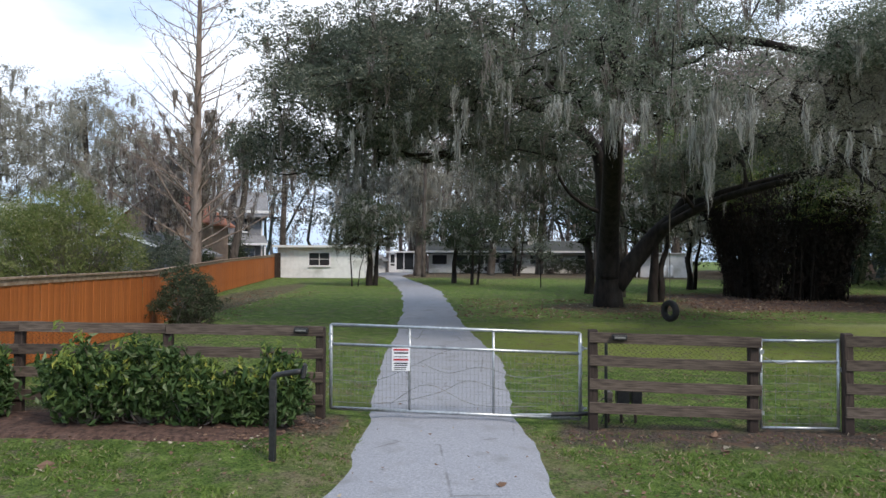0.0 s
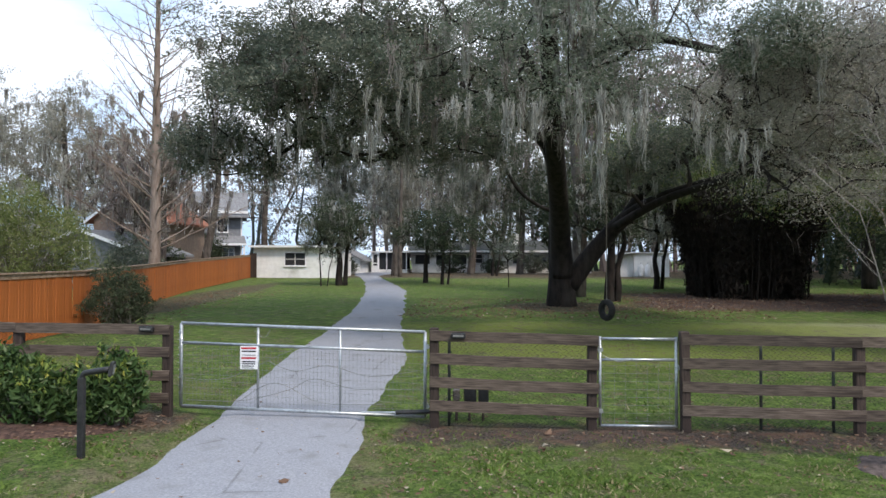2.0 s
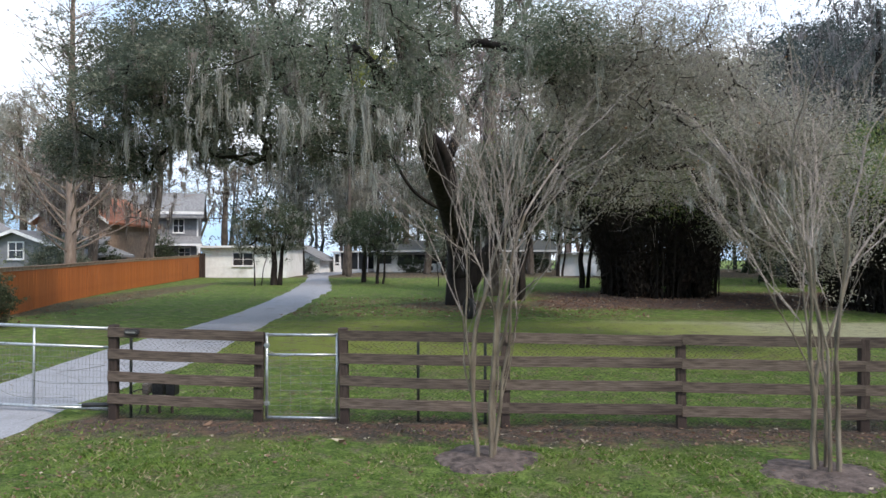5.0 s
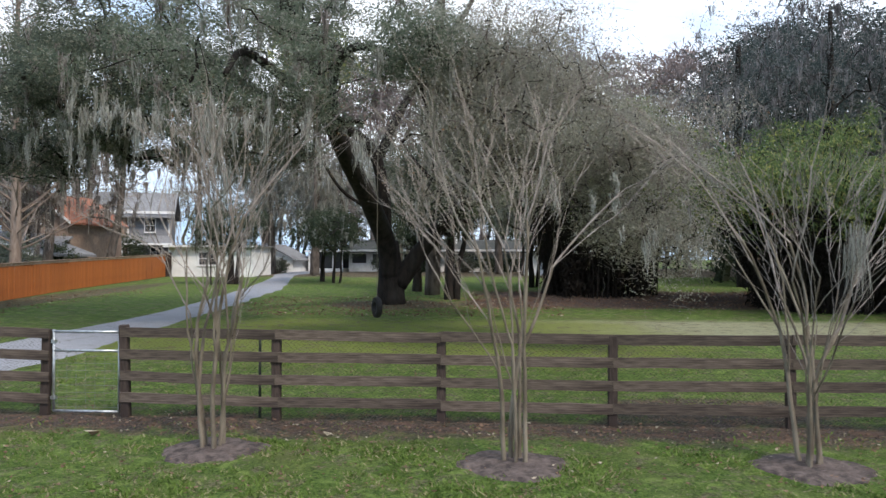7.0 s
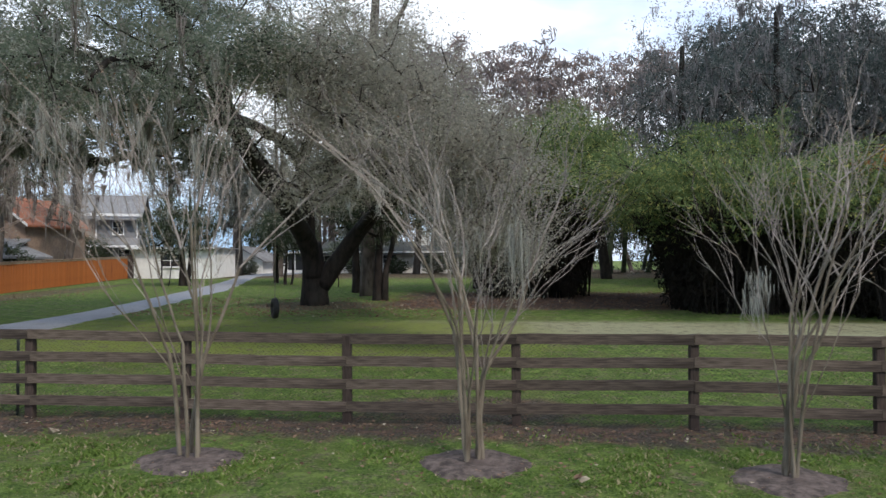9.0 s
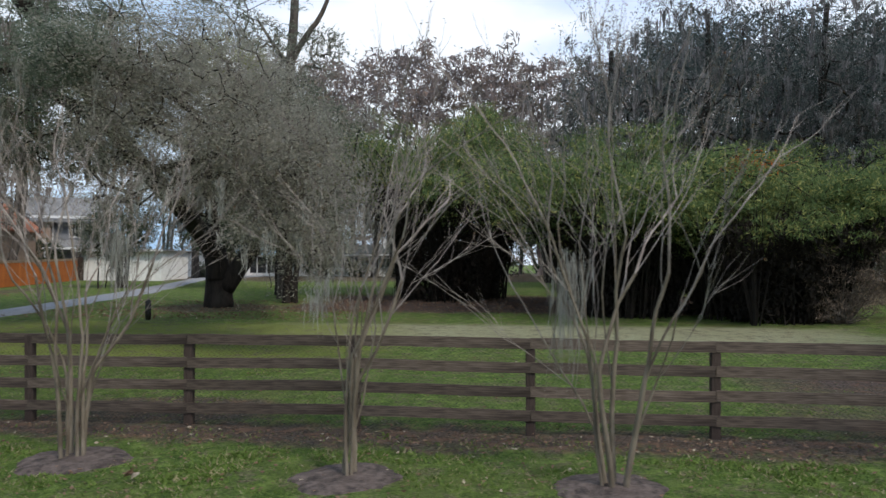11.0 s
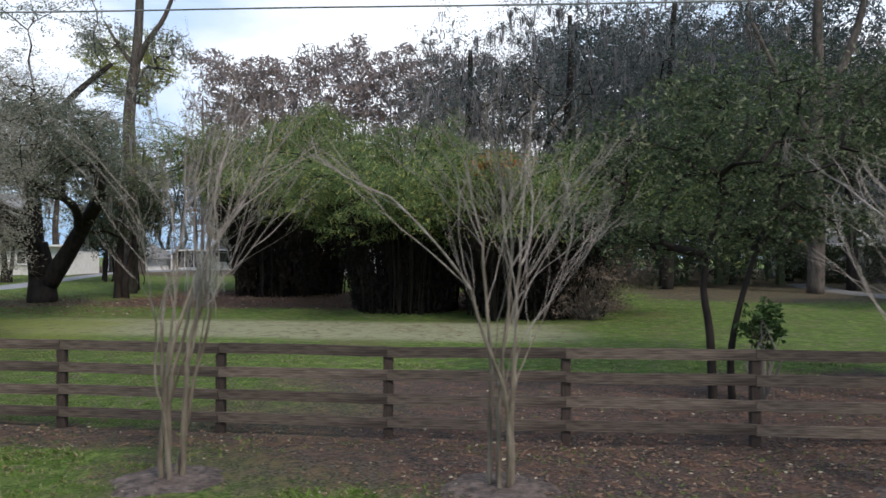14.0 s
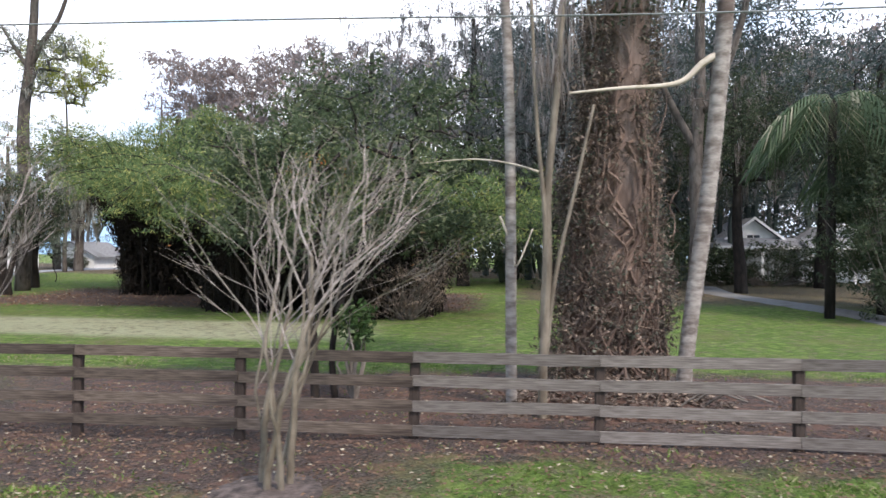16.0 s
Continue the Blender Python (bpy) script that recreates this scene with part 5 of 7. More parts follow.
def build_great_oak():
    r = rng_of(11)
    z0 = land(5.6, 21.5)
    base = (5.6, 21.5, z0)
    b0 = np.array(base)
    tr = thing("live_oak", "huge dark live oak hung with grey moss", "tree", base)
    flare = [(5.62, 21.5, z0 - 0.25), (5.6, 21.5, z0 + 0.35), (5.6, 21.48, z0 + 1.0), (5.58, 21.4, z0 + 1.9), (5.53, 21.2, z0 + 2.8)]
    trunks = [
        (np.asarray(flare), 0.72, 0.46),
        (line((5.5, 21.5, z0 + 1.2), (5.35, 21.4, 3.4), (5.3, 21.2, 5.3), (4.9, 20.6, 7.2), (3.4, 19.4, 8.3), (1.2, 17.9, 8.9), (-1.2, 16.2, 10.2), (-3.6, 14.2, 10.6)), 0.36, 0.12),
        (line((5.9, 21.5, z0 + 0.9), (7.0, 21.4, 2.7), (8.2, 20.9, 4.1), (9.7, 19.6, 5.0), (11.4, 17.0, 5.5), (12.8, 14.2, 5.9)), 0.47, 0.10),
        (line((8.2, 20.9, 4.1), (9.4, 20.2, 5.8), (11.0, 17.4, 6.9), (12.4, 14.6, 7.5)), 0.26, 0.10),
        (line((5.3, 21.3, 4.5), (4.6, 20.9, 4.7), (3.7, 20.3, 5.3), (3.1, 19.8, 6.2), (2.7, 19.2, 7.2)), 0.10, 0.05),
        (line((5.6, 21.35, 1.6), (5.5, 20.9, 3.0), (5.2, 18.7, 4.6), (4.7, 15.4, 6.6), (4.2, 12.1, 9.4), (3.9, 10.4, 10.6)), 0.50, 0.24),
        (line((4.5, 14.2, 7.6), (5.4, 11.8, 8.6), (6.6, 9.4, 8.4), (8.4, 8.2, 7.6), (10.2, 7.4, 6.8), (11.9, 6.6, 5.6)), 0.17, 0.04),
        (line((7.6, 21.3, 3.6), (9.2, 18.6, 4.7), (10.4, 15.0, 5.1), (11.8, 11.0, 5.4), (13.2, 7.6, 5.3)), 0.2, 0.06),
        (line((4.6, 14.8, 7.0), (3.8, 12.2, 8.0), (3.2, 9.6, 8.4), (3.4, 7.6, 7.2)), 0.2, 0.07),
        (line((5.2, 20.8, 7.0), (6.4, 22.0, 10.0), (8.0, 23.2, 12.2)), 0.24, 0.1),
    ]
    shells = [((-3.2, 14.2, 9.0), (4.6, 4.6, 3.7), 130), ((-4.8, 12.4, 7.6), (2.8, 2.4, 2.6), 58), ((-2.2, 11.4, 8.2), (3.6, 3.0, 2.8), 88), ((1.0, 12.2, 10.4), (5.4, 6.0, 3.4), 170),
              ((5.5, 19.0, 12.4), (7.5, 6.0, 3.0), 44), ((-1.5, 19.0, 8.8), (4.6, 4.0, 2.6), 46), ((9.4, 17.4, 7.8), (2.6, 3.2, 1.9), 56),
              ((8.8, 18.6, 6.2), (2.4, 2.4, 1.4), 56), ((11.4, 12.8, 6.2), (2.4, 3.2, 2.0), 84),
              ((-7.0, 13.6, 6.0), (1.9, 1.8, 1.2), 42), ((-6.6, 13.8, 9.4), (2.2, 2.2, 2.0), 50), ((-2.6, 14.8, 6.5), (3.4, 2.4, 1.2), 56), ((1.4, 16.4, 6.7), (2.8, 2.6, 1.2), 52), ((-0.6, 9.2, 7.6), (3.0, 2.2, 1.3), 60)]
    tg = np.vstack([in_oval(r, c, rad, int(n * 1.15), 0.5, -0.75) for c, rad, n in shells])
    tg = tg[np.array([noise.noise(Vector(p * 0.38)) for p in tg]) > -0.18]
    near = np.vstack([in_oval(r, c, rad, n, 0.5, -0.95) for c, rad, n in (((11.5, 7.0, 5.5), (3.7, 2.7, 2.0), 250), ((10.6, 7.2, 7.2), (2.6, 2.8, 1.5), 90), ((14.0, 6.8, 3.7), (1.5, 1.8, 2.0), 120))])
    olive = np.vstack([near, in_oval(r, (11.2, 13.4, 8.0), (2.9, 3.2, 1.5), 50, 0.5, -0.95), in_oval(r, (10.4, 10.6, 7.6), (2.4, 3.0, 1.6), 60, 0.5, -0.95)])
    grey = np.vstack([in_oval(r, c, rad, n, 0.5, -0.85) for c, rad, n in (((3.8, 8.2, 7.6), (3.6, 4.0, 2.2), 170), ((6.5, 11.4, 9.6), (3.0, 4.2, 1.3), 34), ((8.8, 6.4, 7.3), (1.7, 1.3, 0.8), 56))])
    every = np.vstack([tg, olive, grey])
    wood = Geo()
    arr = branch_net(wood, trunks, every, (5.6, 21.5, 1.5), twig=0.012, power=0.44, sides=8, rng=r, sag=0.10, wob=0.14)
    wood.v = [v - b0 for v in wood.v]
    part("trunk", wood, M["bark_oak"], tr, "dark furrowed trunk and boughs, crown shade included in the bark colour", True)
    g = Geo()
    leaf_cloud(g, tg - b0, 234, (0.47, 0.47, 0.27), (0.08, 0.165), r, 0.5, 0, 0.35, True, 0.31)
    part("crown", g, M["leaf_oak"], tr)
    g = Geo()
    leaf_cloud(g, grey - b0, 240, (0.44, 0.44, 0.26), (0.06, 0.13), r, 0.5, 0, 0.35, True, 0.32)
    part("grey_crown", g, M["leaf_grey"], tr, "grey lichened leaves")
    g = Geo()
    leaf_cloud(g, olive - b0, 230, (0.40, 0.40, 0.28), (0.05, 0.10), r, 0.45, 0, 0.2, True, 0.5)
    fine = Geo()
    for p in near:
        for k in range(8):
            a = p + r.normal(size=3) * 0.35
            d = unit(r.normal(size=3) + np.array([0, 0, -0.25]))
            fine.tube([a - b0, a - b0 + d * 0.25, a - b0 + unit(d + r.normal(size=3) * 0.4) * 0.55], [0.006, 0.004, 0.002], 3, cap=False)
    part("twig_work", fine, M["moss_brown"], tr, "grey lichened twigs", kind="stuff")
    part("drooping_crown", g, M["leaf_olive"], tr, "thin olive leaves among moss")
    low = np.vstack([tg, grey])
    low = low[low[:, 2] < 9.8]
    low = low - np.array([0, 0, 0.15])
    patchy = np.array([noise.noise(Vector(p * 0.55)) for p in low])
    low = low[patchy > -0.02]
    g = Geo()
    beards(g, low[r.integers(0, len(low), 430)] - b0, 26, (0.3, 1.7), 0.075, (0.010, 0.03), r)
    part("hanging_moss", g, M["moss"], tr, "long grey hanging moss", kind="stuff")
    g = Geo()
    beards(g, olive[r.integers(0, len(olive), 150)] - b0, 18, (0.3, 1.0), 0.08, (0.01, 0.024), r)
    part("brown_moss", g, M["moss_brown"], tr, "brown hanging moss", kind="stuff")
    bough = arr[(arr[:, 1] < 19.5) & (arr[:, 2] > 5.5) & (arr[:, 0] < 8)]
    g = Geo()
    beards(g, bough[r.integers(0, len(bough), 330)] - b0, 22, (0.4, 1.8), 0.09, (0.014, 0.036), r)
    part("brown_moss", g, M["moss_brown"], tr, "brown hanging moss", kind="stuff")
    long_spots = np.array([(2.7, 4.4, 5.6), (2.95, 4.5, 5.5), (4.7, 4.3, 5.2), (4.95, 4.4, 5.3), (4.55, 4.6, 5.0), (1.6, 5.4, 5.8), (6.6, 4.6, 5.2), (-0.4, 7.6, 6.2), (-2.2, 9.4, 6.6), (3.7, 4.8, 5.5), (0.6, 6.6, 6.2),
                           (7.6, 5.0, 5.0), (4.2, 4.4, 5.4), (5.3, 4.7, 5.3), (14.6, 5.4, 3.2), (13.8, 5.0, 3.0), (12.8, 4.8, 3.6), (15.0, 6.6, 2.9), (11.6, 4.6, 3.8), (-3.6, 10.2, 6.4), (-5.4, 11.6, 6.2), (-1.2, 8.6, 6.0)])
    g = Geo()
    for spot in long_spots:
        few = spot + r.normal(size=(4, 3)) * np.array([0.2, 0.2, 0.25])
        beards(g, few - b0, 30, (0.45, 1.7), 0.06, (0.008, 0.024), r)
    part("long_moss", g, M["moss"], tr, "long pale moss beards", kind="stuff")
    return tr


build_great_oak()


# crape myrtles in a row before the fence
def myrtle_parts(seed, count, wide):
    """The stems, each a mesh, and the fine twigs of one tree."""
    r = rng_of(seed)
    twigs, tips, stems, arms = Geo(), [], [], []

    def grow(wood, p, d, ln, rad, depth):
        n = 6
        pts = [p]
        dd = d
        for k in range(n):
            dd = unit(dd + r.normal(size=3) * (0.05 if depth == 4 else 0.085) + np.array([0, 0, 0.0 if depth == 4 else 0.035]))
            pts.append(pts[-1] + dd * ln / n)
        r1 = rad * (0.74 if depth else 0.35)
        if depth == 3:
            wood = Geo()
            arms.append(wood)
        (twigs if depth <= 2 else wood).tube(pts if depth else pts[::2], np.linspace(rad, r1, n + 1 if depth else 4), 7 if rad > 0.02 else 5 if rad > 0.01 else 3, cap=False)
        if depth == 0:
            tips.append(pts[-1])
            return
        kids = int(r.integers(2, 4)) if depth == 4 else int(r.integers(2, 4)) if depth > 2 else 3 if depth == 2 else int(r.integers(3, 6))
        for c in range(kids):
            a = r.uniform(0, 2 * math.pi)
            side = np.array([math.cos(a), math.sin(a), 0])
            out = unit(np.array([pts[-1][0], pts[-1][1], 0]))
            if depth == 4:
                nd = unit(dd + out * (wide * r.random() ** 1.8 - 0.05) + side * 0.24)
                nd = unit(np.array([nd[0], nd[1], max(nd[2], 0.74)]))
            else:
                nd = unit(dd + out * 0.12 + side * 0.50 * r.uniform(0.4, 1.4))
            at = pts[-1] if c == 0 else pts[int(r.integers(3, n + 1))]
            nl = {4: r.uniform(1.05, 1.55), 3: r.uniform(0.85, 1.35), 2: r.uniform(0.55, 1.05), 1: r.uniform(0.25, 0.6)}[depth]
            grow(wood, at, nd, nl, max(0.0032, r1 * (0.88 if c == 0 else r.uniform(0.42, 0.66))), depth - 1)

    for s in range(count):
        a = 2 * math.pi * s / count + r.uniform(-0.4, 0.4)
        out = np.array([math.cos(a), math.sin(a), 0])
        p = out * r.uniform(0.04, 0.15) + np.array([0, 0, -0.08])
        d = unit(out * r.uniform(0.0, 0.10) + np.array([0, 0, 1.0]))
        wood = Geo()
        grow(wood, p, d, r.uniform(1.05, 1.65), r.uniform(0.022, 0.036), 4)
        stems.append((mesh_of(wood, "stem", M["bark_myrtle"], True), [mesh_of(q, "branch", M["bark_myrtle"], True) for q in arms]))
        arms.clear()
    tips = np.asarray(tips)
    pods = Geo()
    leaf_cloud(pods, tips[r.random(len(tips)) < 0.4], 3, 0.03, (0.012, 0.028), r, 0.9)
    return stems, mesh_of(twigs, "twig_work", M["twig"]), mesh_of(pods, "dry_seed", M["leaf_dry"]), tips


MYRTLES = [(7.02, -1.67), (10.74, -2.0), (14.1, -1.85), (17.45, -2.2), (20.25, -2.3), (24.7, -2.1), (28.42, -1.95), (32.9, -1.95)]
kinds = [myrtle_parts(*k) for k in ((41, 5, 0.62), (42, 5, 0.46), (47, 6, 0.42), (44, 5, 0.42), (45, 5, 0.40))]
rr = rng_of(77)
for k, (x, y) in enumerate(MYRTLES):
    stems, twigs, pods, tips = kinds[k % 5 if k < 7 else 0]
    t = thing("crape_myrtle", "bare multi-stemmed crape myrtle with pale bark in a soil ring", "tree", (x, y, land(x, y)), "crape myrtles along the fence")
    for me, arms in stems:
        stem = part("stem", me, None, t)
        for q in arms:
            part("branch", q, None, stem)
    part("twig_work", twigs, None, t, "fine brown twigs", kind="stuff")
    part("dry_seed", pods, None, t, "dry seed heads", kind="stuff")
    t.rotation_euler = (0, 0, rr.uniform(0, 6.28))
    s = rr.uniform(0.92, 1.06)
    t.scale = (s * 1.4, s * 1.4, s * 0.92) if k == 7 else (s, s, s)
    # bare ring of soil round it
    g = Geo()
    n = 36
    v = [(0, 0, 0.06)]
    for ring, (f, h) in enumerate(((0.45, 0.05), (0.8, 0.022), (1.08, -0.05))):
        for j in range(n):
            a = 2 * math.pi * j / n
            q = f * (0.70 + 0.16 * noise.noise(Vector((math.cos(a) * 1.2 + k * 5, math.sin(a) * 1.2, 2))) + 0.08 * noise.noise(Vector((math.cos(a) * 5 + k * 5, math.sin(a) * 5, 4))))
            v.append((q * math.cos(a), q * math.sin(a) * 0.92, h + 0.006 * rr.normal()))
    tri = [[0, 1 + j, 1 + (j + 1) % n] for j in range(n)]
    quads = [[1 + a * n + j, 1 + (a + 1) * n + j, 1 + (a + 1) * n + (j + 1) % n, 1 + a * n + (j + 1) % n] for a in range(2) for j in range(n)]
    g.add(v, quads, tri)
    solid("soil_ring", g, M["soil_ring"], "bare trodden soil round a tree", "soil", "soil rings", "structure", True, (x, y, land(x, y)))


# tufts of moss caught in the crape myrtles
for x, y, z, ln in ((19.82, -2.25, 2.45, 1.7), (14.58, -1.85, 2.75, 1.1), (25.1, -2.1, 2.6, 0.8), (17.15, -2.2, 2.2, 0.7)):
    g = Geo()
    r = rng_of(int(x * 10))
    moss_cloud(g, np.array([(0, 0, 0), (0.05, 0.02, -0.1), (-0.04, 0, -0.25)]), 46, (ln * 0.3, ln * 1.1), (0.004, 0.012), r, 0.07, 0.08)
    solid("moss_tuft", g, M["moss"], "grey moss tuft caught in a crape myrtle", "moss", "moss tufts", at=(x, y, z))


# hedge before the fence
def build_hedge_shrub(x, y, w, h, seed, n=210):
    r = rng_of(seed)
    z = land(x, y)
    sh = thing("hedge_shrub", "dense evergreen shrub with pale young tips beside the fence", "shrub", (x, y, z), "hedge shrubs")
    tg = in_oval(r, (0, 0, h * 0.5), (w * 1.0, w * 0.62, h * 0.5), n, 0.3)
    tg = tg[tg[:, 2] > 0.08]
    wood = Geo()
    for p in tg[: n // 3]:
        a = np.array([p[0] * 0.15, p[1] * 0.15, 0.0])
        wood.tube([a, (a + p) / 2 + r.normal(size=3) * 0.05, p], [0.014, 0.01, 0.004], 4, cap=False)
    part("stem_work", wood, M["bark_grey"], sh, kind="stuff")
    g = Geo()
    leaf_cloud(g, tg, 13, 0.10, (0.09, 0.18), r, 0.40, -0.3)
    part("leaves", g, M["leaf_hedge"], sh)
    top = tg[tg[:, 2] > h * 0.52]
    pick = top[r.integers(0, len(top), 46)] + np.array([0, -0.05, 0.06]) + r.normal(size=(46, 3)) * np.array([0.09, 0.07, 0.12])
    g = Geo()
    leaf_cloud(g, pick, 9, (0.04, 0.04, 0.06), (0.07, 0.13), r, 0.34, -1.1)
    part("young_growth", g, M["leaf_young"], sh, "pale yellow-green shoots", kind="stuff")
    return sh


for k, (x, y, w, h) in enumerate(((-5.3, -0.80, 0.66, 1.02), (-4.5, -0.72, 0.5, 1.10), (-3.8, -0.75, 0.42, 0.88), (-2.74, -0.68, 0.38, 0.95), (-3.26, -0.62, 0.30, 0.66), (-6.85, -0.6, 0.34, 1.0), (-7.9, -0.75, 0.7, 1.0))):
    build_hedge_shrub(x, y, w, h, 200 + k)

g = Geo()
r = rng_of(55)
n = 40
vv = []
for ring, (f, h) in enumerate(((0.0, 0.06), (0.6, 0.05), (0.85, 0.02), (1.0, -0.07))):
    for j in range(n):
        a = 2 * math.pi * j / n
        q = f * (1 + 0.10 * noise.noise(Vector((math.cos(a) * 4, math.sin(a) * 4, 0.5))))
        vv.append((-5.4 + 3.2 * q * math.copysign(abs(math.cos(a)) ** 0.6, math.cos(a)), -0.72 + 0.78 * q * math.copysign(abs(math.sin(a)) ** 0.7, math.sin(a)), 0.12 + h))
g.add(vv, [[a * n + j, (a + 1) * n + j, (a + 1) * n + (j + 1) % n, a * n + (j + 1) % n] for a in range(3) for j in range(n)])
solid("mulch_bed", g, M["mulch"], "reddish brown mulch under the hedge", "mulch", kind="structure", smooth_faces=True)


def build_round_shrub(name, label, centre, radii, leaf, seed, n=500, per=26, size=(0.07, 0.14), spread=0.14, slim=0.4, stems="bark_grey"):
    r = rng_of(seed)
    z = land(centre[0], centre[1])
    sh = thing(name, label, "shrub", (centre[0], centre[1], z))
    tg = in_oval(r, (0, 0, centre[2] - z), radii, n, 0.6)
    tg = tg[tg[:, 2] > 0.1]
    wood = Geo()
    for p in tg[::3]:
        a = np.array([p[0] * 0.1, p[1] * 0.1, -0.05])
        wood.tube([a, (a + p) / 2 + r.normal(size=3) * 0.15, p], [0.03, 0.018, 0.006], 4, cap=False)
    part("stem_work", wood, M[stems], sh, kind="stuff")
    g = Geo()
    leaf_cloud(g, tg, per, spread, size, r, slim, 0, 0, centre[1] > 6)
    part("leaves", g, M[leaf], sh)
    return sh


build_round_shrub("dark_shrub", "dark rounded shrub against the cedar fence", (-9.0, 11.0, 1.15), (0.95, 0.9, 0.95), "leaf_dark", 301, 420, 40, (0.06, 0.11), 0.12)
build_round_shrub("willowy_shrub", "large yellow-green shrub behind the cedar fence", (-15.9, 16.5, 2.8), (2.4, 2.0, 2.3), "leaf_shrub", 302, 620, 60, (0.09, 0.2), 0.26, 0.25)
build_round_shrub("willowy_shrub", "large yellow-green shrub behind the cedar fence", (-18.6, 17.0, 2.6), (2.2, 2.0, 2.2), "leaf_shrub", 303, 480, 55, (0.09, 0.2), 0.26, 0.25)
build_round_shrub("yard_shrub", "dark green shrub in a neighbouring yard", (-19.3, 33.0, 2.0), (2.4, 1.5, 1.7), "leaf_dark", 304, 300, 45, (0.1, 0.2), 0.25)
build_round_shrub("yard_shrub", "dark green shrub in a neighbouring yard", (-17.4, 27.5, 1.9), (1.8, 1.5, 1.6), "leaf_oak", 305, 260, 45, (0.1, 0.2), 0.25)
build_round_shrub("yard_shrub", "dark green shrub in a neighbouring yard", (-20.8, 46.0, 2.6), (1.9, 1.5, 1.8), "leaf_dark", 306, 240, 40, (0.12, 0.22), 0.25)
build_round_shrub("clipped_shrub", "rounded green shrub before the garage", (-11.4, 57.0, 1.6), (1.1, 0.9, 0.8), "leaf_oak", 307, 120, 40, (0.12, 0.2), 0.18)
for k, (x, w) in enumerate(((-1.2, 1.5), (3.1, 1.2), (9.6, 1.6), (11.9, 1.2))):
    build_round_shrub("clipped_shrub", "rounded green shrub before the ranch house", (x, 61.4, 1.7), (w, 0.9, 0.9), "leaf_dark", 310 + k, 110, 40, (0.12, 0.2), 0.2)
build_round_shrub("clipped_shrub", "rounded green shrub before the ranch house", (7.0, 61.5, 1.9), (1.3, 1.0, 1.2), "leaf_oak", 308, 120, 40, (0.12, 0.2), 0.2)

# bare bald cypress
def build_cypress():
    r = rng_of(21)
    x, y = -14.0, 23.4
    z = land(x, y)
    top = (x + 0.3, y - 0.3, 19.0)
    trunk = line((x, y, z - 0.2), (x, y, z + 0.8), (x + 0.05, y, 4), (x + 0.1, y - 0.1, 9), (x + 0.2, y - 0.2, 14), top)
    t = thing("bald_cypress", "bare winter bald cypress with rising twigs", "tree", (x, y, z))
    b0 = np.array((x, y, z))
    g = Geo()
    g.tube(trunk - b0, np.interp(trunk[:, 2], [z, z + 1.0, 5, 19], [0.36, 0.29, 0.24, 0.04]), 12)
    part("trunk", g, M["bark_cypress"], t, smooth_faces=True)
    boughs, fine = Geo(), Geo()
    for k in range(95):
        h = 2.6 + 16.0 * (k / 95.0) + r.uniform(-0.3, 0.3)
        reach = (20.5 - h) * 0.27 * r.uniform(0.7, 1.1) + 0.4
        a = k * 2.4 + r.uniform(-0.5, 0.5)
        out = np.array([math.cos(a), math.sin(a), 0])
        p = np.array([np.interp(h, trunk[:, 2], trunk[:, 0]), np.interp(h, trunk[:, 2], trunk[:, 1]), h]) - b0
        pts = [p]
        d = unit(out + np.array([0, 0, r.uniform(0.35, 0.9)]))
        for s in range(7):
            d = unit(d + r.normal(size=3) * 0.07 + np.array([0, 0, 0.05]))
            pts.append(pts[-1] + d * reach * 1.25 / 7)
        boughs.tube(pts, np.linspace(0.014 + reach * 0.008, 0.005, 8), 5, cap=False)
        for s in range(2, 8):
            for e in range(3):
                d2 = unit(d + r.normal(size=3) * 0.55)
                q = pts[s]
                L = r.uniform(0.3, 0.9) * (0.4 + reach * 0.16)
                m = q + d2 * L * 0.5
                fine.tube([q, m, m + unit(d2 + r.normal(size=3) * 0.3) * L * 0.5], [0.011, 0.008, 0.003], 3, cap=False)
    part("bough_work", boughs, M["bark_cypress"], t, kind="stuff")
    part("twig_work", fine, M["bark_cypress"], t, "fine pale twigs", kind="stuff")


build_cypress()


def upright(x, y, h, r=0.3, lean=(0, 0), seed=0):
    rg = rng_of(seed)
    z = land(x, y)
    pts = [(x, y, z - 0.2)] + [(x + lean[0] * f + rg.normal() * 0.12 * f, y + lean[1] * f + rg.normal() * 0.1, z + (h - z) * f) for f in (0.15, 0.35, 0.6, 0.8, 1.0)]
    return (smooth_line(pts, 3), r, r * 0.3)


# trees between the driveway and the ranch house
def small_tree(x, y, h, w, leaf, seed, r=0.16, n=90, per=60, size=(0.1, 0.2), moss=30, label="small dark evergreen tree on the lawn", two=True, lowz=None, name="evergreen_tree", bark="bark_oak"):
    z = land(x, y)
    tr = [upright(x, y, h * 0.75 + z, r, (0.1, 0), seed)]
    if two:
        tr.append(upright(x + 0.35, y + 0.1, h * 0.7 + z, r * 0.7, (0.5, 0.1), seed + 1))
    lo = lowz if lowz is not None else h * 0.42
    build_tree(name, label, "tree", (x, y, z), tr, [((x + 0.1, y, z + (h + lo) / 2), (w, w, (h - lo) / 2), n)], bark, leaf, seed, per, size, 0.36, moss, (0.5, 1.4), (0.03, 0.08), 0.014, moss_per=10)


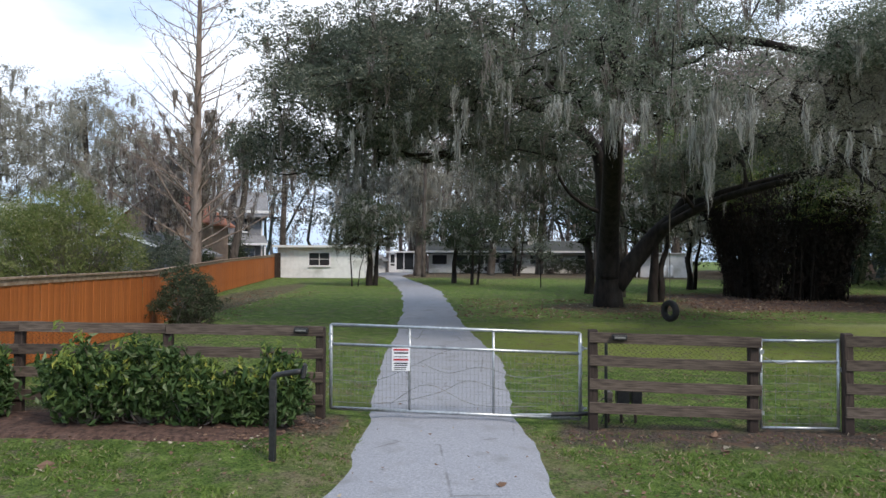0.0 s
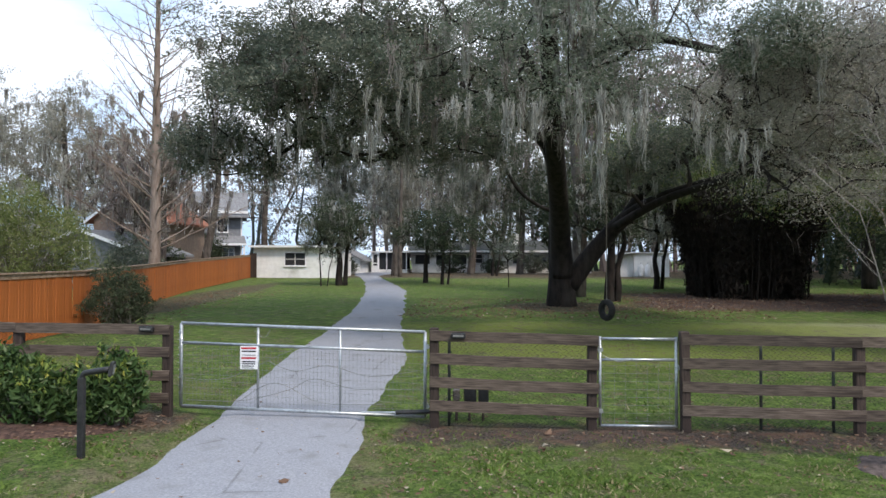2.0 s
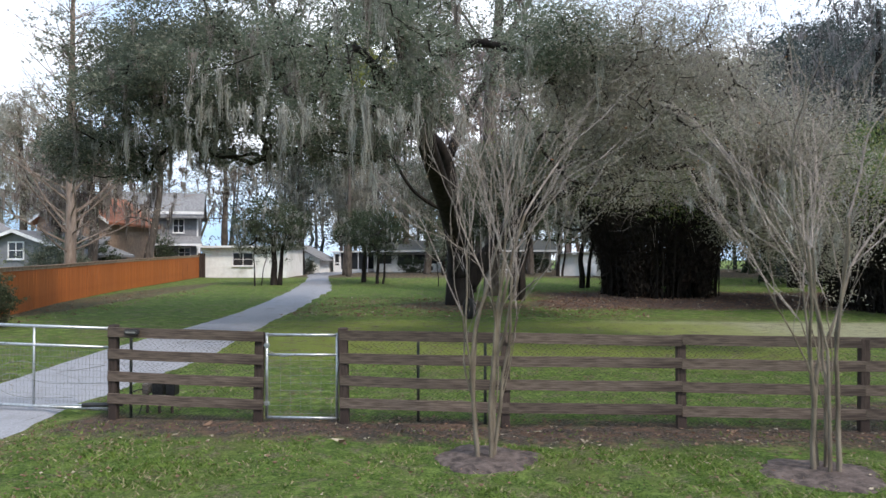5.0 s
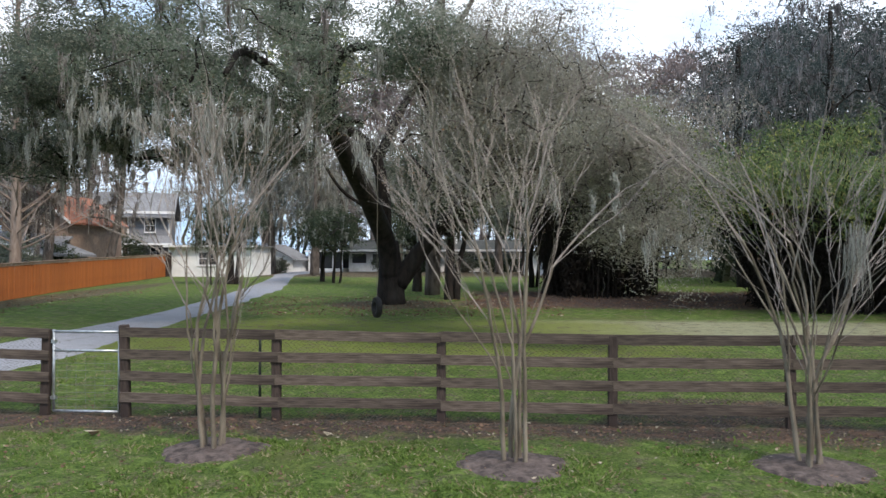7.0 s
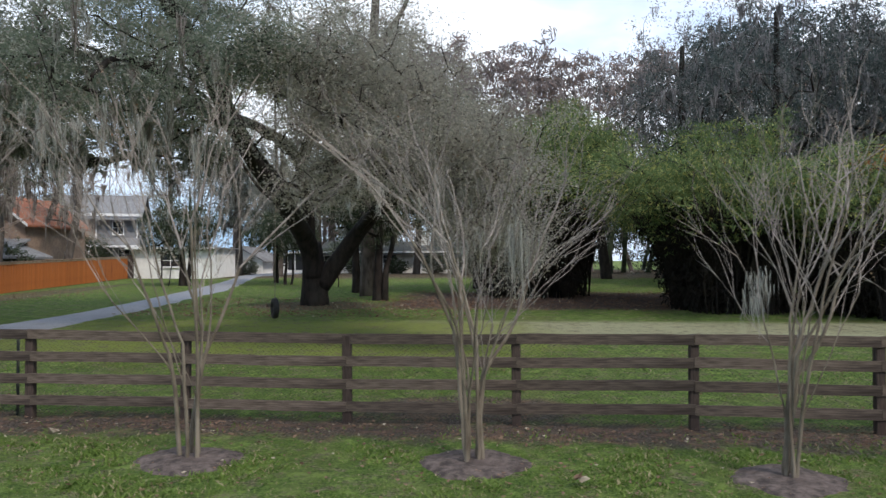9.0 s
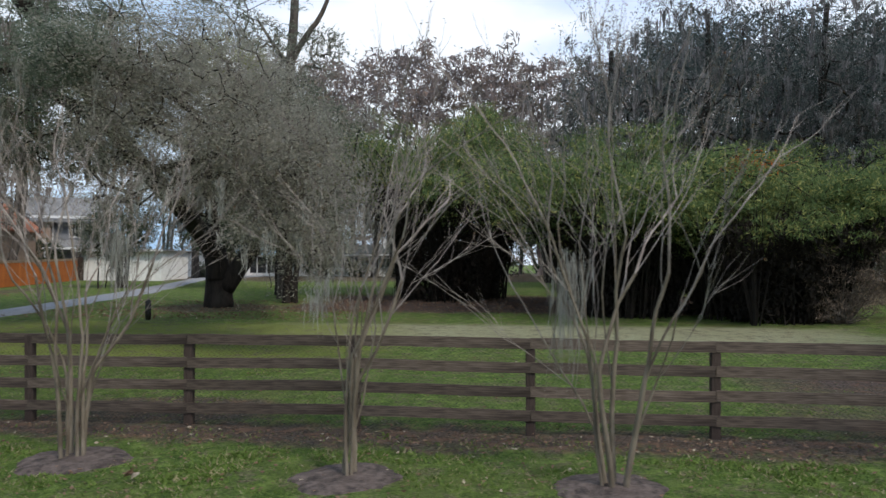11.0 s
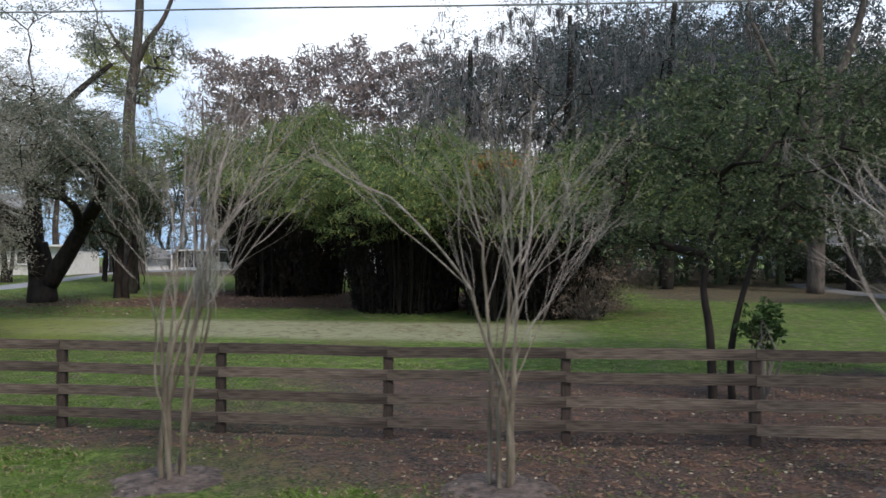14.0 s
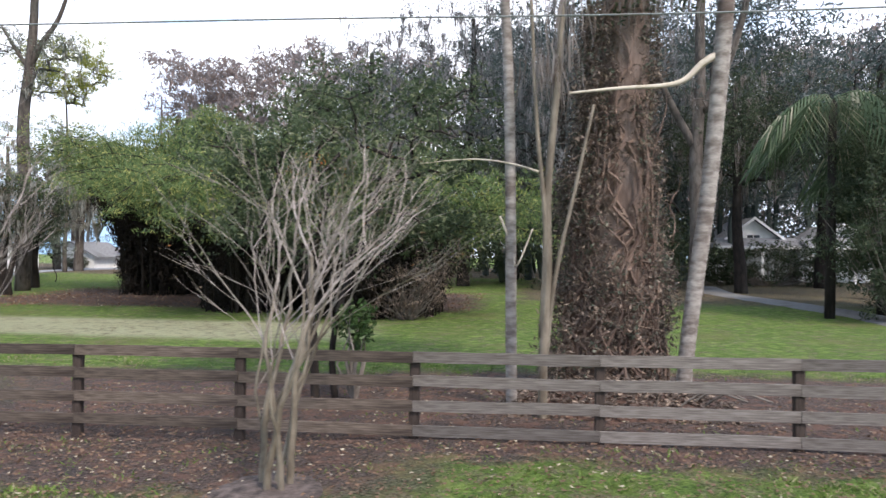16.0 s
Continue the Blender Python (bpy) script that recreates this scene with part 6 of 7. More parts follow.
small_tree(-7.3, 35.0, 5.6, 2.6, "leaf_dark", 401, 0.26, 150, 70, moss=120, label="dark evergreen tree with moss beside the driveway")
small_tree(-8.3, 34.2, 4.6, 1.6, "leaf_oak", 402, 0.06, 60, 50, moss=20, lowz=1.8)
small_tree(-1.94, 38.2, 5.2, 2.3, "leaf_dark", 403, 0.2, 110, 70, moss=30, two=False)
small_tree(-0.67, 36.4, 4.8, 2.2, "leaf_dark", 404, 0.13, 110, 70, moss=30)
small_tree(3.65, 33.7, 3.2, 0.9, "leaf_oak", 405, 0.04, 26, 40, moss=0, two=False, label="thin young tree on the lawn")
small_tree(5.9, 29.0, 6.4, 1.5, "leaf_dark", 406, 0.3, 90, 80, moss=20, two=False, label="ivy-clad trunk behind the live oak")
small_tree(8.1, 23.8, 6.6, 2.4, "leaf_dark", 407, 0.28, 120, 70, moss=80, label="dark forked tree behind the live oak")
small_tree(2.8, 50.0, 5.6, 2.5, "leaf_dark", 410, 0.16, 100, 70, moss=20)
small_tree(12.4, 47.5, 5.8, 2.6, "leaf_dark", 411, 0.16, 100, 70, moss=20)
small_tree(12.5, 33.0, 6.8, 2.8, "leaf_olive", 408, 0.2, 110, 60, moss=160, label="moss-hung tree near the white shed")


def mossy_tree(x, y, h, w, seed, leaf="leaf_oak", r=0.4, n=120, per=44, moss=260, lo=0.3, size=(0.12, 0.25), mm="moss", bark="bark_mid", label="tall old tree hung with moss", moss_len=(0.5, 2.6)):
    z = land(x, y)
    tr = [upright(x, y, h * 0.85 + z, r, (rng_of(seed).normal() * 0.8, 0), seed)]
    build_tree("moss_tree", label, "tree", (x, y, z), tr, [((x, y, z + h * (1 + lo) / 2), (w, w, h * (1 - lo) / 2), int(n * 1.12))], bark, leaf, seed, int(per * 1.7), size, 0.52, int(moss * 1.2), moss_len, (0.03, 0.07) if bark == "bark_oak" else (0.03, 0.075), 0.013, moss_per=9, moss_mat=mm, inner=0.3)


mossy_tree(-5.4, 49.0, 13, 2.7, 451, "leaf_olive", 0.45, 150, 30, 900, 0.16, mm="moss", label="moss-draped cypress beside the driveway")
mossy_tree(-10.5, 53.0, 15, 3.4, 452, "leaf_oak", 0.4, 150, 40, 620, 0.2)
mossy_tree(0.8, 56.0, 13, 4.0, 453, "leaf_oak", 0.4, 160, 50, 480, 0.26)
mossy_tree(5.5, 58.0, 14, 4.0, 454, "leaf_dark", 0.4, 160, 56, 240, 0.24)
mossy_tree(10.5, 54.0, 13, 3.8, 455, "leaf_dark", 0.4, 160, 56, 240, 0.24)
mossy_tree(17.5, 55.0, 14, 4.5, 456, "leaf_dark", 0.45, 130, 44, 160, 0.26)
mossy_tree(-17.0, 30.5, 12, 2.4, 457, "leaf_olive", 0.35, 90, 14, 420, 0.22, mm="moss_brown", label="moss-draped tree behind the cedar fence")
mossy_tree(-17.6, 38.0, 13, 3.0, 458, "leaf_olive", 0.35, 90, 16, 360, 0.25, mm="moss_brown")
mossy_tree(-21.5, 33.4, 11.5, 2.6, 466, "leaf_olive", 0.3, 80, 14, 260, 0.25, mm="moss_brown", label="grey moss-draped tree in a neighbouring yard")
mossy_tree(-19.4, 31.8, 9.0, 1.9, 467, "leaf_winter", 0.16, 90, 40, 200, 0.3, (0.08, 0.2), mm="moss_brown", label="brown winter tree in a neighbouring yard")
mossy_tree(-33, 47.0, 17, 6.0, 459, "leaf_olive", 0.4, 250, 70, 700, 0.2, (0.12, 0.3))
mossy_tree(-42, 48.0, 19, 6.5, 460, "leaf_olive", 0.4, 250, 70, 640, 0.2, (0.12, 0.3))
mossy_tree(-28, 52.0, 14, 4.0, 461, "leaf_olive", 0.5, 100, 30, 300, 0.25, mm="moss_brown")


# tall thin tree seen against the sky
def build_tall_pine():
    x, y = 7.0, 26.6
    z = land(x, y)
    tr = [(line((x, y, z - 0.2), (x + 0.1, y, 5), (x - 0.1, y, 10), (x + 0.3, y, 13.5), (x + 0.5, y, 17), (x + 0.4, y, 22)), 0.42, 0.16),
          (line((x + 0.3, y, 13.2), (x + 1.0, y - 0.1, 14.3), (x + 2.0, y, 15.8), (x + 2.8, y, 18)), 0.2, 0.08),
          (line((x + 0.2, y, 13.0), (x - 0.7, y, 14.2), (x - 1.6, y, 15.6)), 0.14, 0.05)]
    ov = [((x - 1.6, y, 14.6), (1.6, 1.2, 1.0), 26), ((x + 1.9, y, 14.0), (1.5, 1.2, 1.2), 26), ((x + 1.6, y, 18.5), (2.2, 1.6, 1.6), 40), ((x - 1.5, y, 18.5), (2.0, 1.6, 1.6), 40), ((x + 0.5, y, 12.2), (1.4, 1.0, 0.8), 12)]
    build_tree("tall_tree", "tall thin forked tree with sparse moss-hung tufts", "tree", (x, y, z), tr, ov, "bark_mid", "leaf_oak", 471, 34, (0.12, 0.26), 0.32, 150, (0.4, 1.3), (0.02, 0.06), 0.016, moss_per=10)


build_tall_pine()


def build_forked_oak():
    x, y = 44.4, 30.5
    z = land(x, y)
    tr = [(line((x, y, z - 0.2), (x + 0.1, y, 4), (x, y, 8), (x + 0.2, y, 12), (x + 0.2, y, 16), (x + 0.5, y, 21)), 0.46, 0.2),
          (line((x, y, 8.6), (x - 1.3, y - 0.1, 11.0), (x - 2.4, y - 0.2, 13.4), (x - 3.6, y - 0.2, 16.0)), 0.24, 0.1),
          (line((x + 0.2, y, 10.6), (x + 1.6, y, 13.2), (x + 2.6, y, 16.5), (x + 3.0, y, 19.5)), 0.28, 0.12)]
    ov = [((x - 3.0, y, 16.0), (2.4, 1.8, 1.8), 40), ((x + 3.0, y, 18.0), (2.4, 1.8, 2.0), 40), ((x, y, 19.5), (2.6, 1.8, 1.6), 30), ((x - 1.0, y, 11.5), (3.0, 1.6, 1.2), 26)]
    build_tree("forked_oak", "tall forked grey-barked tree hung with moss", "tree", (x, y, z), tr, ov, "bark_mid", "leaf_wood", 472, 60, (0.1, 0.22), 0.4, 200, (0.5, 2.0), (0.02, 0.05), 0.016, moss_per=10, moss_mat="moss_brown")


build_forked_oak()


small_tree(-4.7, 46.2, 20.6, 3.7, "leaf_yellow", 409, 0.2, 150, 80, (0.14, 0.3), 60, "yellow-green tree rising behind the live oak", False, 14.5, bark="bark_mid")


# bamboo clumps
def build_bamboo(x, y, r0, h, reach, seed, culms=150, leaf="leaf_bamboo", per=54, size=(0.12, 0.26), label="huge arching bamboo clump, dark within"):
    r = rng_of(seed)
    z = land(x, y)
    t = thing("bamboo_clump", label, "bamboo", (x, y, z), "bamboo clumps")
    wood = Geo()
    tufts = []
    bunches = [(r.uniform(0, 2 * math.pi), math.sqrt(r.uniform(0, 1)), r.uniform(0.82, 1.08), r.uniform(0.85, 1.2), r.uniform(0.45, 0.95)) for _ in range(30)]
    for k in range(culms):
        ba, bq, bh, bc, bs = bunches[k % 30]
        a = ba + r.normal() * 0.2
        q = r0 * min(1.0, bq + r.normal() * 0.12)
        p0 = np.array([math.cos(a) * q, math.sin(a) * q, -0.1])
        out = np.array([math.cos(a), math.sin(a), 0]) * (0.3 + 0.7 * q / r0)
        hh = h * bh * (1.04 - 0.26 * bq ** 2) * r.uniform(0.88, 1.06)
        rc = reach * bc * (0.4 + 0.75 * bq) * r.uniform(0.8, 1.15)
        sink = bs * r.uniform(0.8, 1.15)
        pts = []
        for f in np.linspace(0, 1, 9):
            bend = f ** 2.0
            pts.append(p0 + out * rc * bend + np.array([r.normal() * 0.05, r.normal() * 0.05, hh * (1.5 * f - sink * f ** 3.0) / (1.5 - 0.5 * sink)]))
        wood.tube(pts, np.linspace(0.034, 0.012, 9), 5, cap=False)
        for f in (0.40, 0.5, 0.6, 0.68, 0.76, 0.84, 0.92, 1.0):
            i = min(7, int(f * 8))
            c = np.asarray(pts[i]) * (1 - (f * 8 - i)) + np.asarray(pts[i + 1]) * (f * 8 - i)
            tufts.append(c + np.array([0, 0, -0.1]))
    part("culm_thicket", wood, M["culm"], t, "crowded culms, the shade within put into their colour", kind="stuff")
    tufts = np.asarray(tufts)
    turn = np.arctan2(tufts[:, 1], tufts[:, 0])
    tufts = tufts[tufts[:, 2] > h * (0.30 + 0.08 * np.sin(turn * 3 + seed) - 0.20 * np.maximum(0, np.cos(turn)))]
    g = Geo()
    leaf_cloud(g, tufts, int(per * 1.35), (0.50, 0.50, 0.26), size, r, 0.24, 0.7, 0.2, True, 0.36)
    part("leaves", g, M[leaf], t)
    # leaf skirt added to fill the hollow base, its shade painted in near-black
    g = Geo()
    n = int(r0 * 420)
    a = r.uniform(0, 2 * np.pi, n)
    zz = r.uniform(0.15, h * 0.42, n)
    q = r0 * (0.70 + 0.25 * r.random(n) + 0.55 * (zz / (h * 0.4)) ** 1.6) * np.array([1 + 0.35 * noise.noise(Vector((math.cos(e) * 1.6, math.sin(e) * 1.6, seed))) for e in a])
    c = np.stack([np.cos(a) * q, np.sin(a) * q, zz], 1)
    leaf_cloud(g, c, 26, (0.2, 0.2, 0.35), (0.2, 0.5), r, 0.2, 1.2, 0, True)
    part("dead_foliage", g, M["culm"], t, "dead leaves and sheaths filling the hollow, shade put into their colour", kind="stuff")
    return t


build_bamboo(15.9, 27.6, 2.9, 13.0, 4.8, 501, 210)
build_bamboo(23.6, 19.8, 2.2, 9.8, 4.8, 502, 200)
build_bamboo(29.1, 18.9, 2.8, 8.2, 4.0, 503, 160)
build_round_shrub("rust_shrub", "sprigs of rust-orange leaves on top of the bamboo", (27.6, 15.6, 5.85), (1.3, 0.7, 0.35), "leaf_rust", 505, 34, 14, (0.1, 0.2), 0.2, stems="culm")

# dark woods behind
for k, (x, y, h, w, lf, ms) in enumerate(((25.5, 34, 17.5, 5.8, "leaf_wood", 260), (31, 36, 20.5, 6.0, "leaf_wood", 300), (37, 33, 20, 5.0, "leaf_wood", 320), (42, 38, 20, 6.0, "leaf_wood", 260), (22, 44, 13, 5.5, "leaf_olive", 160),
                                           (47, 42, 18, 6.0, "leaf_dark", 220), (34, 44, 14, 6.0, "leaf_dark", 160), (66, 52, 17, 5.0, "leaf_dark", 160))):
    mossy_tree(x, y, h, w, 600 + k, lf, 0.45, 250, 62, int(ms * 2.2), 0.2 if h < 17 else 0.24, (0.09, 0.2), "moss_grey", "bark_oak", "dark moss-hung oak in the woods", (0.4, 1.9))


def far_wood(name, label, x0, x1, y, hlo, hhi, leaf, seed, n, size=(0.2, 0.45), slim=0.4, rise=0.0):
    """A wood too far to tell tree from tree."""
    r = rng_of(seed)
    g = Geo()
    xs = r.uniform(x0, x1, n)
    hs = np.array([hlo + (hhi - hlo) * (0.5 + 0.5 * noise.noise(Vector((a * 0.10, seed, 0)))) for a in xs])
    zs = 1 + hs * r.uniform(0.0, 1.0, n) ** 0.5
    c = np.stack([xs, y + r.normal(size=n) * 3.0, zs], 1)
    leaf_cloud(g, c, 42, (0.8, 0.8, 0.6), size, r, slim, -rise, 0, True, 0.62)
    for k in range(n // 40):
        x = r.uniform(x0, x1)
        yy = y + r.normal() * 3
        g.tube([(x, yy, 0.8), (x + r.normal(), yy, 5), (x + r.normal(), yy, hhi * 0.75)], [0.3, 0.22, 0.1], 5, cap=False)
    ob = solid(name, g, M[leaf], label, "trees", kind="stuff")
    return ob


far_wood("far_woods", "grey-brown winter woods beyond the houses", -90, -30, 78, 8, 13, "leaf_olive", 701, 700)
mossy_tree(-13.5, 60.0, 15, 4.0, 462, "leaf_olive", 0.5, 110, 30, 300, 0.25)
mossy_tree(-8.0, 72.0, 17, 4.5, 463, "leaf_oak", 0.5, 110, 36, 260, 0.2)
mossy_tree(-19.5, 57.0, 15, 3.6, 464, "leaf_olive", 0.4, 100, 26, 260, 0.3, mm="moss_brown")
mossy_tree(-2.5, 66.0, 16, 4.2, 465, "leaf_olive", 0.5, 110, 34, 260, 0.24)
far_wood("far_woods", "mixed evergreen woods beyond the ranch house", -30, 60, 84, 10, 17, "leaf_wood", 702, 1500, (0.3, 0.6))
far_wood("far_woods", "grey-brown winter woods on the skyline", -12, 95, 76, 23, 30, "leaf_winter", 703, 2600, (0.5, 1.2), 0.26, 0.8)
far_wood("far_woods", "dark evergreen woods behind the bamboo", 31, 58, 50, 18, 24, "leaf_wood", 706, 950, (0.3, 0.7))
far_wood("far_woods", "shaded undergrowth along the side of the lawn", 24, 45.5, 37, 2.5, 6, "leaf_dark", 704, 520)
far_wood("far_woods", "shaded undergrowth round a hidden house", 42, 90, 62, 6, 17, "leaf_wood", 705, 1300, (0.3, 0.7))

far_wood("far_woods", "dark undergrowth behind the white shed", 16, 40, 62, 5, 9, "leaf_dark", 707, 420, (0.25, 0.5))

mossy_tree(54.0, 38.5, 16, 6.5, 621, "leaf_dark", 0.5, 170, 60, 200, 0.42, (0.12, 0.26), "moss_brown", "bark_oak", "dark spreading oak shading a house")
mossy_tree(47.5, 33.0, 13, 4.6, 622, "leaf_dark", 0.4, 130, 60, 200, 0.40, (0.12, 0.26), "moss_brown", "bark_oak", "dark spreading oak beside the lane")
mossy_tree(60.5, 33.0, 15, 5.5, 623, "leaf_dark", 0.4, 150, 60, 160, 0.34, (0.12, 0.26), "moss_brown", "bark_oak", "dark spreading oak shading a house")

# holly-like tree just behind the fence
hx, hy = 31.85, 2.75
hz = land(hx, hy)
build_tree("holly_tree", "low dark-leaved tree just behind the fence", "tree", (hx, hy, hz),
           [(line((hx, hy, hz - 0.2), (hx - 0.05, hy, 1.2), (hx - 0.15, hy, 2.2), (hx + 0.2, hy, 3.6)), 0.085, 0.04), (line((hx + 0.35, hy + 0.1, hz - 0.2), (hx + 0.3, hy, 1.0), (hx + 0.6, hy, 2.3), (hx + 1.1, hy, 3.7)), 0.07, 0.03)],
           [((hx + 0.1, hy + 0.6, 3.2), (3.4, 2.0, 0.55), 92), ((hx + 0.5, hy + 0.4, 4.3), (3.2, 2.0, 0.6), 92), ((hx + 0.8, hy + 0.5, 5.4), (2.2, 1.6, 0.5), 46)], "bark_oak", "leaf_holly", 801, 96, (0.06, 0.13), 0.26, 40, (0.2, 0.7), (0.01, 0.025), 0.010, moss_per=8, moss_mat="moss_brown")
build_round_shrub("sapling", "broad-leaved sapling behind the fence", (32.6, 2.6, 1.35), (0.42, 0.35, 0.45), "leaf_hedge", 802, 40, 10, (0.1, 0.18), 0.08, 0.45)


# ringed pale palms and the vine-covered tree
def build_pale_trunk(pts, r0, r1, label, seed, fronds=False):
    p = smooth_line(pts, 8)
    n = len(p)
    t = thing("pale_palm", label, "tree", tuple(p[0]), "pale trunks behind the fence")
    r = np.linspace(r0, r1, n)
    q, rad = [], []
    for k in range(n - 1):
        for f in (0.0, 0.3, 0.6, 0.9):
            q.append(p[k] * (1 - f) + p[k + 1] * f)
            rad.append(r[k] * (1.0 if f != 0.9 else 1.04))
    q.append(p[-1])
    rad.append(r[-1])
    g = Geo()
    g.tube(np.asarray(q) - p[0], rad, 12)
    part("trunk", g, M["bark_palm"], t, smooth_faces=True)
    return t


build_pale_trunk([(35.34, 1.98, -0.1), (35.32, 1.97, 1.2), (35.3, 1.95, 3.2), (35.26, 1.95, 5.2), (35.15, 1.95, 7.4), (35.1, 1.95, 9.5)], 0.092, 0.075, "slender pale ringed trunk behind the fence", 1)
build_pale_trunk([(38.08, 2.62, -0.1), (38.16, 2.65, 1.0), (38.3, 2.65, 2.2), (38.46, 2.65, 3.4), (38.62, 2.65, 5.0), (38.78, 2.65, 7.0), (38.95, 2.65, 9.5)], 0.125, 0.14, "leaning pale ringed trunk behind the fence", 2)

mt = thing("slim_tree", "slim leaning multi-stemmed tree with peeling bark", "tree", (35.82, 1.3, 0.0))
for pts, a, b in (([(0, 0, -0.1), (0.0, 0, 1.05), (0.06, 0, 2.4), (0.05, 0.05, 3.6), (0.18, 0.1, 5.2), (0.3, 0.1, 7.2)], 0.075, 0.05),
                  ([(0.03, 0, 1.0), (0.17, 0, 2.3), (0.45, 0, 3.6), (0.72, 0, 4.87)], 0.04, 0.02),
                  ([(-0.03, 0, 1.4), (0.02, 0, 3.0), (-0.12, 0, 4.6), (-0.22, 0, 6.6)], 0.045, 0.025)):
    g = Geo()
    g.tube(smooth_line(pts, 4), np.linspace(a, b, (len(pts) - 1) * 4 + 1), 8)
    part("stem", g, M["bark_myrtle"], mt, smooth_faces=True)
g = Geo()
moss_cloud(g, np.array([(0.2, 0.1, 5.6), (0.28, 0.1, 5.9), (-0.1, 0, 5.6), (0.3, 0.1, 6.5)]), 40, (0.6, 1.6), (0.01, 0.03), rng_of(9), 0.15)
part("hanging_moss", g, M["moss_brown"], mt)

bt = thing("bare_bough", "long bare pale bough growing from a leaning trunk", "branch", (38.55, 2.65, 5.85))
g = Geo()
g.tube(smooth_line([(0.1, 0, 0.1), (-0.16, -0.03, -0.05), (-0.45, -0.05, -0.32), (-0.8, -0.1, -0.42), (-1.5, -0.2, -0.47), (-2.35, -0.3, -0.56)], 5), np.linspace(0.07, 0.02, 26), 7)
part("bough", g, M["pale_wood"], bt, smooth_faces=True)
bt2 = thing("bare_bough", "thin bare arching bough", "branch", (35.75, 1.9, 3.95))
g = Geo()
g.tube(smooth_line([(0, 0, 0), (-0.5, -0.05, 0.14), (-1.1, -0.1, 0.20), (-1.9, -0.2, 0.12)], 5), np.linspace(0.02, 0.007, 16), 5)
g.tube(smooth_line([(-0.1, 0.02, -0.9), (-0.35, 0, -1.5), (-0.42, 0, -1.2), (-0.62, 0, -0.7)], 5), np.linspace(0.012, 0.02, 16), 5)
part("bough", g, M["pale_wood"], bt2, smooth_faces=True)


def build_vine_tree():
    x, y = 37.05, 3.4
    z = land(x, y)
    t = thing("vine_tree", "big tree wholly wrapped in brown vines", "tree", (x, y, z))
    r = rng_of(31)
    trunk = smooth_line([(0, 0, -0.2), (0, 0, 0.6), (0.05, 0, 2.2), (0.12, 0, 4.4), (0.2, 0, 7.0), (0.3, 0, 10.5)], 4)
    g = Geo()
    g.tube(trunk, np.linspace(0.72, 0.34, len(trunk)), 16)
    part("trunk", g, M["bark_strip"], t, "pinkish-brown bark between the vines", True)
    g = Geo()
    for k in range(120):
        a = r.uniform(0, 2 * math.pi)
        h = 0.0
        pts = []
        rad = r.uniform(0.66, 1.0)
        top = r.uniform(2.0, 7.5) if abs((a - 1.5 * math.pi - 0.15 + math.pi) % (2 * math.pi) - math.pi) > 0.45 else r.uniform(1.6, 2.6)
        while h < top:
            shrink = 1 - 0.5 * min(1, h / 7.0) if h > 0.8 else 1.0
            pts.append((math.cos(a) * rad * shrink, math.sin(a) * rad * shrink, h))
            a += r.normal() * 0.24
            h += r.uniform(0.12, 0.4)
        if len(pts) > 3:
            g.tube(smooth_line(pts, 2), r.uniform(0.008, 0.035), 4, cap=False)
    part("vine_tangle", g, M["bark_vine"], t, "tangled brown vine stems", kind="stuff")
    for k in range(7):
        x0 = r.uniform(0.3, 1.1)
        g = Geo()
        top = r.uniform(3.6, 6.2)
        pts = [(x0 + 0.15 * math.sin(h * 1.7 + k) + 0.05 * r.normal(), -0.7 + 0.1 * r.normal(), h) for h in np.linspace(top, r.uniform(1.6, 2.8), 8)]
        g.tube(smooth_line(pts, 4), 0.009, 5)
        part("hanging_vine", g, M["bark_vine"], t)
    n = 2600
    a = r.uniform(0, 2 * np.pi, n)
    h = 6.8 * r.random(n) ** 1.15
    front = (np.abs(np.mod(a - 1.5 * np.pi - 0.3 + np.pi, 2 * np.pi) - np.pi) < 0.36 + 0.15 * np.sin(h * 2.3)) & (h > 2.0) & (r.random(n) < 0.85)
    a = np.where(front, r.uniform(2.2, 4.2, n), a)
    lump = np.array([noise.noise(Vector((math.cos(q) * 1.4, math.sin(q) * 1.4, e * 0.7))) for q, e in zip(a, h)])
    rad = (0.80 + 0.25 * r.random(n) + 0.35 * lump) * np.where(h > 0.8, 1 - 0.45 * np.minimum(1, h / 7), 1.0) + 0.15 * np.exp(-((h - 1.4) ** 2))
    c = np.stack([np.cos(a) * rad, np.sin(a) * rad, h], 1)
    g = Geo()
    leaf_cloud(g, c, 11, 0.13, (0.04, 0.13), r, 0.3, 0.6)
    for p in c[::3]:
        d = unit(r.normal(size=3) + np.array([0, 0, -0.3]))
        g.tube([p, p + d * 0.18, p + d * 0.34 + r.normal(size=3) * 0.06], [0.006, 0.004, 0.002], 3, cap=False)
    part("dead_vine_foliage", g, M["leaf_vine"], t, "dry brown vine leaves and twigs", kind="stuff")
    pick = c[r.random(n) < 0.3]
    g = Geo()
    leaf_cloud(g, pick, 5, 0.08, (0.05, 0.10), r, 0.6)
    part("ivy", g, M["leaf_oak"], t, "scattered green ivy leaves")
    tg = in_oval(r, (0.1, 0, 9.0), (2.6, 2.2, 2.4), 130, 0.4)
    g = Geo()
    leaf_cloud(g, tg, 60, 0.4, (0.08, 0.2), r, 0.3, 0.4)
    part("crown", g, M["leaf_dark"], t)
    g = Geo()
    moss_cloud(g, tg[tg[:, 2] < 9.5], 14, (0.5, 1.6), (0.01, 0.04), r)
    part("hanging_moss", g, M["moss_brown"], t)
    return t


build_vine_tree()

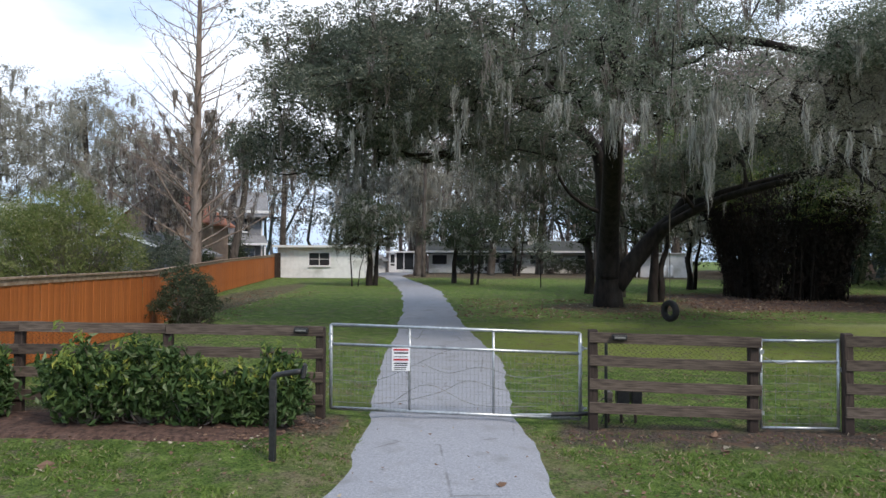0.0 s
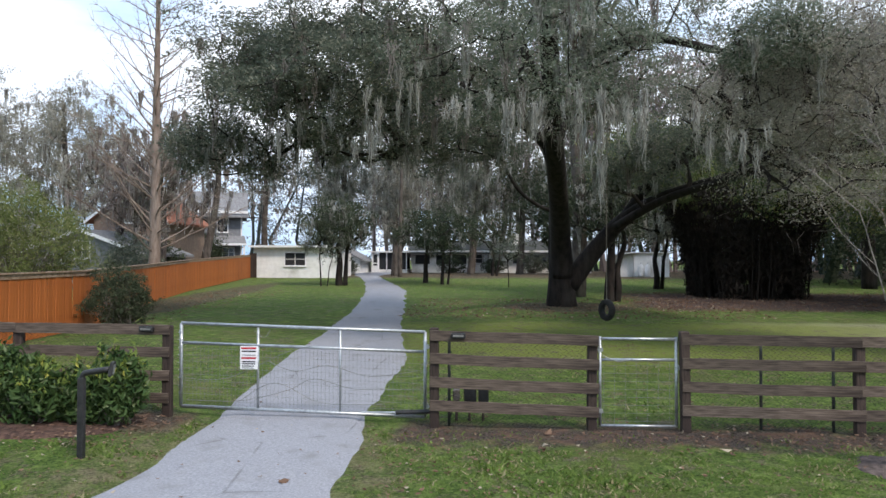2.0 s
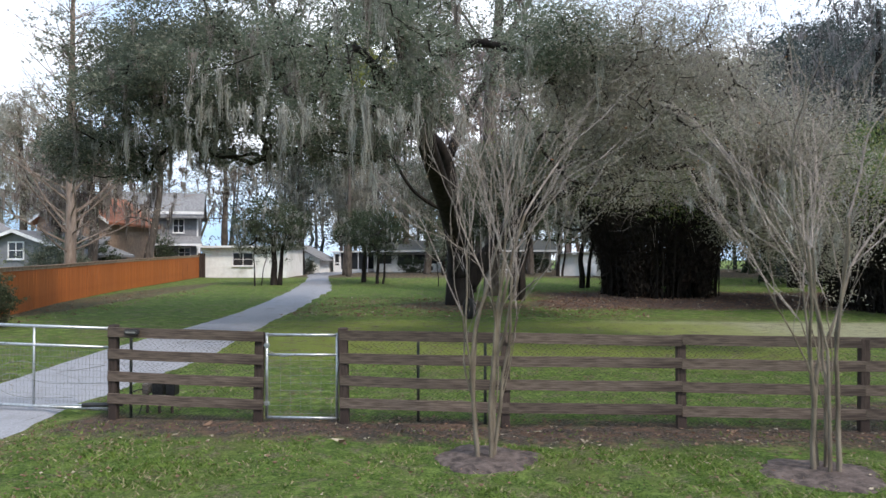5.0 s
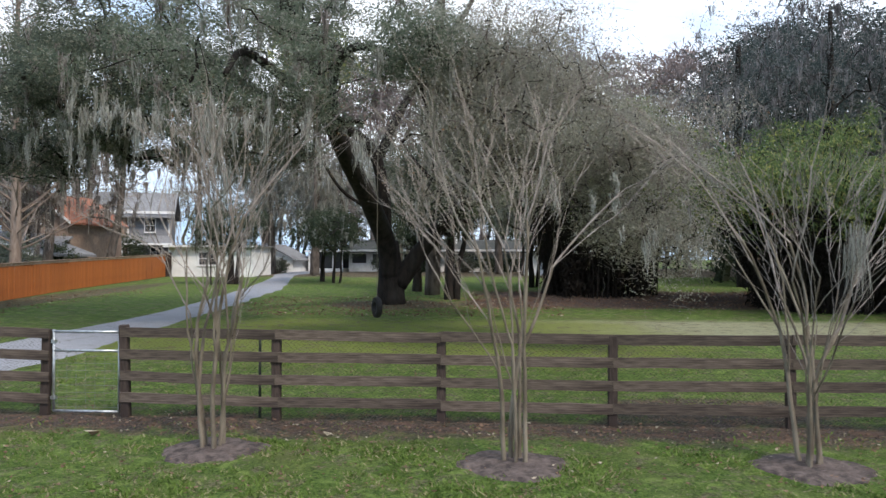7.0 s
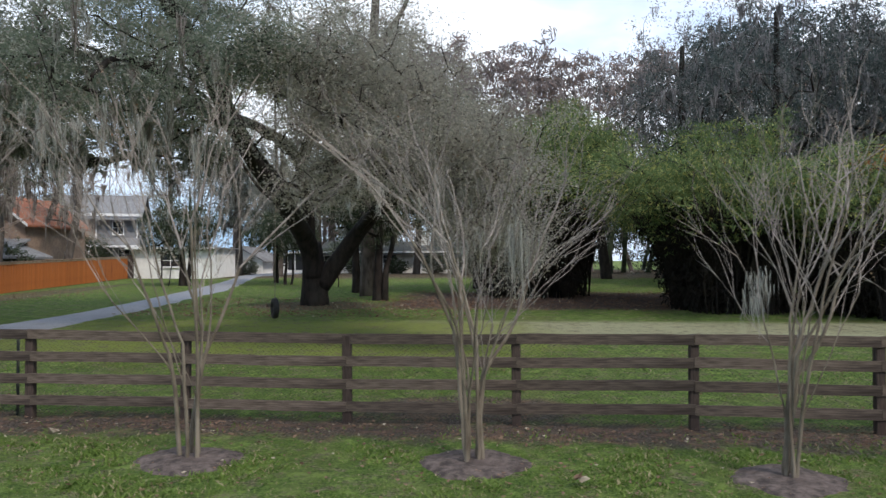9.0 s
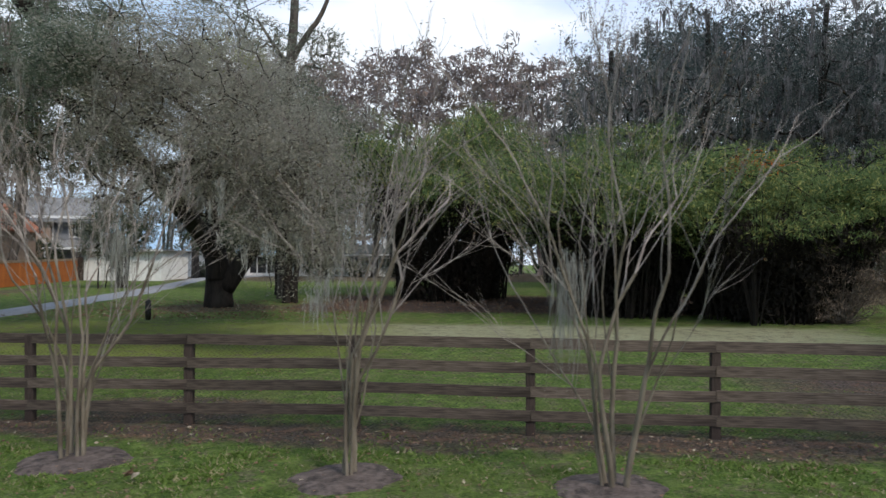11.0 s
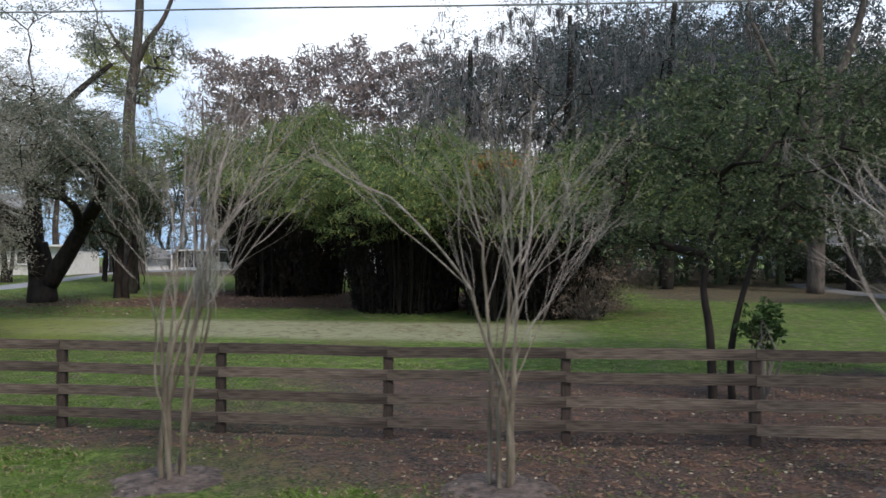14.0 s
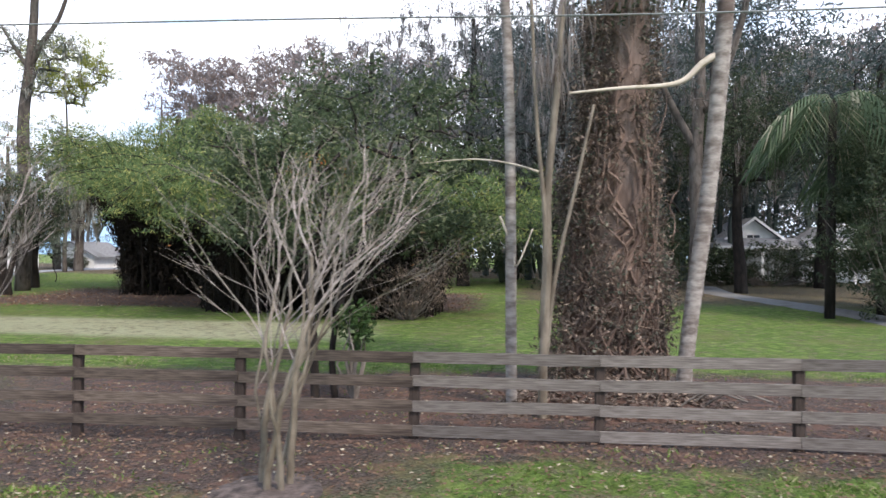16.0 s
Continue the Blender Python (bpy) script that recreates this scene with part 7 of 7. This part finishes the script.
# heap of leaves and dead vines at its foot
g = Geo()
r = rng_of(33)
nr, ns = 9, 36
vv = []
for a in range(nr):
    f = a / (nr - 1)
    for j in range(ns):
        q = 2 * math.pi * j / ns
        bump = 0.10 * noise.noise(Vector((math.cos(q) * f * 3, math.sin(q) * f * 3, 1.0)))
        vv.append((1.9 * f * math.cos(q), 1.1 * f * math.sin(q), (0.42 + bump) * (1 - f * f) - 0.06))
g.add(vv, [[a * ns + j, (a + 1) * ns + j, (a + 1) * ns + (j + 1) % ns, a * ns + (j + 1) % ns] for a in range(nr - 1) for j in range(ns)])
heap = thing("debris_heap", "heap of dead leaves and vines behind the fence", "leaf heap", (37.0, 2.2, land(37.0, 2.2)))
part("soil", g, M["mulch"], heap, smooth_faces=True)
u = np.stack([r.uniform(-1.8, 1.8, 900), r.uniform(-1.0, 1.0, 900)], 1)
hh = 0.44 * np.maximum(0, 1 - (u[:, 0] / 1.9) ** 2 - (u[:, 1] / 1.1) ** 2) - 0.02
g = Geo()
leaf_cloud(g, np.stack([u[:, 0], u[:, 1], hh], 1), 5, 0.05, (0.05, 0.14), r, 0.4, 0, 0.5)
part("dead_foliage", g, M["leaf_vine"], heap, kind="stuff")
for k in range(5):
    g = Geo()
    x0, y0 = r.uniform(-1.2, 1.2), r.uniform(-0.7, 0.1)
    g.tube(smooth_line([(x0, y0, 0.15), (x0 + 0.4, y0 - 0.1, 0.42), (x0 + r.uniform(0.6, 1.0), y0 - 0.2, 0.3)], 4), 0.016, 5)
    part("dead_branch", g, M["bark_grey"], heap)


def build_fan_palm(x, y, h, seed, n=16, size=1.5):
    r = rng_of(seed)
    z = land(x, y)
    t = thing("fan_palm", "palm with drooping green fronds", "palm", (x, y, z))
    g = Geo()
    g.tube([(0, 0, -0.1), (0.05, 0, h * 0.4), (0.1, 0, h)], [0.2, 0.17, 0.15], 10)
    part("trunk", g, M["bark_oak"], t, smooth_faces=True)
    for k in range(n):
        a = 2 * math.pi * k / n + r.uniform(-0.2, 0.2)
        up = r.uniform(-0.2, 0.9)
        L = size * r.uniform(0.85, 1.15)
        d = np.array([math.cos(a), math.sin(a), 0])
        side = np.array([-math.sin(a), math.cos(a), 0])
        mid = [np.array([0.1, 0, h]) + d * L * f + np.array([0, 0, L * (up * f - (0.8 + 0.7 * up) * f * f)]) for f in np.linspace(0, 1, 10)]
        g = Geo()
        g.tube(mid, np.linspace(0.02, 0.006, 10), 4, cap=False)
        for i in range(2, 10):
            for s in (-1, 1):
                for e in (0.0, 0.5):
                    p = mid[i] * (1 - e) + mid[min(i + 1, 9)] * e
                    ln = 0.55 * L * (0.5 + 0.5 * math.sin(math.pi * (i + e) / 10))
                    tip = p + (side * s * 0.55 + d * 0.4) * ln + np.array([0, 0, -0.75 * ln - 0.3 * r.random()])
                    m2 = (p + tip) / 2 + np.array([0, 0, 0.06])
                    w = d * 0.034
                    g.add([p - w, p + w, m2 + w, m2 - w, tip], [[0, 1, 2, 3]], [[3, 2, 4]])
        part("frond", g, M["palm_leaf"], t)
    return t


build_fan_palm(47.2, 20.0, 8.6, 901, 30, 2.7)
build_fan_palm(49.8, 21.5, 7.2, 902, 22, 2.6)
build_round_shrub("evergreen_mass", "tall dark evergreen beside the lane", (49.5, 18.5, 4.8), (2.8, 2.4, 4.4), "leaf_dark", 903, 420, 55, (0.12, 0.26), 0.35)
build_round_shrub("evergreen_mass", "tall dark evergreen beside the lane", (52.0, 22.5, 5.0), (3.4, 2.8, 4.8), "leaf_dark", 905, 560, 60, (0.16, 0.34), 0.45)
mossy_tree(53.5, 29.5, 15, 5.5, 624, "leaf_wood", 0.4, 170, 60, 160, 0.40, (0.16, 0.34), "moss_brown", "bark_oak", "dark spreading oak shading a house", (0.2, 1.2))
build_round_shrub("dry_thicket", "brown dry thicket at the edge of the bamboo", (30.9, 16.6, 2.3), (1.9, 1.4, 2.3), "leaf_vine", 906, 240, 60, (0.1, 0.26), 0.34, 0.16)
build_round_shrub("hedge_mass", "dark clipped hedge before the shaded house", (51.5, 40.5, 1.9), (6.0, 1.6, 1.6), "leaf_dark", 904, 300, 55, (0.14, 0.28), 0.3)

# utility cable along the road
g = Geo()
g.tube(smooth_line([(8.0, -3.0, 6.3), (20.0, -3.0, 5.2), (27.0, -3.0, 4.93), (33.0, -3.0, 4.80), (40.0, -3.0, 4.72), (52.0, -3.0, 5.1)], 10), 0.009, 5)
ob = solid("utility_cable", g, M["wire"], "thin overhead utility cable along the road", "cable")


# ---- grass, litter ----
def on_drive(x, y):
    ys = np.array([d[0] for d in DRIVE])
    return (x > np.interp(y, ys, [d[1] for d in DRIVE]) + 0.05) & (x < np.interp(y, ys, [d[2] for d in DRIVE]) - 0.05)


def bare(x, y):
    """How bare the soil is, from 0 to 1."""
    b = np.where((y > -1.1) & (y < 0.3) & ((x > 1.0) | (x < -1.9)), 0.85, 0.0)
    b = np.where((x < -1.9) & (y > -1.5) & (y < 0.1), 1.0, b)
    b = np.maximum(b, np.where((x + 2.5 * np.sin(y * 1.9) * np.cos(x * 1.3) > 24.3) & (y > -2.4 + 0.3 * np.sin(x * 1.7)) & (y < 5), np.where((x > 34.3) & (y < -0.8 + 0.15 * np.sin(x * 2.3)), 0.2, 0.88), 0.0))
    for mx, my in MYRTLES:
        b = np.maximum(b, np.where((x - mx) ** 2 + (y - my) ** 2 < 0.30 + 0.12 * np.sin(x * 9) * np.cos(y * 7), 0.93, 0.0))
    return b


def build_grass(name, label, x0, x1, y0, y1, n, size, seed):
    r = rng_of(seed)
    x, y = r.uniform(x0, x1, n), r.uniform(y0, y1, n)
    patch = np.array([noise.noise(Vector((a * 1.1, b * 1.1, seed))) + 0.9 * noise.noise(Vector((a * 4.3, b * 4.3, seed))) for a, b in zip(x, y)])
    keep = ~on_drive(x, y) & (r.random(n) > bare(x, y)) & (patch + r.normal(size=n) * 0.25 > -0.12)
    x, y, patch = x[keep], y[keep], patch[keep]
    n = len(x)
    z = np.array([land(a, b) for a, b in zip(x, y)]) - 0.01
    h = r.uniform(size[0], size[1], n) * (0.75 + 0.6 * np.clip(patch, 0, 1))
    a = r.uniform(0, 2 * np.pi, n)
    w = h * 0.27
    lean = r.normal(size=(n, 2)) * 0.9 * h[:, None]
    p = np.stack([x, y, z], 1)
    s = np.stack([np.cos(a) * w, np.sin(a) * w, 0 * a], 1)
    tip = p + np.stack([lean[:, 0], lean[:, 1], h], 1)
    g = Geo()
    g.add(np.stack([p - s, p + s, tip], 1).reshape(-1, 3), None, np.arange(n * 3).reshape(-1, 3))
    return solid(name, g, M["grass"], label, "grass", kind="stuff")


build_grass("grass", "short uneven roadside grass", -9, 44, -3.6, -0.2, 250000, (0.02, 0.06), 61)
build_grass("lawn_grass", "mown lawn grass behind the fence", -9, 44, 0.2, 7.0, 80000, (0.025, 0.06), 62)


def build_litter(name, label, boxes, seed, size=(0.025, 0.07)):
    r = rng_of(seed)
    g = Geo()
    for x0, x1, y0, y1, n in boxes:
        x, y = r.uniform(x0, x1, n), r.uniform(y0, y1, n)
        if y0 < 9:
            k = ~on_drive(x, y) | (r.random(n) < 0.12)
            x, y = x[k], y[k]
        z = np.array([land(a, b) for a, b in zip(x, y)]) + 0.02 + 0.02 * r.random(len(x)) + np.where(on_drive(x, y), 0.045, 0.0)
        leaf_cloud(g, np.stack([x, y, z], 1), 1, 0.004, size, r, 0.55, 0, 0.85)
    return solid(name, g, M["litter"], label, "leaves", kind="stuff")


build_litter("leaf_litter", "scattered brown fallen leaves", ((-9, 44, -3.6, -0.1, 4200), (3.7, 44, -1.0, 0.4, 3200), (27, 44, -2.8, 3.5, 9000), (-8.5, -2, -1.6, -0.1, 1200), (0.6, 2.6, -3.5, -0.6, 260), (-9, 40, 0.3, 9, 2200)), 71)
build_litter("yard_litter", "fallen leaves under the trees", ((-1, 13, 16, 25, 2600), (9, 33, 19, 30, 5200), (-13, -9, 4, 30, 900)), 72, (0.06, 0.15))
for k, (x, y) in enumerate(((2.9, -1.15), (3.1, -0.35), (0.2, -2.7), (5.2, -1.2), (-4.9, -2.4), (15.2, -2.6), (8.3, -0.9))):
    r = rng_of(90 + k)
    g = Geo()
    leaf_cloud(g, np.zeros((1, 3)), 3, 0.05, (0.12, 0.22), r, 0.6, 0, 0.8)
    solid("fallen_leaf", g, M["litter"], "large curled pale fallen leaf", "leaf", "large fallen leaves", at=(x, y, land(x, y) + 0.06))
